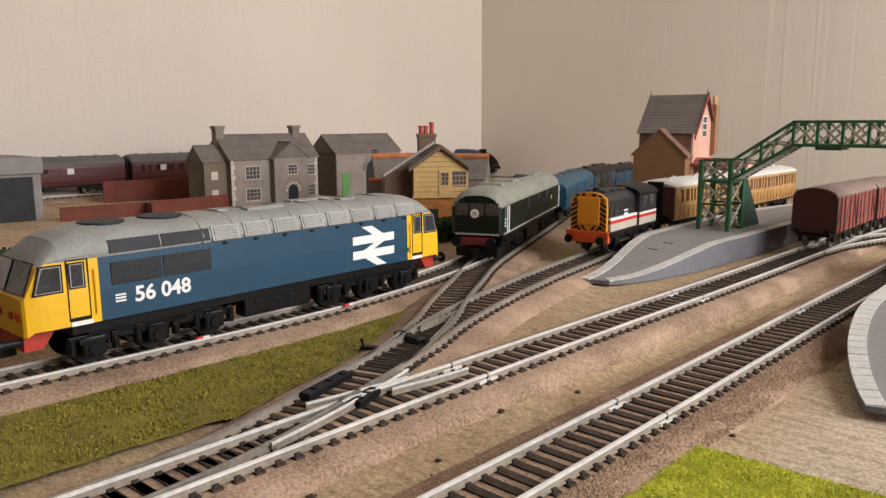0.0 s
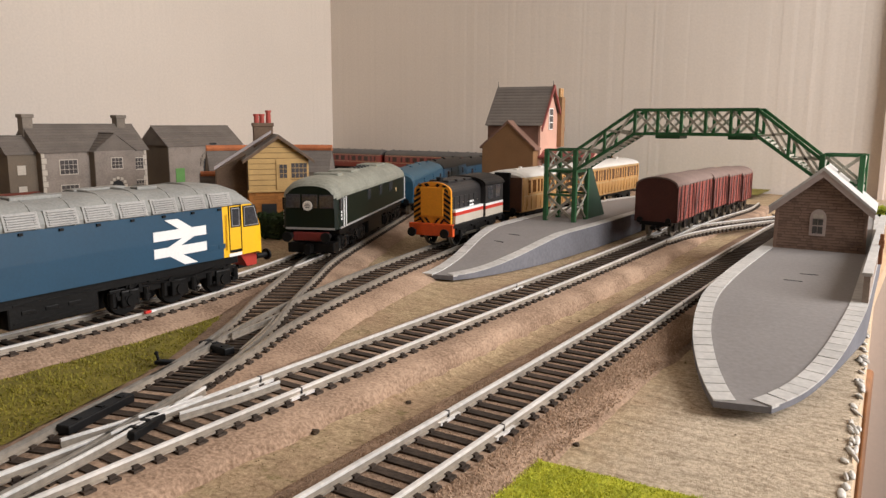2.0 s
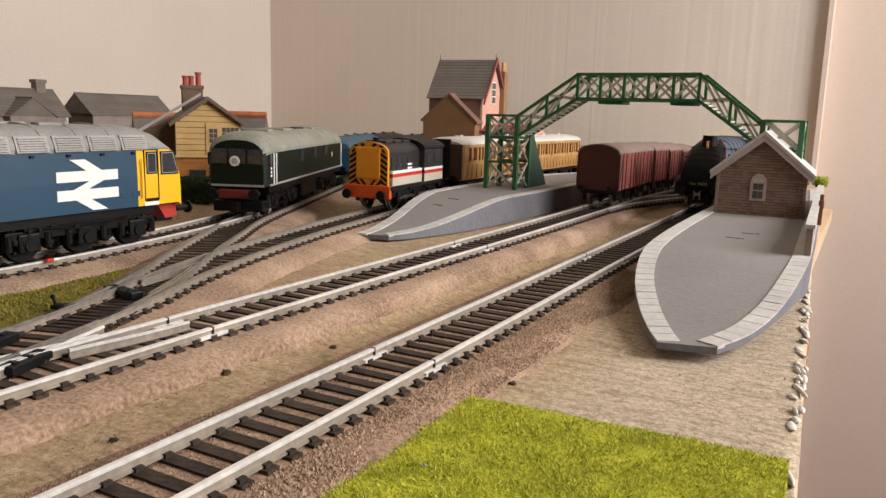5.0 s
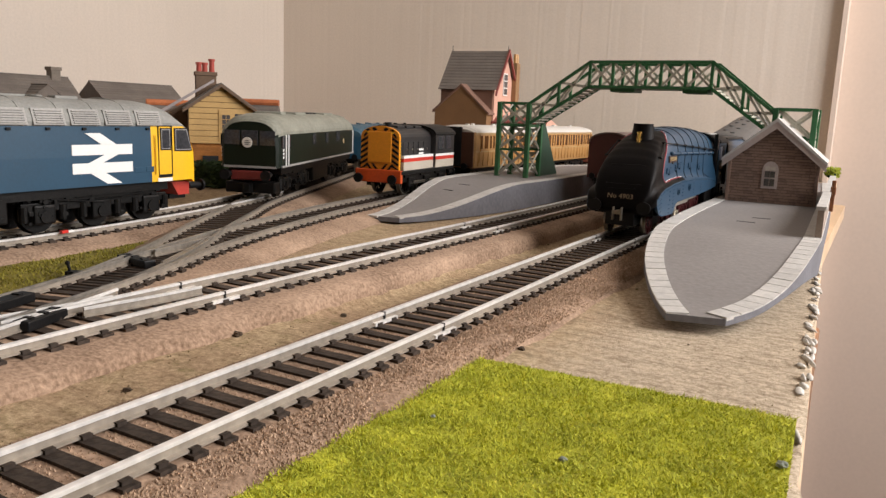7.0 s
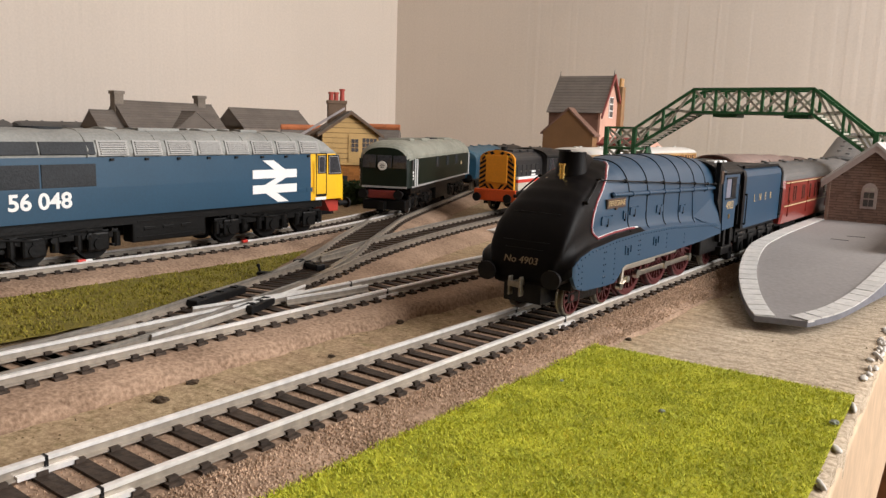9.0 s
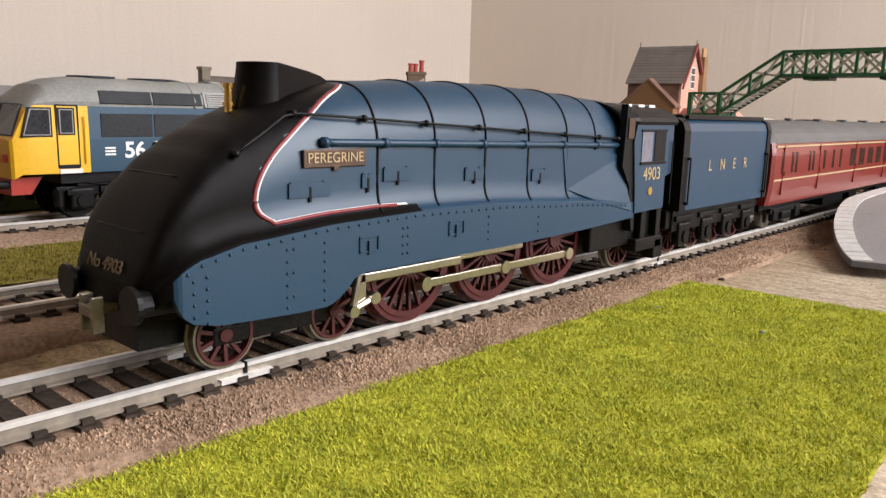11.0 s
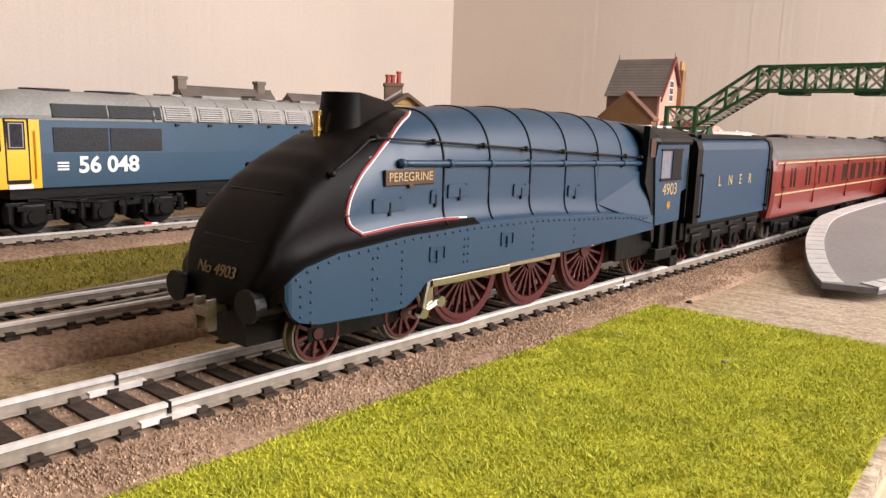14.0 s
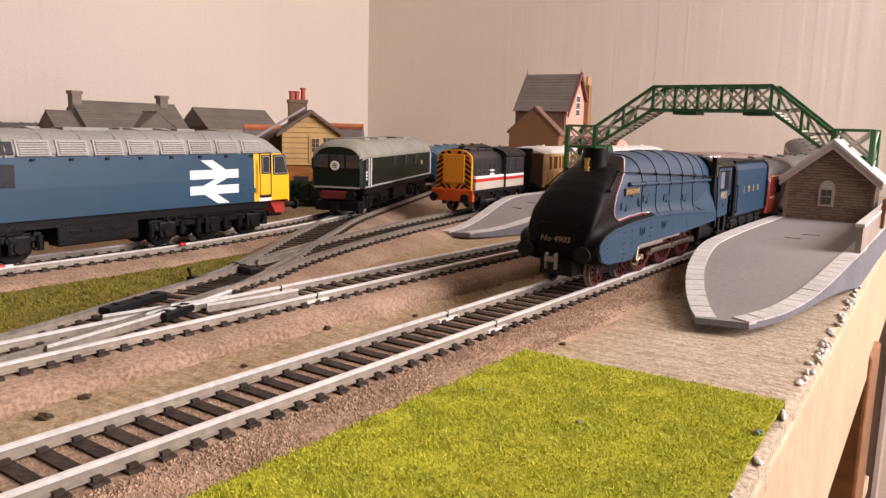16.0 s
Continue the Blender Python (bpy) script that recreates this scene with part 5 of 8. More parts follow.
def freight_diesel():
    L, half = 213.0, 17.4
    d = thing("freight_diesel", "blue freight diesel locomotive with yellow cabs, grey roof and white arrows", "locomotive", at(-180.5, -124, 7, rz=2.4) @ Matrix.Diagonal((1, 1, 0.965, 1)))
    zb, ze, zt = 17.5, 41.8, 52.6
    ends = [(26, 1, 0), (L - 26, 1, 0)]
    bm = bmesh.new()
    body_shell(bm, L, half, zb, ze, zt, [ends[0]], [ends[1]])
    part("body", bm, [M_BLUE, M_GREYROOF], d, "blue body side and grey roof", smooth=False)
    for e, y0 in ((1, 0.0), (-1, L)):
        f = lambda y: y0 + e * y
        bm = bmesh.new()
        # cab: upright lower front, raked screen, domed roof
        rings = []
        for y, k, zmax in ((0.0, 0.86, 30.0), (0.8, 0.92, 31.0), (3.2, 0.95, 36.5), (5.2, 0.97, 41.5), (8.0, 0.985, 44.6), (13, 0.995, 49.4), (19, 1, 51.6), (26, 1, 52.6)):
            w = half * k
            zc = min(ze, zmax - 1.2)
            h = [(w, zb - 1.5 if y < 3 else zb), (w, zb + (zc - zb) * 0.5), (w - 0.3, zc)]
            h += [(w * math.cos(a) ** 0.55 if math.cos(a) > 1e-6 else 0, zc + (zmax - zc) * math.sin(a)) for a in [math.pi / 2 * (j + 1) / 10 for j in range(10)]]
            h[-1] = (0.0, zmax)
            rings.append([(x, f(y), z) for x, z in h] + [(-x, f(y), z) for x, z in reversed(h[:-1])])
        loft(bm, rings)
        bmesh.ops.recalc_face_normals(bm, faces=bm.faces)
        for fc in bm.faces:
            c = fc.calc_center_median()
            fc.material_index = 1 if c.z > 40.6 and e * (c.y - y0) > 4.6 else 0
        cab = part("cab", bm, [M_YELLOW, M_GREYROOF], d, "yellow cab with grey domed roof")
        # screens, framed
        for s in (-1, 1):
            for x0, x1 in ((1.0, 14.6),):
                q = [Vector((s * x0, f(0.75), 31.2)), Vector((s * x1, f(1.2), 31.2)), Vector((s * (x1 - 1.6), f(5.4), 41.6)), Vector((s * x0, f(4.6), 41.8))]
                n = Vector((0, -e * 0.93, 0.36))
                for grow, off, mt, nm in ((0.7, 0.25, M_BLACK, "screen_frame"), (0, 0.5, M_LOCOGLASS, "windscreen")):
                    c = sum(q, Vector()) / 4
                    bm = bmesh.new()
                    pts = [p + (p - c).normalized() * grow for p in q]
                    lo, hi = [bm.verts.new(p - n * 0.5) for p in pts], [bm.verts.new(p + n * off) for p in pts]
                    bm.faces.new(lo)
                    bm.faces.new(hi)
                    for i in range(4):
                        bm.faces.new((lo[i], lo[(i + 1) % 4], hi[(i + 1) % 4], hi[i]))
                    bmesh.ops.recalc_face_normals(bm, faces=bm.faces)
                    part(nm, bm, mt, cab)
            for grow, o, mt, nm in ((0.9, 0.12, M_BLACK, "window_frame"), (0.35, 0.22, M_PALEGREY0, "window_beading"), (0, 0.32, M_LOCOGLASS, "side_window")):
                for ya, yb, yc, yd, z0, z1 in ((4.0, 12.4, 12.4, 6.6, 31.6, 40.2), (16.2, 20.2, 20.2, 16.2, 32.2, 40.2)):
                    bm = bmesh.new()
                    outline = [(f(ya - grow), z0 - grow), (f(yb + grow), z0 - grow), (f(yc + grow), z1 + grow), (f(yd - grow * 1.2), z1 + grow)]
                    prism(bm, outline, 0, s * (half - 1.2), s * (half * 0.995 + o))
                    part(nm, bm, mt, cab)
            bm = bmesh.new()
            for ya, yb, z0, z1 in ((14.6, 15.0, 19.5, 42), (22.0, 22.4, 19.5, 42), (14.6, 22.4, 41.8, 42.2), (15, 22, 19.2, 20.6)):
                box(bm, s * (half - 0.6), s * (half + 0.16), min(f(ya), f(yb)), max(f(ya), f(yb)), z0, z1)
            part("door_seam", bm, M_BLACK, cab)
            bm = bmesh.new()
            box(bm, s * (half - 0.6), s * (half + 0.3), min(f(15), f(23)), max(f(15), f(23)), 17.4, 19.0, 0.1)
            part("door_step", bm, M_WHITE, cab)
            bm = bmesh.new()
            tube(bm, [(s * (half + 0.6), f(24.2), 21), (s * (half + 0.6), f(24.2), 38)], 0.25, 6)
            part("grab_rail", bm, M_YELLOW, cab)
        bm = bmesh.new()
        prism(bm, [(f(0.6), 10), (f(7), 10), (f(11), 16.2), (f(0.6), 16.2)], 0, -12.5, 12.5)
        part("buffer_beam", bm, material("deep_red_paint", (0.42, 0.03, 0.015), 0.5), d, "red buffer beam")
        bm = bmesh.new()
        for x in (-5, 5, 11, -11):
            box(bm, x - 1.6, x + 1.6, min(f(-0.6), f(0.6)), max(f(-0.6), f(0.6)), 21.5, 24.5, 0.3)
        part("marker_light", bm, M_RED, d)
        buffers(d, y0, -e)
        bm = bmesh.new()
        box(bm, -1.4, 1.4, min(f(-8), f(2)), max(f(-8), f(2)), 6.5, 9.5, 0.4)
        part("coupling", bm, M_BLACK, d)
    for s in (-1, 1):
        # dark air-intake panels, two above and two in the side
        for y0, y1 in ((30.5, 50.4), (51.2, 72)):
            bm = bmesh.new()
            box(bm, s * (half - 0.6), s * (half + 0.22), y0, y1, 30.4, 39.2, 0.1)
            part("side_grille", bm, M_GRILLE, d)
            bm = bmesh.new()
            m = Matrix.Translation((s * 16.75, 0, 45.2)) @ Matrix.Rotation(radians(s * -18), 4, "Y")
            box(bm, -0.5, 0.5, y0, y1, -2.5, 2.5, 0.1, m=m)
            part("roof_grille", bm, M_GRILLE, d)
        # louvred roof panels
        y = 73.0
        while y < L - 30:
            w = 15.2
            bm = bmesh.new()
            m = Matrix.Translation((s * 16.75, 0, 45.2)) @ Matrix.Rotation(radians(s * -18), 4, "Y")
            box(bm, -0.5, 0.5, y, y + w - 2.2, -3.3, 3.3, 0.15, m=m)
            pan = part("louvre_panel", bm, M_LOUVRE, d)
            for k in range(6):
                bm = bmesh.new()
                box(bm, s * 0.35, s * 1.1, y + 1, y + w - 3.2, -2.7 + k * 0.95, -2.3 + k * 0.95, m=m)
                part("slat", bm, M_LOUVRE, pan)
            bm = bmesh.new()
            box(bm, s * (half - 0.9), s * (half + 0.45), y + 5, y + 6.6, 40.2, 41.2)
            part("lifting_lug", bm, M_BLACK, d)
            y += w
        # roof ribs
        # number and small panel
        rot = pose(0, 0, 0, 90, 0, 90) if s > 0 else pose(0, 0, 0, 90, 0, -90)
        letters("56 048", 8.4, M_WHITE, d, at(s * (half + 0.12), 50.5, 25.2) @ rot, "running_number", 0.00006, bold=0.22)
        for k in range(3):
            bm = bmesh.new()
            box(bm, s * half, s * (half + 0.12), 31.5, 35.5, 23.6 + k * 1.2, 24.3 + k * 1.2)
            part("data_panel", bm, M_WHITE, d)
        # double arrow
        def arrow(yz):
            bm = bmesh.new()
            prism(bm, yz, 0, s * (half - 0.3), s * (half + 0.14))
            part("arrow_stripe", bm, M_WHITE, d)
        yc, zc = 163.0, 28.6
        for z0, z1 in ((1.6, 5.8), (-5.8, -1.6)):
            arrow([(yc - 14, zc + z0), (yc + 14, zc + z0), (yc + 14, zc + z1), (yc - 14, zc + z1)])
        arrow([(yc - 8.0, zc + 10.4), (yc - 1.2, zc + 10.4), (yc + 6.4, zc + 5.7), (yc - 0.6, zc + 5.7)])
        arrow([(yc + 0.8, zc + 1.7), (yc + 7.4, zc + 1.7), (yc - 0.4, zc - 1.7), (yc - 7.0, zc - 1.7)])
        arrow([(yc - 6.2, zc - 5.7), (yc + 0.8, zc - 5.7), (yc + 8.6, zc - 10.4), (yc + 1.6, zc - 10.4)])
        bm = bmesh.new()
        for y in (184, 178):
            box(bm, s * half, s * (half + 0.2), y, y + 4, 22, 24.4, 0.1)
        part("socket_cover", bm, M_BLUE, d)
        # fuel tank and boxes between the bogies
        bm = bmesh.new()
        box(bm, s * 8, s * 15.4, 88, 124, 5.5, 16.5, 0.8)
        for k in range(3):
            box(bm, s * 15.3, s * 15.8, 93 + k * 9, 98 + k * 9, 10.5, 12, 0.2)
        box(bm, s * 15.2, s * 15.8, 90, 122, 7.4, 8.0)
        box(bm, s * 15.2, s * 15.8, 90, 122, 14.2, 14.8)
        part("fuel_tank", bm, M_UNDER, d)
    bm = bmesh.new()
    for y in (36, 60):
        cyl(bm, (0, y, 51), (0, y, 53.2), 8.5, 28)
    part("roof_fan", bm, M_GRILLE, d)
    for y in [70 + 15.2 * k for k in range(8)]:
        bm = bmesh.new()
        tube(bm, [(x, y - 1, z) for x, z in [(17.5, 41.8), (17.2, 44.5), (15.9, 47.6), (13.5, 50), (9.4, 51.8), (4, 52.7), (0, 52.9), (-4, 52.7), (-9.4, 51.8), (-13.5, 50), (-15.9, 47.6), (-17.2, 44.5), (-17.5, 41.8)]], 0.5, 5)
        part("roof_rib", bm, M_GREYROOF, d)
    for x, y, w, l in ((6, 96, 3, 20), (-5, 128, 3, 24), (5.5, 150, 2.5, 10), (0, 84, 4, 6)):
        bm = bmesh.new()
        box(bm, x - w, x + w, y, y + l, 51.4, 53.4, 0.5)
        part("roof_hatch", bm, M_GREYROOF, d)
    bm = bmesh.new()
    box(bm, -15.5, 15.5, 16, L - 16, 13.6, 17.6)
    part("solebar", bm, M_UNDER, d)
    truck(d, 49, (-25, 0, 25))
    truck(d, L - 49, (-25, 0, 25))
    return d


freight_diesel()

M_BRGREEN = material("dark_green_paint", (0.006, 0.012, 0.007), 0.42, vary=0.15, bump=0.05, spec=0.25)
M_ROOF24 = material("weathered_grey_green_roof", (0.27, 0.27, 0.22), 0.65, vary=0.2, stain=90)


def green_diesel():
    L, half = 186.0, 17.3
    d = thing("green_diesel", "dark green diesel locomotive with grey roof and white headcode disc", "locomotive", at(-201, 153, 7, rz=24.0))
    zb, ze, zt = 17.5, 35.6, 46.8
    bm = bmesh.new()
    body_shell(bm, L, half, zb, ze, zt, [(0.0, 0.84, 4.5), (1.2, 0.92, 3.2), (3.5, 0.98, 1.8), (8, 1, 0.6), (14, 1, 0)], [(L - 14, 1, 0), (L - 4, 0.98, 1.8), (L, 0.86, 4.5)], crown=0.75)
    part("body", bm, [M_BRGREEN, M_ROOF24], d, "green body under a grey roof")
    for s in (-1, 1):
        bm = bmesh.new()
        box(bm, s * (half - 0.6), s * (half + 0.12), 3, L - 3, 17.6, 18.8)
        part("white_lining", bm, M_PALEGREY0, d)
        for y in (7.5, 12.0):
            bm = bmesh.new()
            tube(bm, [(s * (half + 0.7), y, 18.5), (s * (half + 0.7), y, 35.5)], 0.42, 6)
            part("grab_rail", bm, M_WHITE, d)
        bm = bmesh.new()
        tube(bm, [(s * (half + 0.7), L - 10, 18.5), (s * (half + 0.7), L - 10, 35.5)], 0.42, 6)
        part("grab_rail", bm, M_WHITE, d)
        for y, w in ((3.0, 3.6), (14.5, 3.2), (L - 7, 3.6), (L * 0.35, 7), (L * 0.52, 7), (L * 0.68, 10)):
            bm = bmesh.new()
            box(bm, s * (half - 0.6), s * (half + 0.14), y, y + w, 28.5, 35, 0.1)
            part("side_window", bm, M_LOCOGLASS if w < 5 else M_GRILLE, d)
        for k in range(3):
            bm = bmesh.new()
            box(bm, s * half, s * (half + 0.15), 4.0, 6.2, 22.6 + k * 2.0, 23.9 + k * 2.0)
            part("data_mark", bm, M_WHITE, d)
        bm = bmesh.new()
        cyl(bm, (s * (half - 0.3), L * 0.8, 28), (s * (half + 0.15), L * 0.8, 28), 1.8, 14)
        part("crest", bm, M_GOLD, d)
        bm = bmesh.new()
        box(bm, s * 9, s * 15, 74, 112, 5, 15, 0.8)
        part("fuel_tank", bm, M_UNDER, d)
    for x0, x1 in ((-14.2, -5.6), (-4.6, 4.6), (5.6, 14.2)):
        bm = bmesh.new()
        box(bm, x0, x1, -0.35, 1.2, 29.5, 37.5, 0.2)
        part("windscreen", bm, M_LOCOGLASS, d)
    bm = bmesh.new()
    cyl(bm, (-1.2, -0.9, 31.0), (-1.2, 0.6, 31.0), 2.8, 24)
    disc = part("headcode_disc", bm, M_PALEWIN, d, "white headcode disc")
    bm = bmesh.new()
    for k, w in enumerate((1.2, 1.6, 1.1)):
        box(bm, -1.2 - w, -1.2 + w, -1.0, -0.85, 29.8 + k * 1.0, 30.2 + k * 1.0)
    part("disc_marks", bm, M_GRILLE, disc)
    bm = bmesh.new()
    box(bm, -14.6, 14.6, -0.25, 1.0, 17.2, 18.4)
    part("white_lining", bm, M_PALEGREY0, d)
    bm = bmesh.new()
    box(bm, -10.5, 10.5, -0.6, 3, 10.5, 15.6, 0.6)
    part("buffer_beam", bm, material("dull_red_paint", (0.14, 0.016, 0.012), 0.55), d, "dull red buffer beam")
    buffers(d, 0, -1)
    bm = bmesh.new()
    box(bm, -2, 2, -6, 0, 4, 9, 0.5)
    box(bm, -14, 14, 0, 10, 3.5, 9.5, 0.8)
    part("snow_guard", bm, M_UNDER, d)
    for y in (96, 104, 112, 120):
        for x in (-3, 0, 3):
            bm = bmesh.new()
            cyl(bm, (x, y, 46.2), (x, y, 47.6), 1.0, 8)
            part("roof_port", bm, M_GRILLE, d)
    for y, l in ((60, 22), (128, 24), (30, 10)):
        bm = bmesh.new()
        box(bm, -8, 8, y, y + l, 45.6, 47.7, 0.7)
        part("roof_hatch", bm, M_ROOF24, d)
    bm = bmesh.new()
    box(bm, -15, 15, 8, L - 8, 13.5, 17.6)
    part("solebar", bm, M_UNDER, d)
    truck(d, 38, (-19, 19), span=21)
    truck(d, L - 38, (-19, 19), span=21)


green_diesel()
M_ORANGE = material("orange_yellow_paint", (0.80, 0.30, 0.012), 0.45, vary=0.08)
M_CHARCOAL = material("charcoal_paint", (0.022, 0.02, 0.02), 0.5, vary=0.2)
M_PALEGREY = material("pale_grey_paint", (0.52, 0.46, 0.38), 0.55, vary=0.1)


def shunter():
    d = thing("shunter", "dark grey diesel shunter with black and orange striped nose", "locomotive", at(-165, 224, 7, rz=7.5))
    L = 84.0
    bm = bmesh.new()
    prof = roof_ring(12.6, 0, 35.5, 41.5, 12)
    ring = [(12.6, 16), *[(x, z) for x, _, z in reversed(prof)], (-12.6, 16)]
    prism(bm, ring, 1, 3, 50)
    part("bonnet", bm, M_CHARCOAL, d)
    bm = bmesh.new()
    pc = roof_ring(16.2, 0, 36.5, 42.5, 12)
    prism(bm, [(16.2, 16), *[(x, z) for x, _, z in reversed(pc)], (-16.2, 16)], 1, 50, L - 2)
    cab = part("cab", bm, M_CHARCOAL, d)
    bm = bmesh.new()
    loft(bm, [[(x * 1.04, y, z + 0.5) for x, _, z in pc] + [(x * 1.0, y, z - 0.4) for x, _, z in reversed(pc)] for y in (48.5, L - 0.5)])
    bmesh.ops.recalc_face_normals(bm, faces=bm.faces)
    part("cab_roof", bm, M_BLACK, cab)
    # striped nose: orange panel with slanted black bars and a plain radiator in the middle
    bm = bmesh.new()
    prism(bm, [(12.9, 15.6), *[(x * 1.02, z + 0.3) for x, _, z in reversed(prof)], (-12.9, 15.6)], 1, 1.6, 3.4)
    nose = part("nose_panel", bm, M_ORANGE, d, "orange nose with black warning stripes")
    for s in (-1, 1):
        for k in range(8):
            z = 17.4 + k * 3.3
            bm = bmesh.new()
            x0, x1 = 8.2, 12.6 if z < 34.5 else 11.0
            q = [(s * x0, z), (s * x1, z - 2.6), (s * x1, z - 1.0), (s * x0, z + 1.6)]
            q = [(x, min(max(v, 15.8), 40.3)) for x, v in q]
            if abs(q[0][1] - q[3][1]) > 0.2 and abs(q[1][1] - q[2][1]) > 0.05:
                prism(bm, q, 1, 1.2, 1.8)
                part("black_stripe", bm, M_BLACK, nose)
            else:
                bm.free()
        for k in range(2):
            bm = bmesh.new()
            prism(bm, [(s * (2 + k * 4.5), 39.4), (s * (4 + k * 4.5), 38.6), (s * (5.6 + k * 4.5), 40.2 - k), (s * (3.6 + k * 4.5), 41.0 - k)], 1, 1.2, 1.8)
            part("black_stripe", bm, M_BLACK, nose)
            bm = bmesh.new()
            prism(bm, [(s * (1.2 + k * 4), 15.9), (s * (2.8 + k * 4), 15.9), (s * (5.6 + k * 4), 19.2), (s * (4.0 + k * 4), 19.2)], 1, 1.2, 1.8)
            part("black_stripe", bm, M_BLACK, nose)
    bm = bmesh.new()
    box(bm, -7.9, 7.9, 0.7, 2, 20.0, 38.4, 0.4)
    part("radiator", bm, M_ORANGE, d, "plain orange radiator cover")
    bm = bmesh.new()
    box(bm, -9, 9, 1.0, 2, 37.2, 38.2, 0.2)
    part("radiator_rail", bm, M_YELLOW, d)
    bm = bmesh.new()
    box(bm, -15.4, 15.4, -0.6, 2.4, 8.0, 15.8, 0.5)
    part("buffer_beam", bm, material("vermilion_paint", (0.66, 0.085, 0.01), 0.45), d, "vermilion buffer beam")
    bm = bmesh.new()
    box(bm, -15.8, 15.8, 0, L, 13.2, 15.4, 0.3)
    part("running_plate", bm, M_BLACK, d)
    buffers(d, 0, -1, z=10.5, length=4)
    buffers(d, L, 1, z=10.5)
    for s in (-1, 1):
        for z0, z1, mt, nm in ((15.5, 20.6, M_PALEGREY, "grey_band"), (20.6, 22.8, M_RED, "red_band"), (22.8, 24.4, M_WHITE, "white_band")):
            bm = bmesh.new()
            box(bm, s * 12.4, s * 14.6, 5, 50, z0, z1)
            box(bm, s * 15.8, s * 16.4, 50, L - 2, z0, z1)
            part(nm, bm, mt, d)
        for k in range(5):
            bm = bmesh.new()
            box(bm, s * 12.4, s * 13.0, 7 + k * 7.6, 13.6 + k * 7.6, 25, 32.5, 0.15)
            part("bonnet_door", bm, M_CHARCOAL, d)
            bm = bmesh.new()
            cyl(bm, (s * 12.9, 12.6 + k * 7.6, 28), (s * 13.3, 12.6 + k * 7.6, 28), 0.5, 8)
            part("door_knob", bm, M_STEEL, d)
        bm = bmesh.new()
        for k in range(10):
            box(bm, s * 11.9, s * 12.9, 3.1, 3.9, 16 + k * 1.7, 16.9 + k * 1.7)
        part("ladder_rung", bm, M_YELLOW, d)
        for y in (54, 67):
            bm = bmesh.new()
            box(bm, s * 15.9, s * 16.5, y, y + 9, 27, 36, 0.2)
            part("cab_window", bm, M_LOCOGLASS, cab)
        for (a, b, c, e2) in ((30, 27.0, 33, 28.2), (30, 24.6, 33, 25.8)):
            bm = bmesh.new()
            box(bm, s * 12.9, s * 13.15, a, c + 4, b, e2)
            part("white_arrow_mark", bm, M_WHITE, d)
        bm = bmesh.new()
        box(bm, s * 11.6, s * 12.8, 6, L - 6, 8, 13.2, 0.3)
        for y in (18, 42, 66):
            box(bm, s * 12.2, s * 14.4, y - 4, y + 4, 5, 11, 0.6)
            box(bm, s * 12.4, s * 13.8, y - 9, y + 9, 11, 12.6, 0.2)
        part("side_frame", bm, M_UNDER, d)
        for y in (18, 42, 66):
            spoked_wheel("wheel", 8.8, 12, d, s * 8.7, y, 8.8, M_UNDER, M_TYRE, side=s)
        bm = bmesh.new()
        box(bm, s * 13.5, s * 14.4, 16, 68, 6.6, 8.4, 0.2)
        part("coupling_rod", bm, M_STEEL, d)
    bm = bmesh.new()
    box(bm, -10, 10, 6, L - 6, 7, 13.4)
    part("frame", bm, M_UNDER, d)
    for y in (16, 29, 42):
        bm = bmesh.new()
        box(bm, -7, 7, y - 5, y + 5, 40.2, 42.2, 0.5)
        part("roof_hatch", bm, M_CHARCOAL, d)
    bm = bmesh.new()
    cyl(bm, (0, 12, 40), (0, 12, 44), 2.2, 14)
    part("exhaust", bm, M_BLACK, d)


shunter()


# ---------- platforms ----------
M_EDGING = material("pale_edging_stone", (0.60, 0.58, 0.55), 0.85, vary=0.12, grain=500, bump=0.25, spread=0.08)
M_PLATSIDE = material("blue_grey_brick_side", (0.17, 0.17, 0.19), 0.85, vary=0.15, grain=500, bump=0.3)


def resample(pts, step):
    line = [Vector((x, y, 0)) for x, y in pts]
    out = [p for p, _ in walk_line(line, step)]
    out.append(line[-1])
    return out


def smooth_pts(pts, step=3.0):
    return [Vector((p.x, p.y, 0)) for p in curve_through(pts, step)]


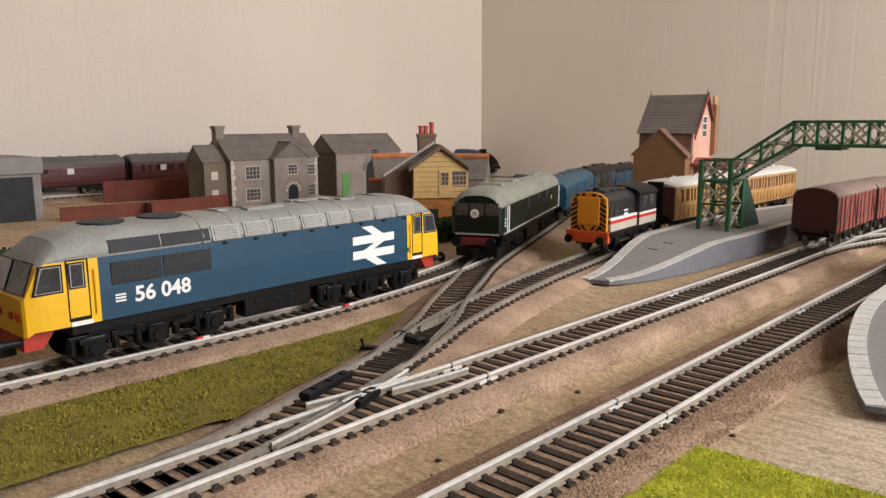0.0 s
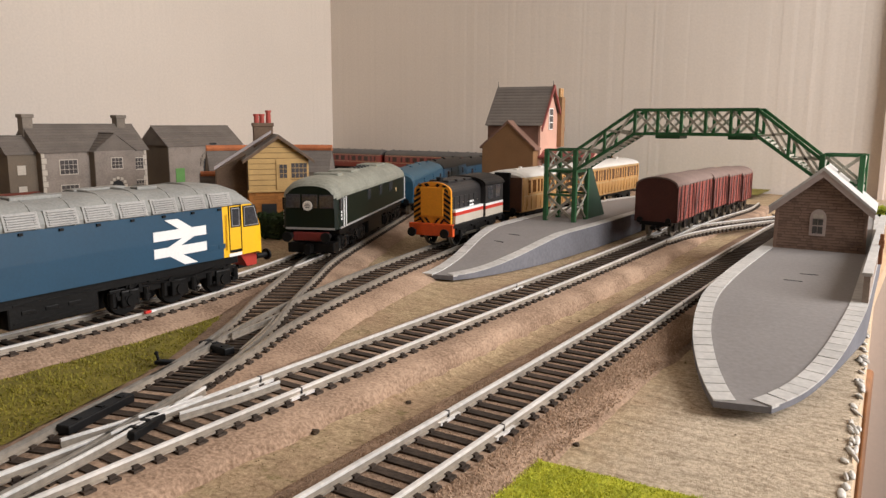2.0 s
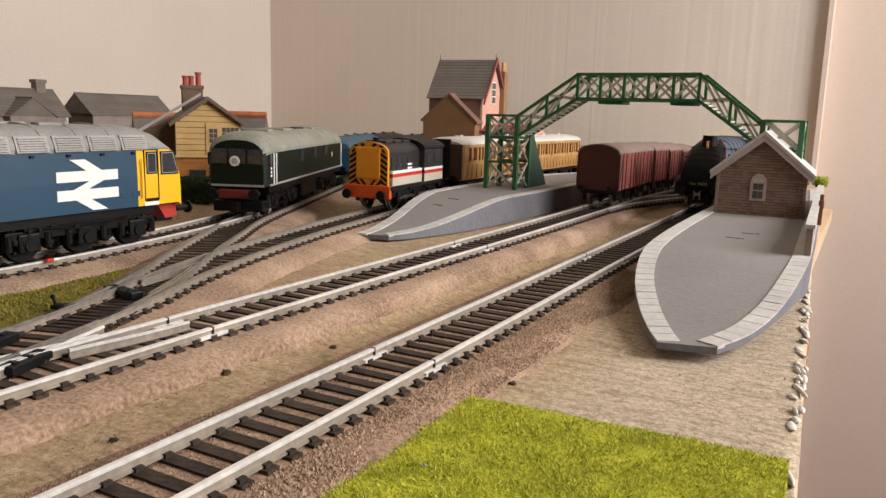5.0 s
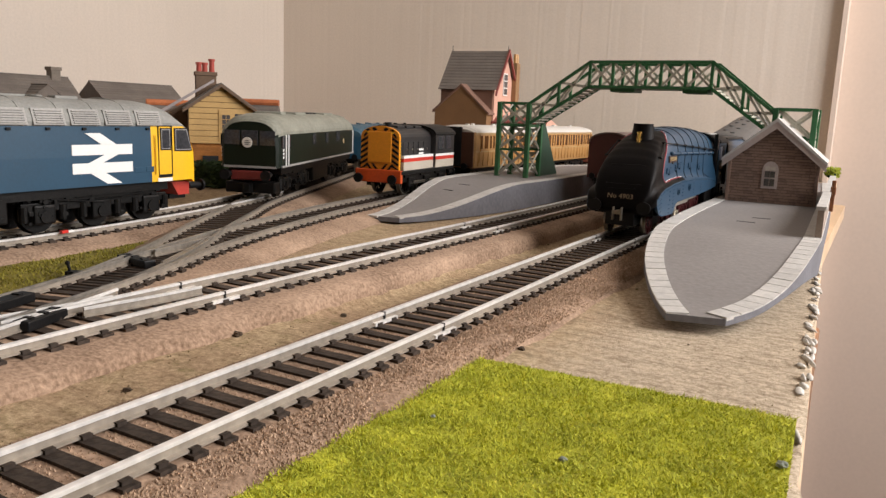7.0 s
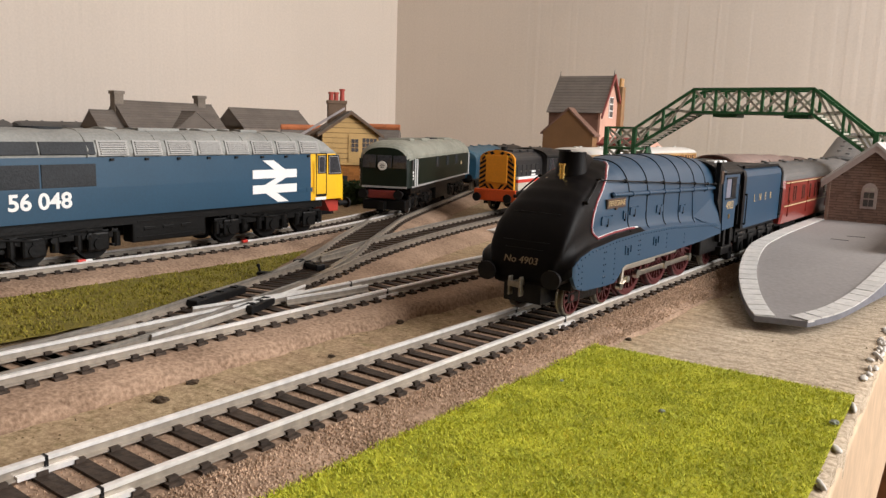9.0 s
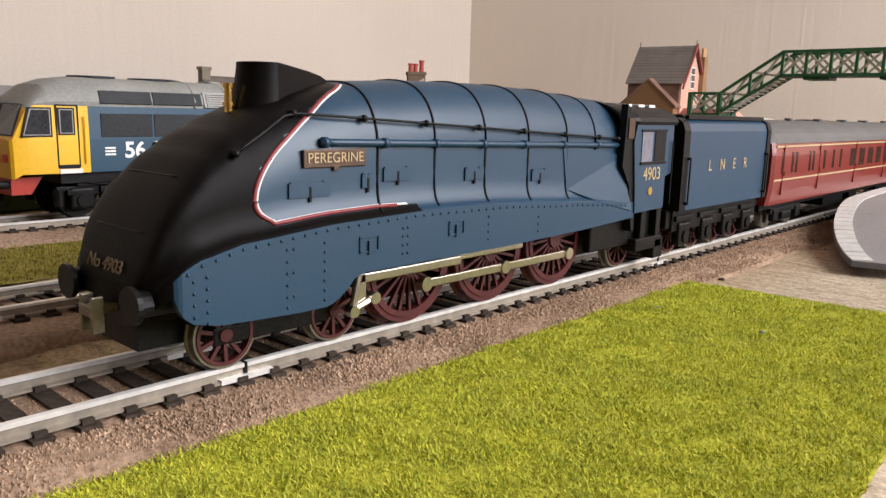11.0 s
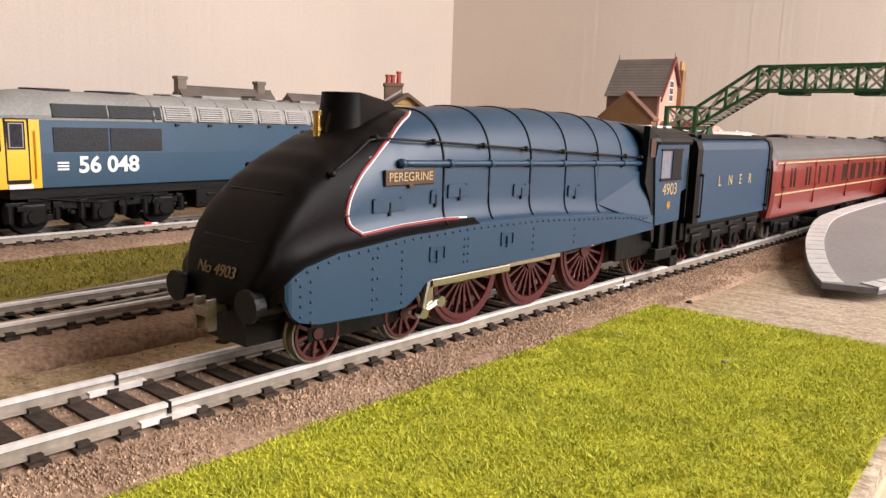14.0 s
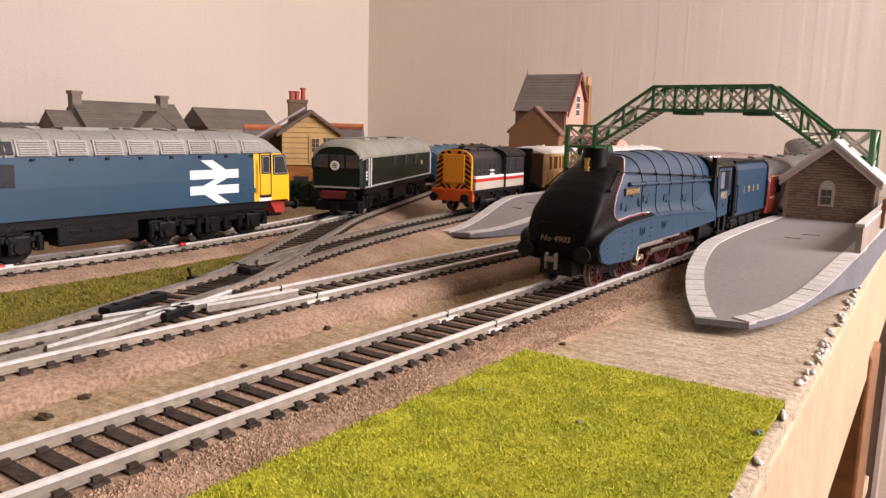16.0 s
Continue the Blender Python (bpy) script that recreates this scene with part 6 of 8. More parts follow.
def platform(name, label, left, right, ztop, thick, width=6.5):
    """left and right: edges from the tip to the far end; ztop(y): surface height."""
    t = thing(name, label, "platform")
    n = 90
    def even(pts):
        s = smooth_pts(pts)
        L = [0.0]
        for a, b in zip(s, s[1:]):
            L.append(L[-1] + (b - a).length)
        out = []
        j = 0
        for k in range(n + 1):
            w = L[-1] * (k / n) ** 1.35
            while j < len(L) - 2 and L[j + 1] < w:
                j += 1
            out.append(s[j].lerp(s[j + 1], (w - L[j]) / max(L[j + 1] - L[j], 1e-6)))
        return out
    a, b = even(left), even(right)
    bm = bmesh.new()
    rings = []
    for p, q in zip(a, b):
        zp, zq = ztop(p.y), ztop(q.y)
        rings.append([(p.x, p.y, zp), (q.x, q.y, zq), (q.x, q.y, zq - thick(q.y)), (p.x, p.y, zp - thick(p.y))])
    loft(bm, rings)
    bmesh.ops.recalc_face_normals(bm, faces=bm.faces)
    for f in bm.faces:
        f.material_index = 0 if f.normal.z > 0.5 else 1
    part("slab", bm, [M_PLATFORM, M_PLATSIDE], t, "grey card surface")
    for line, s in ((a, 1), (b, -1)):
        run, acc, start = [], 0.0, line[0]
        inner = []
        for i, p in enumerate(line):
            d = (line[min(i + 1, n)] - line[max(i - 1, 0)]).normalized()
            inner.append(p + Vector((d.y, -d.x, 0)) * s * width)
        dense = []
        for i in range(n):
            m = max(1, int((line[i + 1] - line[i]).length / 1.0))
            for k in range(m):
                dense.append((line[i].lerp(line[i + 1], k / m), inner[i].lerp(inner[i + 1], k / m)))
        k = 0
        while k < len(dense) - 1:
            j = k
            while j < len(dense) - 1 and (dense[j][0] - dense[k][0]).length < 6.0:
                j += 1
            if j <= k:
                break
            p0, i0 = dense[k]
            p1, i1 = dense[j]
            g = 0.03
            q = [p0.lerp(p1, g), p1.lerp(p0, g), i1.lerp(i0, g), i0.lerp(i1, g)]
            # stones of the two edges meet in a mitre at the tip
            bm = bmesh.new()
            lo = [bm.verts.new((v.x, v.y, ztop(v.y) - 0.6)) for v in q]
            hi = [bm.verts.new((v.x, v.y, ztop(v.y) + 0.42 + 0.05 * ((k * 7) % 3))) for v in q]
            bm.faces.new(hi)
            for i in range(4):
                bm.faces.new((lo[i], lo[(i + 1) % 4], hi[(i + 1) % 4], hi[i]))
            bmesh.ops.recalc_face_normals(bm, faces=bm.faces)
            part("edging_stone", bm, M_EDGING, t)
            k = j
    return t


def ramp1(y):
    return 2.6 + 13.2 * smooth(172, 285, y) + fall(y)


platform("island_platform", "grey island platform with pale edging stones and a ramped end",
         [(-136, 172), (-137, 185), (-141.5, 215), (-150, 255), (-156, 300), (-159, 400), (-159, 520), (-160, 640)],
         [(-118, 176), (-111, 190), (-104, 215), (-98.5, 250), (-96, 290), (-95, 340), (-96, 420), (-99, 520), (-106, 640)], ramp1, lambda y: 2.4 + 13.4 * smooth(172, 285, y))


def ramp2(y):
    return 4.2 + 10.6 * smooth(55, 165, y)


platform("side_platform", "grey side platform with pale edging stones and a pointed end",
         [(49.5, 56.5), (43, 70), (35, 90), (27, 116), (21, 150), (17.8, 195), (16.5, 245), (16, 330), (15, 520)],
         [(65, 60.5), (71.5, 76), (76.5, 98), (79.5, 125), (81, 160), (80, 200), (78, 260), (74, 380), (66, 520)], ramp2, lambda y: 2.0 + 13.2 * smooth(85, 190, y))
# dark strips on the card paint the shade of slots; nothing is cut
for x, y in ((48, 205), (52, 225), (-128, 245), (-126, 262)):
    bm = bmesh.new()
    box(bm, -4, 4, -0.5, 0.5, -0.3, 0.18, 0.1)
    z = ramp2(y) if x > 0 else ramp1(y)
    tagged(part("platform_slot", bm, M_GRILLE, at=at(x, y, z, rz=random.Random(y).uniform(-20, 20))), "dark strip for the shade of a slot in the platform card", "slot", "platform slots")

# low wall along the back of the side platform
lw = thing("platform_wall", "low grey-brown wall along the platform's edge", "wall")
bm = bmesh.new()
prism(bm, [(78.2, 172), (80.6, 172), (72.5, 420), (70.2, 420)], 2, -1, 26)
part("panel", bm, material("grey_brown_card", (0.36, 0.29, 0.24), 0.85, vary=0.15), lw)
bm = bmesh.new()
prism(bm, [(77.6, 171.4), (81.2, 171.4), (73.1, 420), (69.6, 420)], 2, 26, 27.5)
part("coping", bm, M_EDGING, lw)
post = thing("rusty_post", "small rusty post on the platform wall", "post", at(79.2, 255, 14))
bm = bmesh.new()
box(bm, -0.9, 0.9, -1.0, 1.0, 4, 19, 0.3)
part("stem", bm, material("rust", (0.30, 0.12, 0.05), 0.8, vary=0.3), post)
bm = bmesh.new()
box(bm, -1.2, 1.2, -1.4, 1.4, 12, 16, 0.3)
part("bracket", bm, material("rust", (0.3, 0.12, 0.05)), post)

# ---------- footbridge ----------
M_LATTICE = material("weathered_white_lattice", (0.48, 0.46, 0.38), 0.7, vary=0.2)


def bar(bm, p, q, w, t):
    """A flat bar from p to q in the x-z plane, w deep and t thick along y."""
    p, q = Vector(p), Vector(q)
    d = (q - p).normalized()
    n = Vector((-d.z, 0, d.x)) * w / 2
    vs = []
    for yy in (-t / 2, t / 2):
        for v in (p - n, p + n, q + n, q - n):
            vs.append(bm.verts.new(v + Vector((0, yy, 0))))
    a, b = vs[:4], vs[4:]
    fs = [bm.faces.new(a), bm.faces.new(b)] + [bm.faces.new((a[i], a[(i + 1) % 4], b[(i + 1) % 4], b[i])) for i in range(4)]
    bmesh.ops.recalc_face_normals(bm, faces=fs)


def footbridge():
    b = thing("footbridge", "green lattice footbridge with pale cross-bracing", "bridge")
    zb, zt = 78.6, 94.2
    x0, x1 = -73.5, 3.2
    def one(name, mat, p, q, w=1.6, t=1.6):
        bm = bmesh.new()
        bar(bm, p, q, w, t)
        return part(name, bm, mat, b)
    TL, TR = -115.0, 41.0
    for y in (331, 353):
        for z in (zb, zt):
            one("chord", M_GREEN, (x0 - 0.6, y, z), (x1 + 0.6, y, z), 1.9, 2.0)
        n = 5
        for k in range(n + 1):
            x = x0 + (x1 - x0) * k / n
            one("upright", M_GREEN, (x, y, zb), (x, y, zt), 1.8, 1.9)
            if k < n:
                xa, xb = x + 0.6, x0 + (x1 - x0) * (k + 1) / n - 0.6
                one("brace", M_LATTICE, (xa, y - 0.3, zb + 0.8), (xb, y - 0.3, zt - 0.8), 1.5, 0.9)
                one("brace", M_LATTICE, (xa, y + 0.3, zt - 0.8), (xb, y + 0.3, zb + 0.8), 1.5, 0.9)
        for (xa, za, zb0), (xb, zc, zd) in (((TL, 66.4, 52.6), (x0, zt, zb)), ((TR, 64.6, 52.0), (x1, zt, zb))):
            one("chord", M_GREEN, (xa, y, za), (xb, y, zc), 1.9, 2.0)
            one("chord", M_GREEN, (xa, y, zb0), (xb, y, zd), 1.9, 2.0)
            for k in (0.0, 0.5):
                p = lambda f, top: (xa + (xb - xa) * f, y, (za + (zc - za) * f) if top else (zb0 + (zd - zb0) * f))
                one("upright", M_GREEN, p(k, 1), p(k, 0), 1.7, 1.9)
                one("brace", M_LATTICE, p(k + 0.02, 0), p(k + 0.48, 1), 1.5, 0.9)
                one("brace", M_LATTICE, p(k + 0.02, 1), p(k + 0.48, 0), 1.5, 0.9)
                if k == 0:
                    one("brace", M_LATTICE, p(0.02, 0), p(0.5, 0), 1.5, 0.9)
            m = (xa + xb) / 2
    bm = bmesh.new()
    box(bm, x0, x1, 331, 353, zb - 0.8, zb + 0.6)
    part("deck", bm, M_GREEN, b)
    for xa, za, xb, zc in ((TL, 53.2, x0, zb), (TR, 52.6, x1, zb)):
        n = 14
        for k in range(n):
            f = (k + 0.5) / n
            bm = bmesh.new()
            x, z = xa + (xb - xa) * f, za + (zc - za) * f
            box(bm, x - 1.7, x + 1.7, 332, 352, z - 0.6, z + 0.6)
            part("step", bm, M_LATTICE, b)
    for xs in ((-60, -44), (-14, 1)):
        bm = bmesh.new()
        box(bm, xs[0], xs[1], 333, 351, zb - 3.0, zb - 0.8, 0.3)
        part("smoke_deflector", bm, M_GREEN, b)
    # towers of four posts with braced panels
    for xa, xb, zt2, zfoot in ((-137, -115, 66.6, 15.7), (41, 62, 67.6, 14.6)):
        for x in (xa, xb):
            for y in (331, 353):
                bm = bmesh.new()
                box(bm, x - 1.5, x + 1.5, y - 1.5, y + 1.5, zfoot, zt2 + 0.6, 0.2)
                part("post", bm, M_GREEN, b)
        h = [zfoot + 1.0, zfoot + 19, zfoot + 36, zt2]
        for y in (331, 353):
            for k in range(3):
                one("rail", M_GREEN, (xa, y, h[k + 1]), (xb, y, h[k + 1]), 1.6, 1.6)
                one("brace", M_LATTICE, (xa + 1, y - 0.4, h[k] + 0.6), (xb - 1, y - 0.4, h[k + 1] - 0.6), 1.7, 0.9)
                one("brace", M_LATTICE, (xa + 1, y + 0.4, h[k + 1] - 0.6), (xb - 1, y + 0.4, h[k] + 0.6), 1.7, 0.9)
        for x in (xa, xb):
            for k in range(3):
                bm = bmesh.new()
                tube(bm, [(x, 332, h[k] + 0.6), (x, 352, h[k + 1] - 0.6)], 0.75, 4)
                part("brace", bm, M_LATTICE, b)
                bm = bmesh.new()
                tube(bm, [(x, 332, h[k + 1] - 0.6), (x, 352, h[k] + 0.6)], 0.75, 4)
                part("brace", bm, M_LATTICE, b)
        bm = bmesh.new()
        box(bm, xa, xb, 331, 353, 50.5, 52.5)
        part("landing", bm, M_GREEN, b)
        # solid stair side falling away behind the tower
        s = bmesh.new()
        prism(s, [(352, 64), (352, 16), (388, 16.2)], 0, xb - 0.8, xb + 0.8)
        part("stair_side", s, material("dark_stair_green", (0.03, 0.07, 0.045), 0.6), b)
        for k in range(8):
            bm = bmesh.new()
            box(bm, xa + 1, xb - 1, 353 + k * 4.4, 357.4 + k * 4.4, 48 - k * 4.4, 49.5 - k * 4.4)
            part("step", bm, M_LATTICE, b)
    return b


footbridge()

# ---------- buildings ----------
def pane_grid(parent, cx, cz, w, h, y, nx, nz, frame=None, glassm=None):
    """A framed window on a wall facing -y."""
    bm = bmesh.new()
    box(bm, cx - w / 2 - 0.6, cx + w / 2 + 0.6, y - 0.45, y + 0.6, cz - h / 2 - 0.8, cz + h / 2 + 0.6)
    win = part("window", bm, frame or M_FRAME, parent)
    for i in range(nx):
        for j in range(nz):
            bm = bmesh.new()
            pw, ph = w / nx, h / nz
            x0, z0 = cx - w / 2 + i * pw, cz - h / 2 + j * ph
            box(bm, x0 + 0.2, x0 + pw - 0.2, y - 0.6, y - 0.4, z0 + 0.2, z0 + ph - 0.2)
            part("pane", bm, glassm or M_PANE, win)
    return win


M_FRAME = material("pale_window_frame", (0.55, 0.50, 0.43), 0.7, vary=0.1)
M_PANE = material("grey_window_pane", (0.10, 0.09, 0.09), 0.2, vary=0.3, bump=0)
M_FARM = material("brown_grey_render", (0.175, 0.14, 0.105), 0.9, vary=0.12, stain=40)
M_FARMSTONE = material("pale_dressed_stone", (0.27, 0.23, 0.20), 0.9, vary=0.2, spread=0.15)
M_REDTILE = material("orange_ridge_tile", (0.50, 0.16, 0.06), 0.85, vary=0.2)


def gable_block(parent, w, d, eave, ridge, wall, roof, over=2.0, x0=0.0, y0=0.0, axis="x", name="wall", thick=1.4, tiles=True):
    """A block with a pitched roof, its front face at y0 and its left end at x0; the ridge runs along the axis."""
    bm = bmesh.new()
    if axis == "x":
        prism(bm, [(y0, 0), (y0 + d, 0), (y0 + d, eave), (y0 + d / 2, ridge), (y0, eave)], 0, x0, x0 + w)
    else:
        prism(bm, [(x0, 0), (x0 + w, 0), (x0 + w, eave), (x0 + w / 2, ridge), (x0, eave)], 1, y0, y0 + d)
    wl = part(name, bm, wall, parent)
    half, length = (d / 2, w) if axis == "x" else (w / 2, d)
    slope = math.hypot(half, ridge - eave)
    rows = max(4, int(slope / 3.4))
    bm = bmesh.new()
    half_in = half - 0.4
    if axis == "x":
        prism(bm, [(y0 + half - half_in, eave), (y0 + half, ridge + 0.3), (y0 + half + half_in, eave)], 0, x0 - over + 0.3, x0 + w + over - 0.3)
    else:
        prism(bm, [(x0 + half - half_in, eave), (x0 + half, ridge + 0.3), (x0 + half + half_in, eave)], 1, y0 - over + 0.3, y0 + d + over - 0.3)
    roofp = part("roof", bm, roof, parent)
    for s in (-1, 1):
        for k in range(rows):
            f0, f1 = k / rows, (k + 1) / rows
            c0, c1 = half * (1.09 - f0 * 1.09), half * (1.09 - f1 * 1.09)
            z0, z1 = eave + (ridge - eave) * (1 - c0 / half), eave + (ridge - eave) * (1 - c1 / half)
            up = thick * 0.45
            q = [(c0, z0 + up), (c0, z0 + up + 0.55), (c1, z1 + up + 0.2), (c1, z1 + up - 0.3)]
            rf = bmesh.new()
            if axis == "x":
                prism(rf, [(y0 + half + s * c, z) for c, z in q], 0, x0 - over, x0 + w + over)
            else:
                prism(rf, [(x0 + half + s * c, z) for c, z in q], 1, y0 - over, y0 + d + over)
            part("slate_course", rf, roof, roofp)
    bm = bmesh.new()
    if axis == "x":
        tube(bm, [(x0 - over, y0 + half, ridge + 1.0), (x0 + w + over, y0 + half, ridge + 1.0)], 0.9, 6)
    else:
        tube(bm, [(x0 + half, y0 - over, ridge + 1.0), (x0 + half, y0 + d + over, ridge + 1.0)], 0.9, 6)
    part("ridge", bm, roof, roofp)
    return wl


def courses(parent, x0, x1, z0, z1, y, bw, bh, mat, seed, skip=None, jitter=0.25):
    """Stones laid in courses on a wall that faces -y."""
    rnd = random.Random(seed)
    z = z0
    row = 0
    shared = {}
    while z < z1 - 0.3:
        x = x0 - (bw / 2 if row % 2 else 0)
        while x < x1 - 0.3:
            w = bw * rnd.choice((0.7, 0.85, 1.0, 1.2))
            a, b = max(x, x0), min(x + w, x1)
            x += w
            if b - a < 0.8 or (skip and skip((a + b) / 2, z + bh / 2)):
                continue
            key = (round((b - a) * 2) / 2, rnd.randrange(2))
            if key not in shared:
                bm = bmesh.new()
                box(bm, 0.12, key[0] - 0.12, -0.35 - 0.12 * key[1], 0.2, 0.12, bh - 0.12, 0.0)
                bmesh.ops.scale(bm, vec=(MM, MM, MM), verts=bm.verts)
                me = bpy.data.meshes.new("stone")
                bm.to_mesh(me)
                bm.free()
                me.materials.append(mat)
                shared[key] = me
            ob = new("stone", shared[key])
            ob.parent = parent
            ob.matrix_basis = at(a, y, z)
        z += bh
        row += 1


def farmhouse():
    f = thing("farmhouse", "grey stone two-storey farmhouse with two chimneys", "house", at(-668, 259.6, -1, rz=92) @ Matrix.Diagonal((1.22, 1, 1.05, 1)))
    # front faces the yard; local x runs along the front
    gable_block(f, 104, 52, 52, 77, M_FARM, M_SLATE)
    gable_block(f, 30, 34, 50, 66, M_FARM, M_SLATE, x0=-24, y0=8, name="wing_wall")
    gable_block(f, 42, 30, 51, 68, M_FARM, M_SLATE, x0=44, y0=-9, axis="y", name="porch_wall", over=1.4)
    front = part("front_wall", (lambda b: (box(b, 0.2, 44, -0.6, 0.5, 0, 51.5), b)[1])(bmesh.new()), M_FARMSTONE, f)
    porch = part("porch_front", (lambda b: (prism(b, [(44.2, 0), (85.8, 0), (85.8, 50.5), (65, 67), (44.2, 50.5)], 1, -9.7, -8.8), b)[1])(bmesh.new()), M_FARMSTONE, f)
    part("side_front", (lambda b: (box(b, 86, 103.8, -0.6, 0.5, 0, 51.5), b)[1])(bmesh.new()), M_FARMSTONE, f)
    for cx, cz, w, h, y in ((24, 36, 16, 14, -0.6), (24, 11.5, 16, 13, -0.6), (66, 38, 11, 11, -9.7), (95, 36, 9, 12, -0.6), (95, 11.5, 9, 13, -0.6)):
        pane_grid(f, cx, cz, w, h, y, 4 if w > 12 else 3, 3)
    bm = bmesh.new()
    prism(bm, [(60, 0), (72, 0), (72, 14), (70, 18.5), (66, 20.5), (62, 18.5), (60, 14)], 1, -10.2, -9.5)
    part("door", bm, M_GRILLE, f, "dark arched doorway")
    bm = bmesh.new()
    for a in range(7):
        t = math.pi * a / 6
        box(bm, 66 - 8 * math.cos(t) - 1.4, 66 - 8 * math.cos(t) + 1.4, -10.3, -9.6, 14 + 8.5 * math.sin(t) - 1.4, 14 + 8.5 * math.sin(t) + 1.4)
    part("door_arch", bm, M_FRAME, f)
    for x in (0.5, 102):
        for k in range(9):
            w = 4.0 if k % 2 else 2.4
            bm = bmesh.new()
            box(bm, x - (0.5 if x < 50 else w - 1.5), x + (w if x < 50 else 1.5), -1.0, 0.2, k * 5.7 + 0.3, k * 5.7 + 5.4, 0.15)
            part("quoin", bm, M_FRAME, f)
    for x in (2, 92):
        bm = bmesh.new()
        box(bm, x - 4.5, x + 4.5, 22, 31, 66, 87.5, 0.3)
        box(bm, x - 5.5, x + 5.5, 21, 32, 84.5, 88, 0.4)
        part("chimney", bm, M_STONE, f)
    bm = bmesh.new()
    box(bm, -0.6, 0.3, 14, 19, 42, 53)
    part("gable_slit", bm, M_GRILLE, f)
    for z in (10, 30):
        bm = bmesh.new()
        box(bm, -17, -10, 7.2, 8.2, z, z + 9)
        part("window", bm, M_FRAME, f)
    return f


farmhouse()


def barn():
    b = thing("stone_barn", "grey stone barn with an archway and a green door", "barn", at(-672, 416, -3, rz=92) @ Matrix.Diagonal((1, 1, 1.05, 1)))
    gable_block(b, 118, 52, 56, 77, M_FARM, M_SLATE)
    bm = bmesh.new()
    box(bm, 0.3, 117.7, -0.8, 0.4, 0, 55.4)
    wall = part("front_wall", bm, M_FARMSTONE, b)
    bm = bmesh.new()
    box(bm, 9, 22, -1.6, -0.6, 0, 30)
    part("door", bm, material("leaf_green_paint", (0.12, 0.30, 0.08), 0.6), b, "leaf-green plank door")
    # no hollow behind the arch: a thin dark panel gives its inner shade
    bm = bmesh.new()
    prism(bm, [(52, 0), (84, 0), (84, 36), (80, 43), (68, 47), (56, 43), (52, 36)], 1, -1.4, -0.7)
    part("archway", bm, M_GRILLE, b, "archway filled with a flat dark panel for its shade")
    for a in range(11):
        t = math.pi * a / 10
        bm = bmesh.new()
        m = Matrix.Translation((68 - 18.5 * math.cos(t), 0, 34 + 14.5 * math.sin(t))) @ Matrix.Rotation(math.pi / 2 - t, 4, "Y")
        box(bm, -2.6, 2.6, -2.0, -0.6, -2.2, 2.2, 0.2, m=m)
        part("arch_stone", bm, M_STONE, b)
    bm = bmesh.new()
    box(bm, 64, 74, -1.4, -0.6, 50, 58)
    part("loft_door", bm, M_GRILLE, b)
    return b


barn()

# small tiled outhouses behind the signal box
oh = thing("outhouse", "low brick outhouse with orange ridge tiles", "shed", at(-520, 352, -2, rz=60))
gable_block(oh, 60, 30, 34, 58, M_STONE, M_SLATE)
bm = bmesh.new()
tube(bm, [(-2, 15, 59.5), (62, 15, 59.5)], 3.2, 8)
part("ridge_tiles", bm, M_REDTILE, oh)
oh2 = thing("outhouse", "low brick outhouse with orange ridge tiles", "shed", at(-408, 342, -2, rz=30))
gable_block(oh2, 40, 28, 42, 62, M_STONE, M_SLATE)
bm = bmesh.new()
tube(bm, [(-2, 14, 63), (42, 14, 63)], 3.0, 8)
part("ridge_tiles", bm, M_REDTILE, oh2)
oh3 = thing("outhouse", "low lean-to with an orange tiled ridge", "shed", at(-462, 292, -2, rz=52))
gable_block(oh3, 40, 22, 20, 38, M_STONE, M_SLATE)
bm = bmesh.new()
tube(bm, [(-1, 11, 39), (41, 11, 39)], 2.6, 8)
part("ridge_tiles", bm, M_REDTILE, oh3)
pane_grid(oh3, 20, 9, 9, 8, 0, 2, 2)


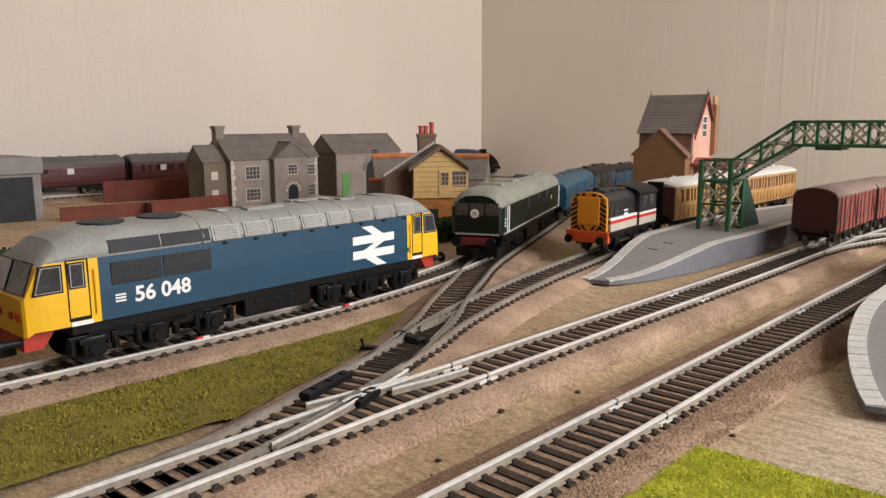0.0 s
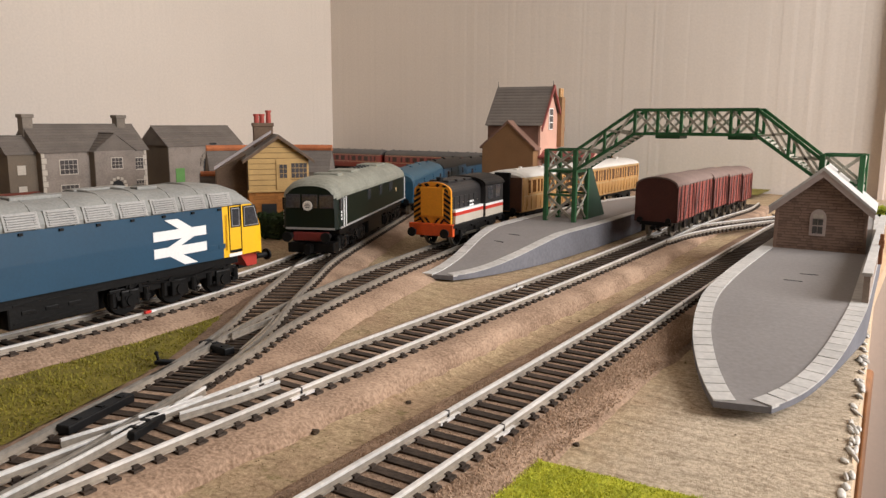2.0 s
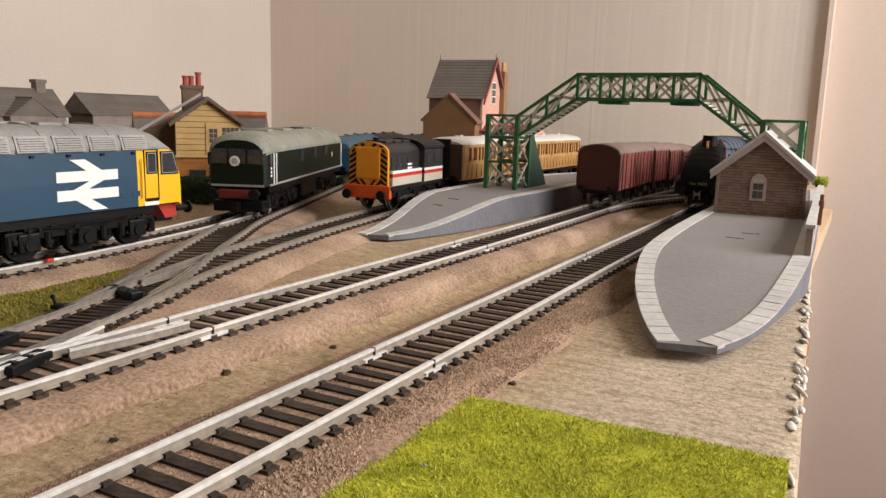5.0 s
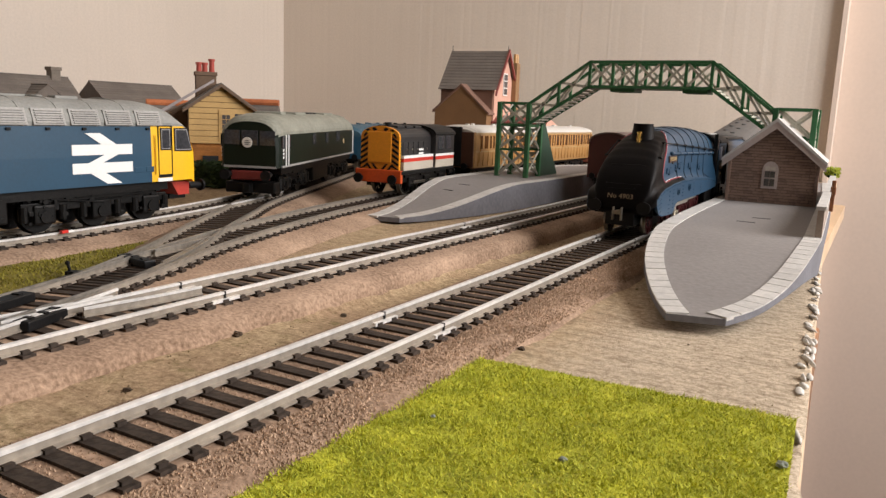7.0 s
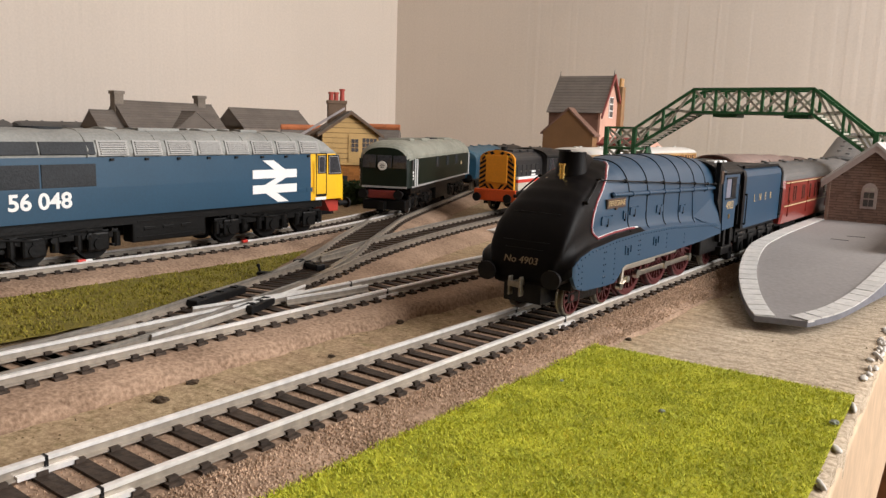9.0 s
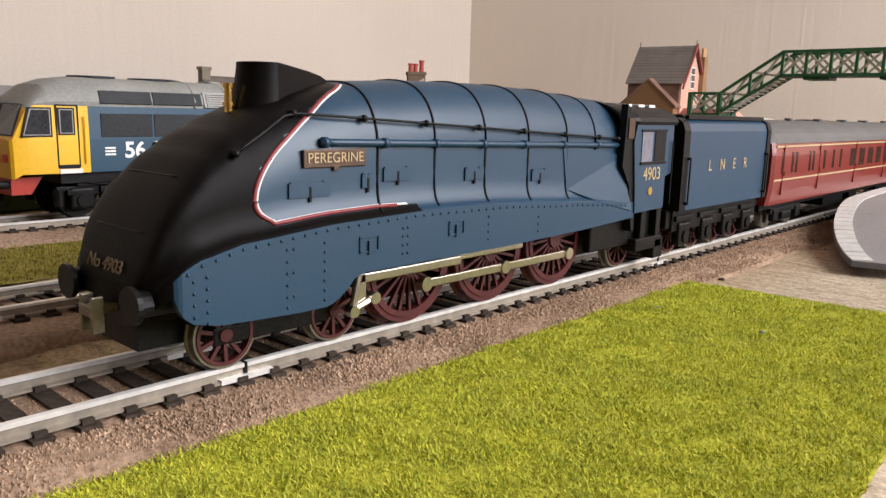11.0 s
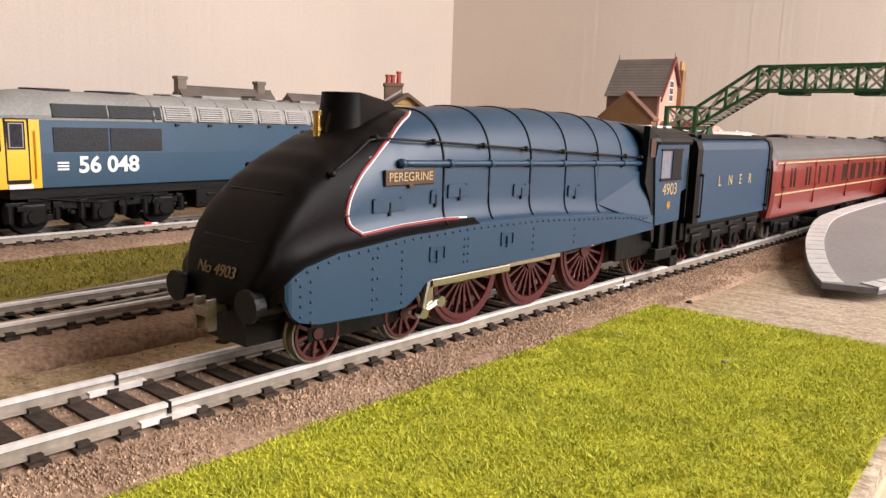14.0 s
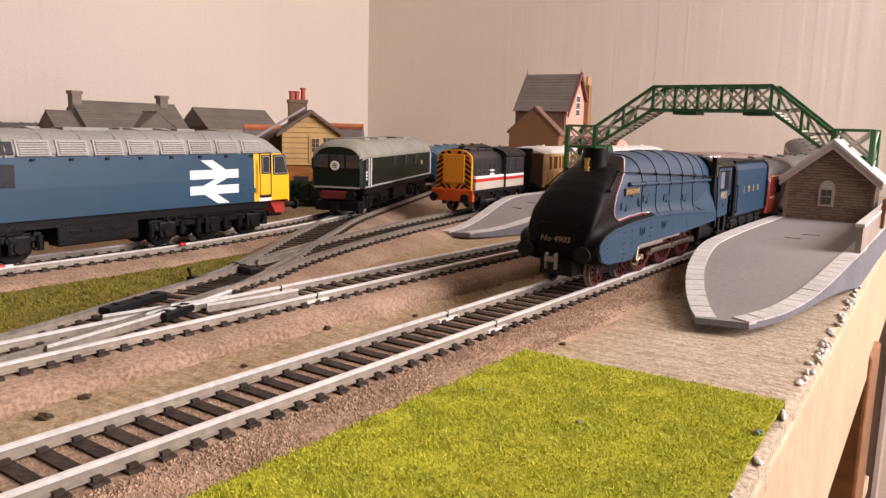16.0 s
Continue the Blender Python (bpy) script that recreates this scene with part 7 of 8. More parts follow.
def signal_box():
    s = thing("signal_box", "cream weatherboarded signal box on an orange brick base", "signal box", at(-362, 297.5, -1, rz=51.5) @ Matrix.Diagonal((1.02, 1.06, 1.05, 1)))
    M_BRICK = material("orange_brick", (0.42, 0.17, 0.04), 0.85, vary=0.2, spread=0.25)
    M_DARKBRICK = material("dark_brick_side", (0.16, 0.105, 0.07), 0.9, vary=0.2)
    w = 49.0
    x0 = -30.5
    bm = bmesh.new()
    box(bm, x0, x0 + w, 0, 62, 0, 27)
    part("base", bm, M_BRICK, s)
    bm = bmesh.new()
    prism(bm, [(x0, 27), (x0 + w, 27), (x0 + w, 53), (x0 + w / 2, 70), (x0, 53)], 1, 0, 62)
    part("cabin", bm, [M_DARKBRICK], s)
    # boards on the gable
    z, k = 27.6, 0
    while z < 68:
        half = w / 2 if z < 52 else (w / 2) * (70 - z - 1.8) / 17
        if half > 1.5:
            bm = bmesh.new()
            box(bm, x0 + w / 2 - half, x0 + w / 2 + half, -1.3, 0.2, z, z + 4.0, 0.2)
            part("weatherboard", bm, M_CREAM, s)
        z += 4.3
    courses(s, x0, x0 + w, 0.3, 26.5, 0, 6.5, 2.9, M_BRICK, 4)
    bm = bmesh.new()
    box(bm, x0 - 1.0, x0 + w + 1.0, -2.2, 0.4, 26.4, 28, 0.2)
    part("sill_beam", bm, M_CREAM, s)
    bm = bmesh.new()
    box(bm, x0 + 22.5, x0 + 34, -2.0, -1.0, 28.2, 52)
    part("door_panel", bm, M_CREAM, s)
    pane_grid(s, x0 + 28, 43, 6.5, 11, -1.9, 2, 3, M_CREAM)
    pane_grid(s, x0 + 41, 43.5, 13, 12, -1.5, 4, 3, M_CREAM)
    bm = bmesh.new()
    box(bm, x0 + 10, x0 + 22, -1.2, 0.3, 0, 17)
    part("locking_room_window", bm, M_GRILLE, s)
    # roof with pale bargeboards
    rf = bmesh.new()
    for sg in (-1, 1):
        q = [(0, 72.2), (sg * (w / 2 + 4), 52.4), (sg * (w / 2 + 4), 50.6), (0, 70.2)]
        prism(rf, [(x0 + w / 2 + a, b) for a, b in q], 1, -4.5, 64)
    part("roof", rf, M_SLATE, s)
    for sg in (-1, 1):
        bm = bmesh.new()
        q = [(0, 71.4), (sg * (w / 2 + 4.4), 51.4), (sg * (w / 2 + 4.4), 49.2), (0, 69.0)]
        prism(bm, [(x0 + w / 2 + a, b) for a, b in q], 1, -5.2, -4.4)
        part("bargeboard", bm, M_DARKBRICK, s)
    # lean-to with pale coping on the left
    bm = bmesh.new()
    prism(bm, [(x0 - 24, 0), (x0, 0), (x0, 56), (x0 - 24, 44)], 1, 16, 60)
    part("lean_to", bm, M_DARKBRICK, s)
    bm = bmesh.new()
    prism(bm, [(x0 - 26, 44), (x0 + w / 2 - 4, 73), (x0 + w / 2 - 4, 75), (x0 - 26, 46.5)], 1, 10, 15)
    part("coping", bm, material("pale_lilac_coping", (0.45, 0.40, 0.40), 0.8), s)
    bm = bmesh.new()
    box(bm, x0 + 8, x0 + 24, 28, 40, 60, 80, 0.3)
    box(bm, x0 + 7.2, x0 + 24.8, 27.2, 40.8, 78, 81, 0.4)
    st = part("chimney", bm, M_DARKBRICK, s)
    for k, x in enumerate((x0 + 11, x0 + 15.5, x0 + 21)):
        bm = bmesh.new()
        cyl(bm, (x, 34, 81), (x, 34, 88 + (k == 2) * 3), 2.2, 12, 1.9)
        cyl(bm, (x, 34, 86.5 + (k == 2) * 3), (x, 34, 88.2 + (k == 2) * 3), 2.6, 12)
        part("chimney_pot", bm, material("terracotta_pot", (0.42, 0.07, 0.05), 0.7), st)
    return s


signal_box()


def station_house():
    h = thing("station_house", "station house with lit pink and shaded brown walls and a steep grey roof", "house", at(-299, 536, fall(540) - 1, rz=5))
    # light put into the wall colours: pink towards the window, darker mauve turned away
    M_PINK = material("lit_pink_render", (0.62, 0.36, 0.27), 0.85, vary=0.08)
    M_MAUVE = material("shaded_mauve_brick", (0.22, 0.12, 0.085), 0.85, vary=0.15)
    gz = 1 - fall(540)
    # steep main block: gable faces right
    bm = bmesh.new()
    prism(bm, [(-9, 0), (50, 0), (50, 84 + gz), (-9, 84 + gz)], 0, 0, 56)
    part("wall", bm, M_MAUVE, h)
    bm = bmesh.new()
    prism(bm, [(-8.6, 0), (49.6, 0), (49.6, 82 + gz), (20, 121 + gz), (-8.6, 82 + gz)], 0, 55.5, 58.0)
    part("gable_wall", bm, M_PINK, h)
    bm = bmesh.new()
    prism(bm, [(-10, 82 + gz), (20, 121.5 + gz), (50, 82 + gz)], 0, -2, 55.4)
    rp = part("roof", bm, M_SLATE, h)
    for s in (-1, 1):
        for k in range(13):
            a, b = 31 * (1 - k / 13), 31 * (1 - (k + 1) / 13)
            za, zb_ = 81 + gz + 40 * k / 13, 81 + gz + 40 * (k + 1) / 13
            rf = bmesh.new()
            prism(rf, [(20 + s * a, za + 1.2), (20 + s * a, za + 1.7), (20 + s * b, zb_ + 1.3), (20 + s * b, zb_ + 0.7)], 0, -2.5, 60.5)
            part("slate_course", rf, M_SLATE, rp)
    for s in (-1, 1):
        bm = bmesh.new()
        prism(bm, [(20, 124 + gz), (20 + s * 33, 80 + gz), (20 + s * 33, 76.5 + gz), (20, 120 + gz)], 0, 60.6, 62.2)
        part("bargeboard", bm, material("dark_red_bargeboard", (0.25, 0.06, 0.05), 0.6), h)
    for x in (-1.5, 60):
        bm = bmesh.new()
        cyl(bm, (x, 20, 120 + gz), (x, 20, 128 + gz), 0.6, 8, 0.2)
        part("finial", bm, M_GRILLE, h)
    bm = bmesh.new()
    prism(bm, [(0, 0), (56, 0), (56, 60 + gz), (28, 85 + gz), (0, 62 + gz)], 1, -22, -8)
    part("porch", bm, material("brown_card", (0.25, 0.13, 0.055), 0.85, vary=0.08), h)
    bm = bmesh.new()
    for s, xe, ze in ((-1, -2.5, 60), (1, 58.5, 59)):
        prism(bm, [(28, 87.5 + gz), (xe, ze + gz + 1), (xe, ze + gz - 1), (28, 85 + gz)], 1, -23, -7)
    part("porch_roof", bm, M_MAUVE, h)
    bm = bmesh.new()
    box(bm, 58, 59, 14, 25, 78 + gz, 100 + gz)
    win = part("window", bm, M_WHITE, h)
    for i in range(2):
        for j in range(3):
            bm = bmesh.new()
            box(bm, 58.9, 59.3, 14.8 + i * 5, 19 + i * 5, 79 + gz + j * 7, 85 + gz + j * 7)
            part("pane", bm, M_PANE, win)
    bm = bmesh.new()
    box(bm, 57, 63, 40, 50, 60 + gz, 112 + gz, 0.3)
    st = part("chimney", bm, M_BROWN, h)
    for y in (42, 47):
        bm = bmesh.new()
        cyl(bm, (60, y, 112 + gz), (60, y, 121 + gz), 1.8, 10)
        part("chimney_pot", bm, M_TEAK, st)
    bm = bmesh.new()
    prism(bm, [(56, 0), (112, 0), (112, 48 + gz), (104, 55 + gz), (56, 57 + gz)], 1, -2, 40)
    part("low_wing", bm, M_PINK, h)
    bm = bmesh.new()
    prism(bm, [(-10, 50 + gz), (-10, 51.5 + gz), (2, 58 + gz), (2, 56.5 + gz)], 0, 56, 113)
    part("canopy", bm, material("dark_red_bargeboard", (0.25, 0.06, 0.05)), h)
    return h


station_house()


def stone_hut():
    h = thing("stone_hut", "small stone platform hut with pale bargeboards and arched window", "hut", at(23, 303, 14.6, rz=2.5))
    M_BRN = material("brown_rubble_stone", (0.25, 0.165, 0.125), 0.9, vary=0.25, spread=0.3)
    M_MORTAR = material("dark_mortar", (0.09, 0.065, 0.05), 0.95, vary=0.2)
    w, d, ev, rg = 45.5, 46.0, 24.5, 44.0
    bm = bmesh.new()
    prism(bm, [(0, 0), (w, 0), (w, ev), (w / 2, rg), (0, ev)], 1, 0, d)
    body = part("wall", bm, M_MORTAR, h)

    def outside(x, z):
        if z > ev and abs(x - w / 2) > (w / 2) * (rg - z) / (rg - ev) - 0.8:
            return True
        return False
    courses(body, 0, w, 0.2, rg, 0, 4.0, 1.6, M_BRN, 9, outside)
    side = new("left_wall")
    side.parent = h
    side.matrix_basis = at(0, d, 0, rz=-90)
    courses(side, 0, d, 0.2, ev - 0.4, 0, 4.6, 1.75, M_BRN, 12)
    for x in (0, w):
        bm = bmesh.new()
        box(bm, x - 0.9, x + 0.9, -0.8, 0.8, 0, ev, 0.2)
        part("corner_stone", bm, M_BRN, h)
    bm = bmesh.new()
    cx = w / 2 - 1
    prism(bm, [(cx - 4.2, 8.6), (cx + 4.2, 8.6), (cx + 4.2, 19), (cx + 3.6, 21.4), (cx + 2.0, 23.2), (cx, 23.8), (cx - 2.0, 23.2), (cx - 3.6, 21.4), (cx - 4.2, 19)], 1, -0.9, 0.4)
    win = part("window", bm, material("pale_stone_surround", (0.50, 0.42, 0.38), 0.85), h)
    for i in range(2):
        for z0, z1 in ((10, 14), (14.8, 18.2), (18.8, 21.4)):
            bm = bmesh.new()
            x0 = cx - 2.7 + i * 2.8
            box(bm, x0, x0 + 2.5, -1.15, -0.85, z0, z1 - (0 if z1 < 20 else 0.6))
            part("pane", bm, M_PANE if z1 < 19 else M_FRAME, win)
    for s in (-1, 1):
        bm = bmesh.new()
        q = [(w / 2, rg + 3.2), (w / 2 + s * (w / 2 + 4), ev - 0.4), (w / 2 + s * (w / 2 + 4), ev - 5), (w / 2, rg - 2.2)]
        prism(bm, q, 1, -2.8, -1.4)
        part("bargeboard", bm, material("pale_mauve_board", (0.50, 0.42, 0.39), 0.75, vary=0.08), h)
        bm = bmesh.new()
        q = [(w / 2, rg + 3.6), (w / 2 + s * (w / 2 + 4.4), ev), (w / 2 + s * (w / 2 + 4.4), ev - 1.6), (w / 2, rg + 1.6)]
        prism(bm, q, 1, -3.2, d + 3)
        part("roof", bm, M_EDGING, h)
    return h


stone_hut()

# grey shed, brick pit walls and hedges on the far side of the freight line
sh = thing("engine_shed", "plain grey concrete engine shed with open doorways", "shed", at(-700, -70, -2, rz=92))
M_CONC = material("grey_concrete", (0.27, 0.25, 0.24), 0.9, vary=0.12)
bm = bmesh.new()
box(bm, -60, 138, 0, 90, 0, 48)
part("wall", bm, M_CONC, sh)
bm = bmesh.new()
box(bm, -62, 140, -3, 92, 48, 64, 0.6)
part("parapet", bm, M_CONC, sh)
# the wall is solid; dark panels on it paint the shade of the doorways
for x in (-40, 32, 86):
    bm = bmesh.new()
    box(bm, x, x + 44, -1, 1, 0, 45)
    part("doorway", bm, M_GRILLE, sh, "doorway with a flat dark panel for the shade inside")
for pts, hgt in (([(-672, 72), (-663, 154), (-640, 152)], 12), ([(-663, 160), (-676, 262)], 12), ([(-820, 176), (-800, 280)], 24)):
    wl = thing("pit_wall", "low dark red brick wall with a pale coping", "wall", group="brick pit walls")
    bm = bmesh.new()
    strip(bm, [Vector((x, y, 0)) for x, y in pts], [(-1.6, -3), (1.6, -3), (1.6, hgt), (-1.6, hgt)])
    part("brickwork", bm, material("dark_red_brick", (0.17, 0.045, 0.03), 0.85, vary=0.2), wl)
    bm = bmesh.new()
    strip(bm, [Vector((x, y, 0)) for x, y in pts], [(-2.1, hgt), (2.1, hgt), (2.1, hgt + 1.3), (-2.1, hgt + 1.3)])
    part("coping", bm, material("dark_red_brick", (0.17, 0.045, 0.03)), wl)


# ---------- grass and hedges ----------
def blades(name, label, inside, bounds, count, hgt, mat, seed, zf, width=0.32, lean=0.6):
    rnd = random.Random(seed)
    verts, faces = [], []
    x0, x1, y0, y1 = bounds
    n = 0
    while n < count:
        x, y = rnd.uniform(x0, x1), rnd.uniform(y0, y1)
        n += 1
        if not inside(x, y):
            continue
        a = rnd.uniform(0, 2 * math.pi)
        h = hgt * rnd.uniform(0.5, 1.15) * (0.8 + 0.4 * noise.noise((x / 6, y / 6, 2)))
        c, s = math.cos(a) * width, math.sin(a) * width
        lx, ly = rnd.gauss(0, lean) * h * 0.7, rnd.gauss(0, lean) * h * 0.7
        z = zf(x, y)
        i = len(verts)
        verts += [((x - c) * MM, (y - s) * MM, z * MM), ((x + c) * MM, (y + s) * MM, z * MM), ((x + lx) * MM, (y + ly) * MM, (z + h) * MM)]
        faces.append((i, i + 1, i + 2))
    me = bpy.data.meshes.new(name)
    me.from_pydata(verts, [], faces)
    me.materials.append(mat)
    return tagged(new(name, me), label, "grass", kind="stuff")


def grass_material(name, dark, light, warm):
    m = bpy.data.materials.new(name)
    m.use_nodes = True
    ns, ln = m.node_tree.nodes, m.node_tree.links
    b = ns["Principled BSDF"]
    g = ns.new("ShaderNodeNewGeometry")
    tc = ns.new("ShaderNodeTexCoord")
    n = ns.new("ShaderNodeTexNoise")
    n.inputs["Scale"].default_value, n.inputs["Detail"].default_value = 160, 4
    ln.new(tc.outputs["Object"], n.inputs["Vector"])
    r = ns.new("ShaderNodeValToRGB")
    r.color_ramp.elements[0].color, r.color_ramp.elements[1].color = (*dark, 1), (*light, 1)
    e = r.color_ramp.elements.new(0.8)
    e.color = (*warm, 1)
    ad = ns.new("ShaderNodeMath")
    ad.operation = "MULTIPLY_ADD"
    ad.inputs[1].default_value = 0.62
    ln.new(g.outputs["Random Per Island"], ad.inputs[0])
    mu = ns.new("ShaderNodeMath")
    mu.operation = "MULTIPLY"
    mu.inputs[1].default_value = 0.45
    ln.new(n.outputs[0], mu.inputs[0])
    ln.new(mu.outputs[0], ad.inputs[2])
    ln.new(ad.outputs[0], r.inputs[0])
    ln.new(r.outputs[0], b.inputs["Base Color"])
    b.inputs["Roughness"].default_value = 0.8
    return m


M_BLADE = grass_material("bright_grass_fibre", (0.16, 0.24, 0.016), (0.92, 0.67, 0.10), (0.68, 0.66, 0.055))
M_LIME = grass_material("lime_foliage", (0.18, 0.24, 0.01), (0.55, 0.52, 0.03), (0.4, 0.42, 0.02))
M_OLIVE = grass_material("olive_grass_fibre", (0.12, 0.11, 0.010), (0.36, 0.29, 0.03), (0.27, 0.23, 0.022))


def mat_far(x):
    """Far edge of the grass mat."""
    return -3.0 + (x - 21) * 0.06 + noise.noise((x / 3, 0, 5)) * 0.6


def on_mat(x, y):
    return 20.8 + noise.noise((0, y / 4, 8)) * 0.7 < x < edge_x(y) - 1.6 + noise.noise((3, y / 5, 1)) and y < mat_far(x)


bm = bmesh.new()
ys = [-420 + 6 * i for i in range(71)]
rows = []
for y in ys:
    rows.append([bm.verts.new((20.8 + (edge_x(y) - 22.2) * k / 24, min(y, mat_far(20.8 + (edge_x(y) - 22.2) * k / 24)), 1.3 + 0.3 * noise.noise((k, y / 5, 1)))) for k in range(25)])
for a, b in zip(rows, rows[1:]):
    for i in range(24):
        bm.faces.new((a[i], a[i + 1], b[i + 1], b[i]))
edge = rows[-1]
low = [bm.verts.new((v.co.x, v.co.y + 0.3, -0.8)) for v in edge]
for i in range(24):
    bm.faces.new((edge[i], edge[i + 1], low[i + 1], low[i]))
tagged(part("grass_mat", bm, material("bright_grass_mat", (0.42, 0.42, 0.03)), smooth=True), "bright yellow-green grass mat laid beside the main line", "grass mat")
blades("grass_fibres", "short bright yellow-green static grass fibres", on_mat, (20, 104, -230, 4), 190000, 1.0, M_BLADE, 7, lambda x, y: 1.2, 0.14, 1.0)
blades("grass_fibres", "short bright yellow-green static grass fibres", on_mat, (20, 110, -420, -230), 9000, 1.6, M_BLADE, 8, lambda x, y: 1.2, 0.4)


def line_x(line, y):
    for a, b in zip(line, line[1:]):
        if a.y <= y <= b.y:
            return a.x + (b.x - a.x) * (y - a.y) / max(b.y - a.y, 1e-6)
    return line[-1].x


def on_strip(x, y):
    left = line_x(E_LINE, y) + 27 + noise.noise((0, y / 8, 3)) * 2
    right = (line_x(C_LINE, y) - 24 if y > -90 else -100) + noise.noise((5, y / 8, 3)) * 2
    return left < x < right


bm = bmesh.new()
rows = []
for y in [-300 + 6 * i for i in range(62)]:
    l, r = line_x(E_LINE, y) + 26, (line_x(C_LINE, y) - 23 if y > -90 else -99)
    r = max(r, l + 0.5)
    rows.append([bm.verts.new((l + (r - l) * k / 10, y, 1.4 + 0.7 * noise.noise((k / 2, y / 9, 6)))) for k in range(11)])
for a, b in zip(rows, rows[1:]):
    for i in range(10):
        bm.faces.new((a[i], a[i + 1], b[i + 1], b[i]))
tagged(part("verge", bm, M_GRASS_DARK, smooth=True), "olive grass verge between the freight line and the turnout", "grass")
blades("verge_fibres", "olive static grass on the verge", on_strip, (-160, -90, -200, 75), 22000, 1.3, M_OLIVE, 3, lambda x, y: 1.3, 0.3)


def clump_bush(name, label, category, boxes, mat, seed, size=3.0, n=500):
    """Foliage of many small leaf clumps filling the given boxes."""
    t = thing(name, label, category)
    rnd = random.Random(seed)
    verts, faces = [], []
    for x0, x1, y0, y1, z0, z1 in boxes:
        for _ in range(n):
            p = Vector((rnd.uniform(x0, x1), rnd.uniform(y0, y1), z0 + (z1 - z0) * rnd.random() ** 0.7))
            for _ in range(4):
                d = Vector((rnd.gauss(0, 1), rnd.gauss(0, 1), rnd.gauss(0, 1))).normalized() * size * rnd.uniform(0.5, 1)
                e = d.orthogonal().normalized() * size * 0.4
                i = len(verts)
                verts += [tuple((p - e) * MM), tuple((p + e) * MM), tuple((p + d) * MM)]
                faces.append((i, i + 1, i + 2))
    me = bpy.data.meshes.new("foliage")
    me.from_pydata(verts, [], faces)
    me.materials.append(mat)
    ob = new("foliage", me)
    ob.parent = t
    bm = bmesh.new()
    for x0, x1, y0, y1, z0, z1 in boxes:
        box(bm, x0 + 1.5, x1 - 1.5, y0 + 1.5, y1 - 1.5, z0, z1 - 2, 1.0)
    part("core", bm, M_HEDGE, t)
    return t


M_HEDGE = grass_material("dark_hedge_leaf", (0.012, 0.03, 0.008), (0.05, 0.09, 0.02), (0.03, 0.06, 0.012))
clump_bush("hedge", "clipped dark green hedge beside the signal box", "hedge", [(-330, -300, 225, 236, 0, 17), (-318, -306, 236, 290, 0, 17)], M_HEDGE, 2)
clump_bush("bush", "small lime-green bush on the platform wall", "bush", [(67, 75, 398, 412, 26, 32)], M_LIME, 9, size=2.0, n=160)
clump_bush("hedge", "clipped dark green hedge behind the freight line", "hedge", [(-262, -248, -420, -80, 0, 17)], M_HEDGE, 4, n=1500)
clump_bush("hedge", "long dark green hedge along the yard", "hedge", [(-420, -404, -420, 60, 0, 18)], M_HEDGE, 6, n=1500)
for pts, z in (([(-400, -420), (-265, -420), (-265, 150), (-400, 150)], 1.2), ([(-560, 868), (-100, 900), (-100, 1005), (-560, 1005)], -9)):
    bm = bmesh.new()
    n = 24
    rows = []
    for j in range(n + 1):
        a, b = Vector(pts[0]).lerp(Vector(pts[3]), j / n), Vector(pts[1]).lerp(Vector(pts[2]), j / n)
        rows.append([bm.verts.new((*a.lerp(b, i / n), z + 1.0 * noise.noise((i / 3, j / 3, z)) + 0.6)) for i in range(n + 1)])
    for a, b in zip(rows, rows[1:]):
        for i in range(n):
            bm.faces.new((a[i], a[i + 1], b[i + 1], b[i]))
    tagged(part("meadow", bm, M_GRASS_DARK, smooth=True), "olive scatter meadow behind the tracks", "grass")


def lump(name, label, category, x, y, z, r, mat, seed, group=""):
    """A small uneven clod."""
    bm = bmesh.new()
    bmesh.ops.create_icosphere(bm, subdivisions=3, radius=r)
    for v in bm.verts:
        k = 1 + 0.45 * noise.noise(v.co * (1.6 / r) + Vector((seed * 5.1, 0, 0))) + 0.2 * noise.noise(v.co * (5.0 / r))
        v.co = Vector((v.co.x * k * 1.25, v.co.y * k, v.co.z * k * 0.6))
    tagged(part(name, bm, mat, at=at(x, y, z + r * 0.3, rz=seed * 37)), label, category, group)


M_CLOD = material("dark_peat", (0.07, 0.045, 0.025), 0.95, vary=0.3, grain=900, bump=0.8)
M_GREYTUFT = material("grey_lichen", (0.30, 0.33, 0.27), 0.95, vary=0.3, grain=900, bump=0.8)
for k, (x, y, r) in enumerate(((-41.2, -18.4, 1.3), (-34.7, -109.1, 1.3), (-38.9, -97.9, 1.1), (-36, 20, 0.9), (24, 14, 0.9), (-30, -60, 0.8))):
    lump("clod", "dark crumb of peat on the sand", "clod", x, y, ground_z(x, y), r, M_CLOD, k, "dark crumbs on the sand")
for k, (x, y, r) in enumerate(((57, -43.3, 0.6), (88.5, -24.4, 0.9), (30, -40, 0.4))):
    lump("tuft", "small grey-green tuft in the grass mat", "tuft", x, y, 1.6, r, M_GREYTUFT, k + 20, "grey tufts in the grass")


# ---------- what moves ----------
RUN = [(0, 1580), (0.5, 1405), (1, 1268), (1.5, 1146), (2, 1030), (2.5, 910), (3, 790), (3.5, 655), (4, 520), (4.5, 430), (5, 366), (5.5, 322), (6, 275), (6.5, 222), (7, 165), (7.5, 118),
       (8, 72.5), (8.5, 26.5), (9, -18), (9.5, -63), (10, -104), (10.5, -140), (11, -171), (11.5, -185.5), (12, -187.5), (12.5, -185), (13, -184.8), (13.5, -170.4), (14, -138.1), (14.5, -93.7), (15, -44), (15.5, 11), (16, 47)]
SX, SY, SZ = 0.98, 0.893, 0.882  # the train's size against the drawing it was built from


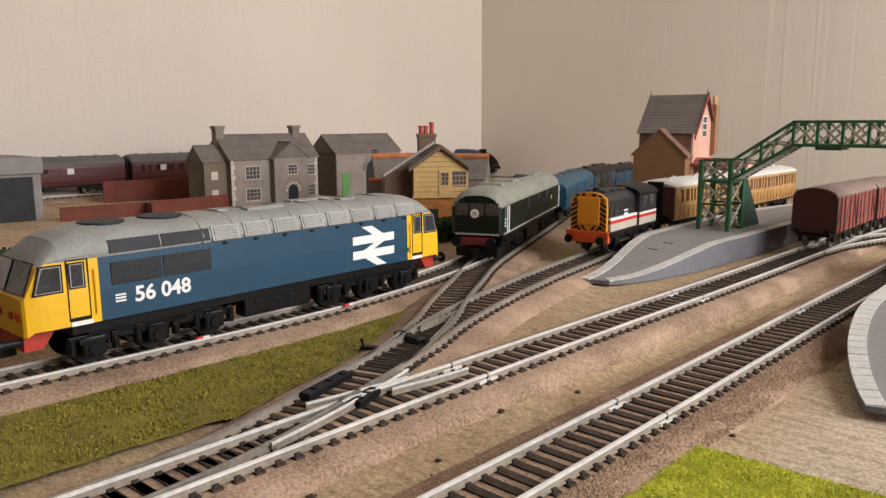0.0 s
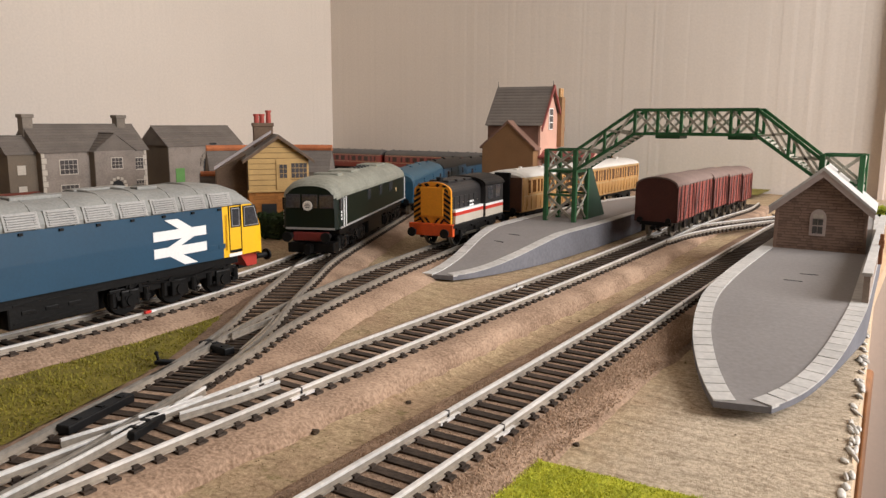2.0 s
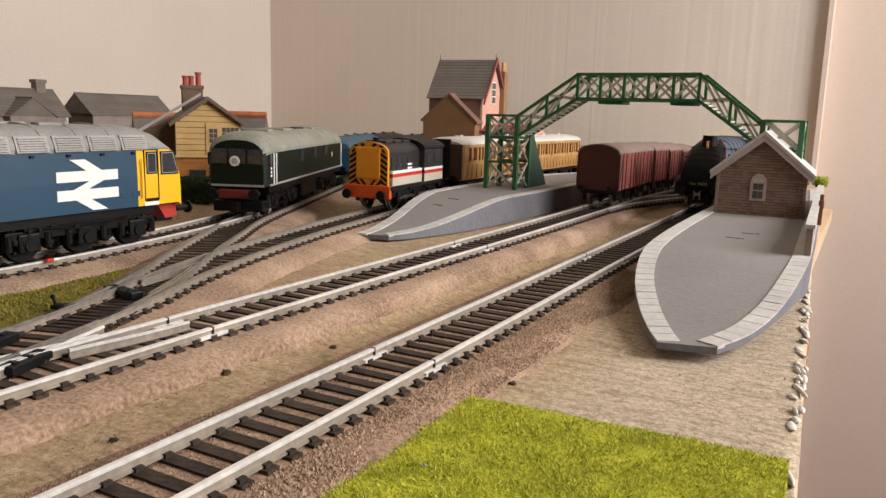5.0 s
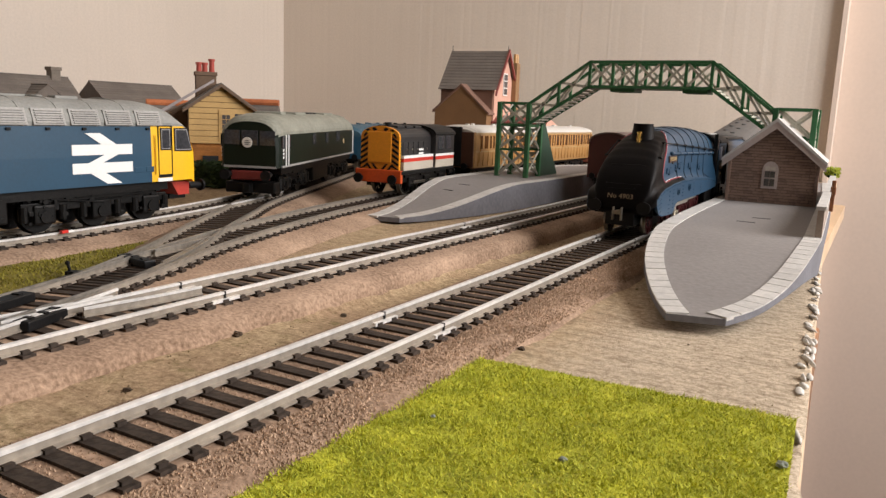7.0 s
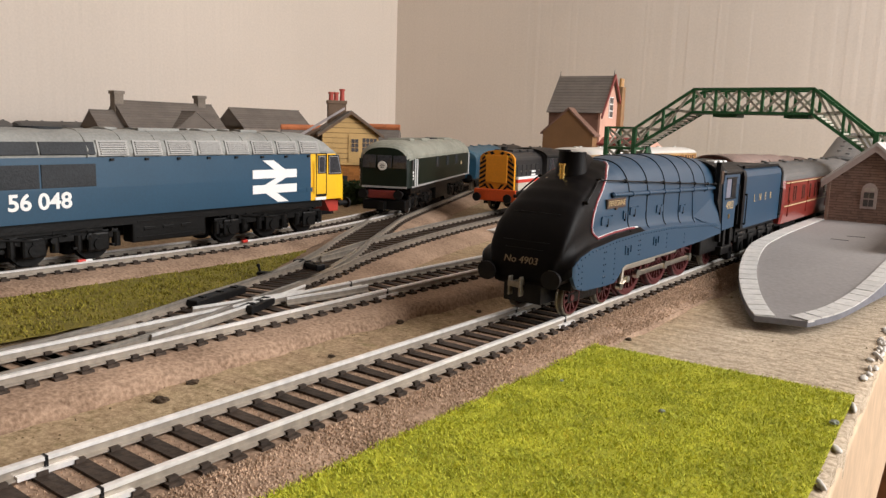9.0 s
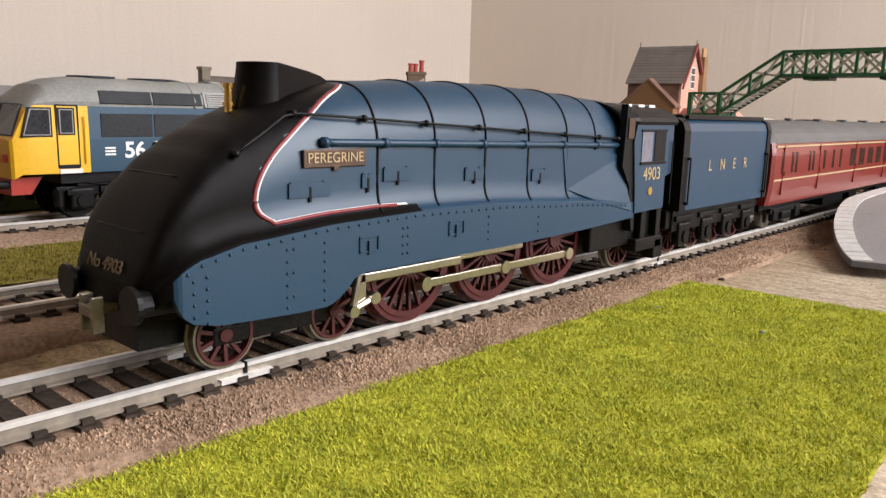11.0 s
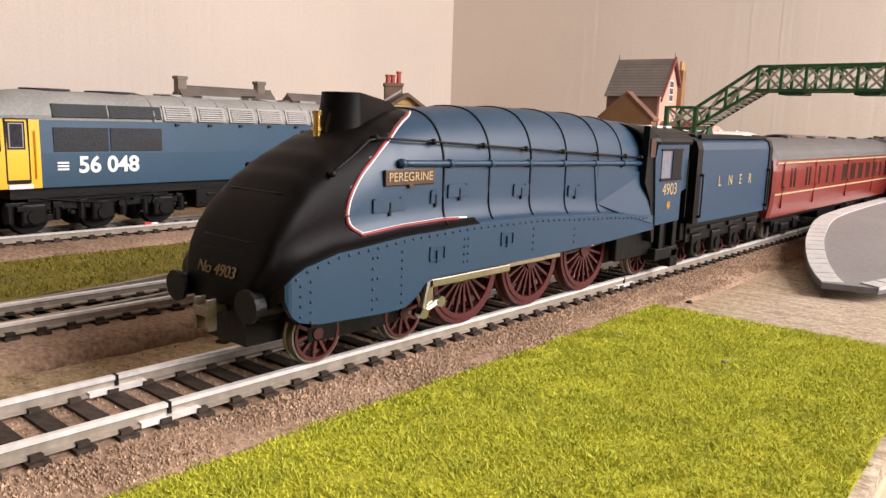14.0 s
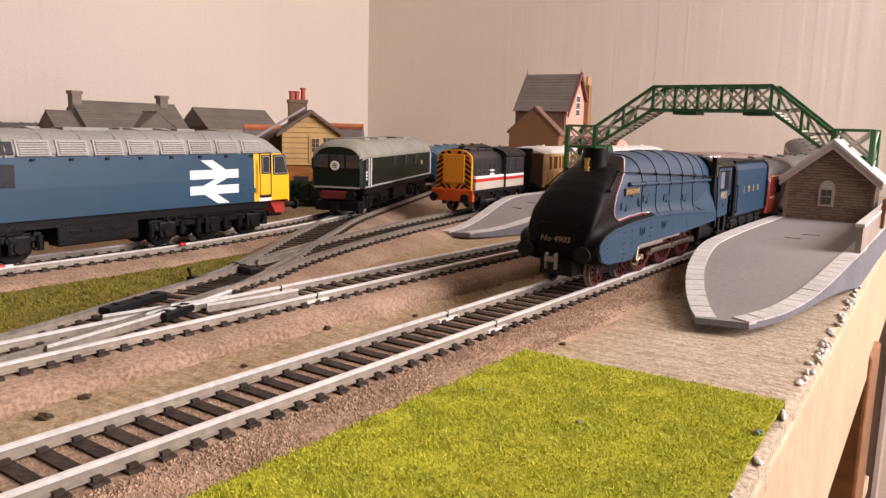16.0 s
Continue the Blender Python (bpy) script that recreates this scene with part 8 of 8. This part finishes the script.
def run(t):
    """How far along the line the engine's nose stands at t."""
    for i, ((a, fa), (b, fb)) in enumerate(zip(RUN, RUN[1:])):
        if t <= b + 1e-9:
            m0 = (fb - RUN[max(i - 1, 0)][1]) / (b - RUN[max(i - 1, 0)][0])
            m1 = (RUN[min(i + 2, len(RUN) - 1)][1] - fa) / (RUN[min(i + 2, len(RUN) - 1)][0] - a)
            h, k = b - a, (t - a) / (b - a)
            return (2 * k ** 3 - 3 * k * k + 1) * fa + (k ** 3 - 2 * k * k + k) * h * m0 + (-2 * k ** 3 + 3 * k * k) * fb + (k ** 3 - k * k) * h * m1
    return RUN[-1][1]


def stand(u, front, rear):
    """The pose of a vehicle whose front end is at u and whose bogies are front and rear behind it."""
    a, b = loop_at(u + front), loop_at(u + rear)
    d = (a - b).normalized()
    p = a + d * front
    turn = math.degrees(math.atan2(d.x, -d.y))
    return Matrix.Translation(Vector((p.x, p.y, p.z + 7)) * MM) @ pose(0, 0, 0, math.degrees(math.asin(-d.z)) * -1, 0, turn)


def motions():
    tenths = [i / 10 for i in range(161)]
    for ob in (A4, TENDER, *TRAIN_COACHES):
        ob.scale = (SX, SY, SZ)
    walk(A4, [(t, stand(run(t), 35 * SY, 135 * SY)) for t in tenths])
    walk(TENDER, [(t, stand(run(t) + 184 * SY, 13 * SY, 69 * SY)) for t in tenths])
    for k, c in enumerate(TRAIN_COACHES):
        walk(c, [(t, stand(run(t) + (270 + k * (CL + 7)) * SY, 34 * SY, (CL - 34) * SY)) for t in tenths])
    frames = [i / 30 for i in range(481)]
    turn0 = run(12.5)
    for wheel, r, x, y in A4_WHEELS:
        walk(wheel, [(t, at(x, y, r) @ pose(0, 0, 0, math.degrees((turn0 - run(t)) / (r * SZ)) % 360)) for t in frames])
    for rod, s in A4_RODS:
        rows = []
        for t in frames:
            a = (turn0 - run(t)) / (13.2 * SZ) + (-math.pi / 2 if s > 0 else 0)
            rows.append((t, at(s * 13.2, 97.5 - 4.2 * math.sin(a), 13.2 + 4.2 * math.cos(a))))
        walk(rod, rows)


motions()
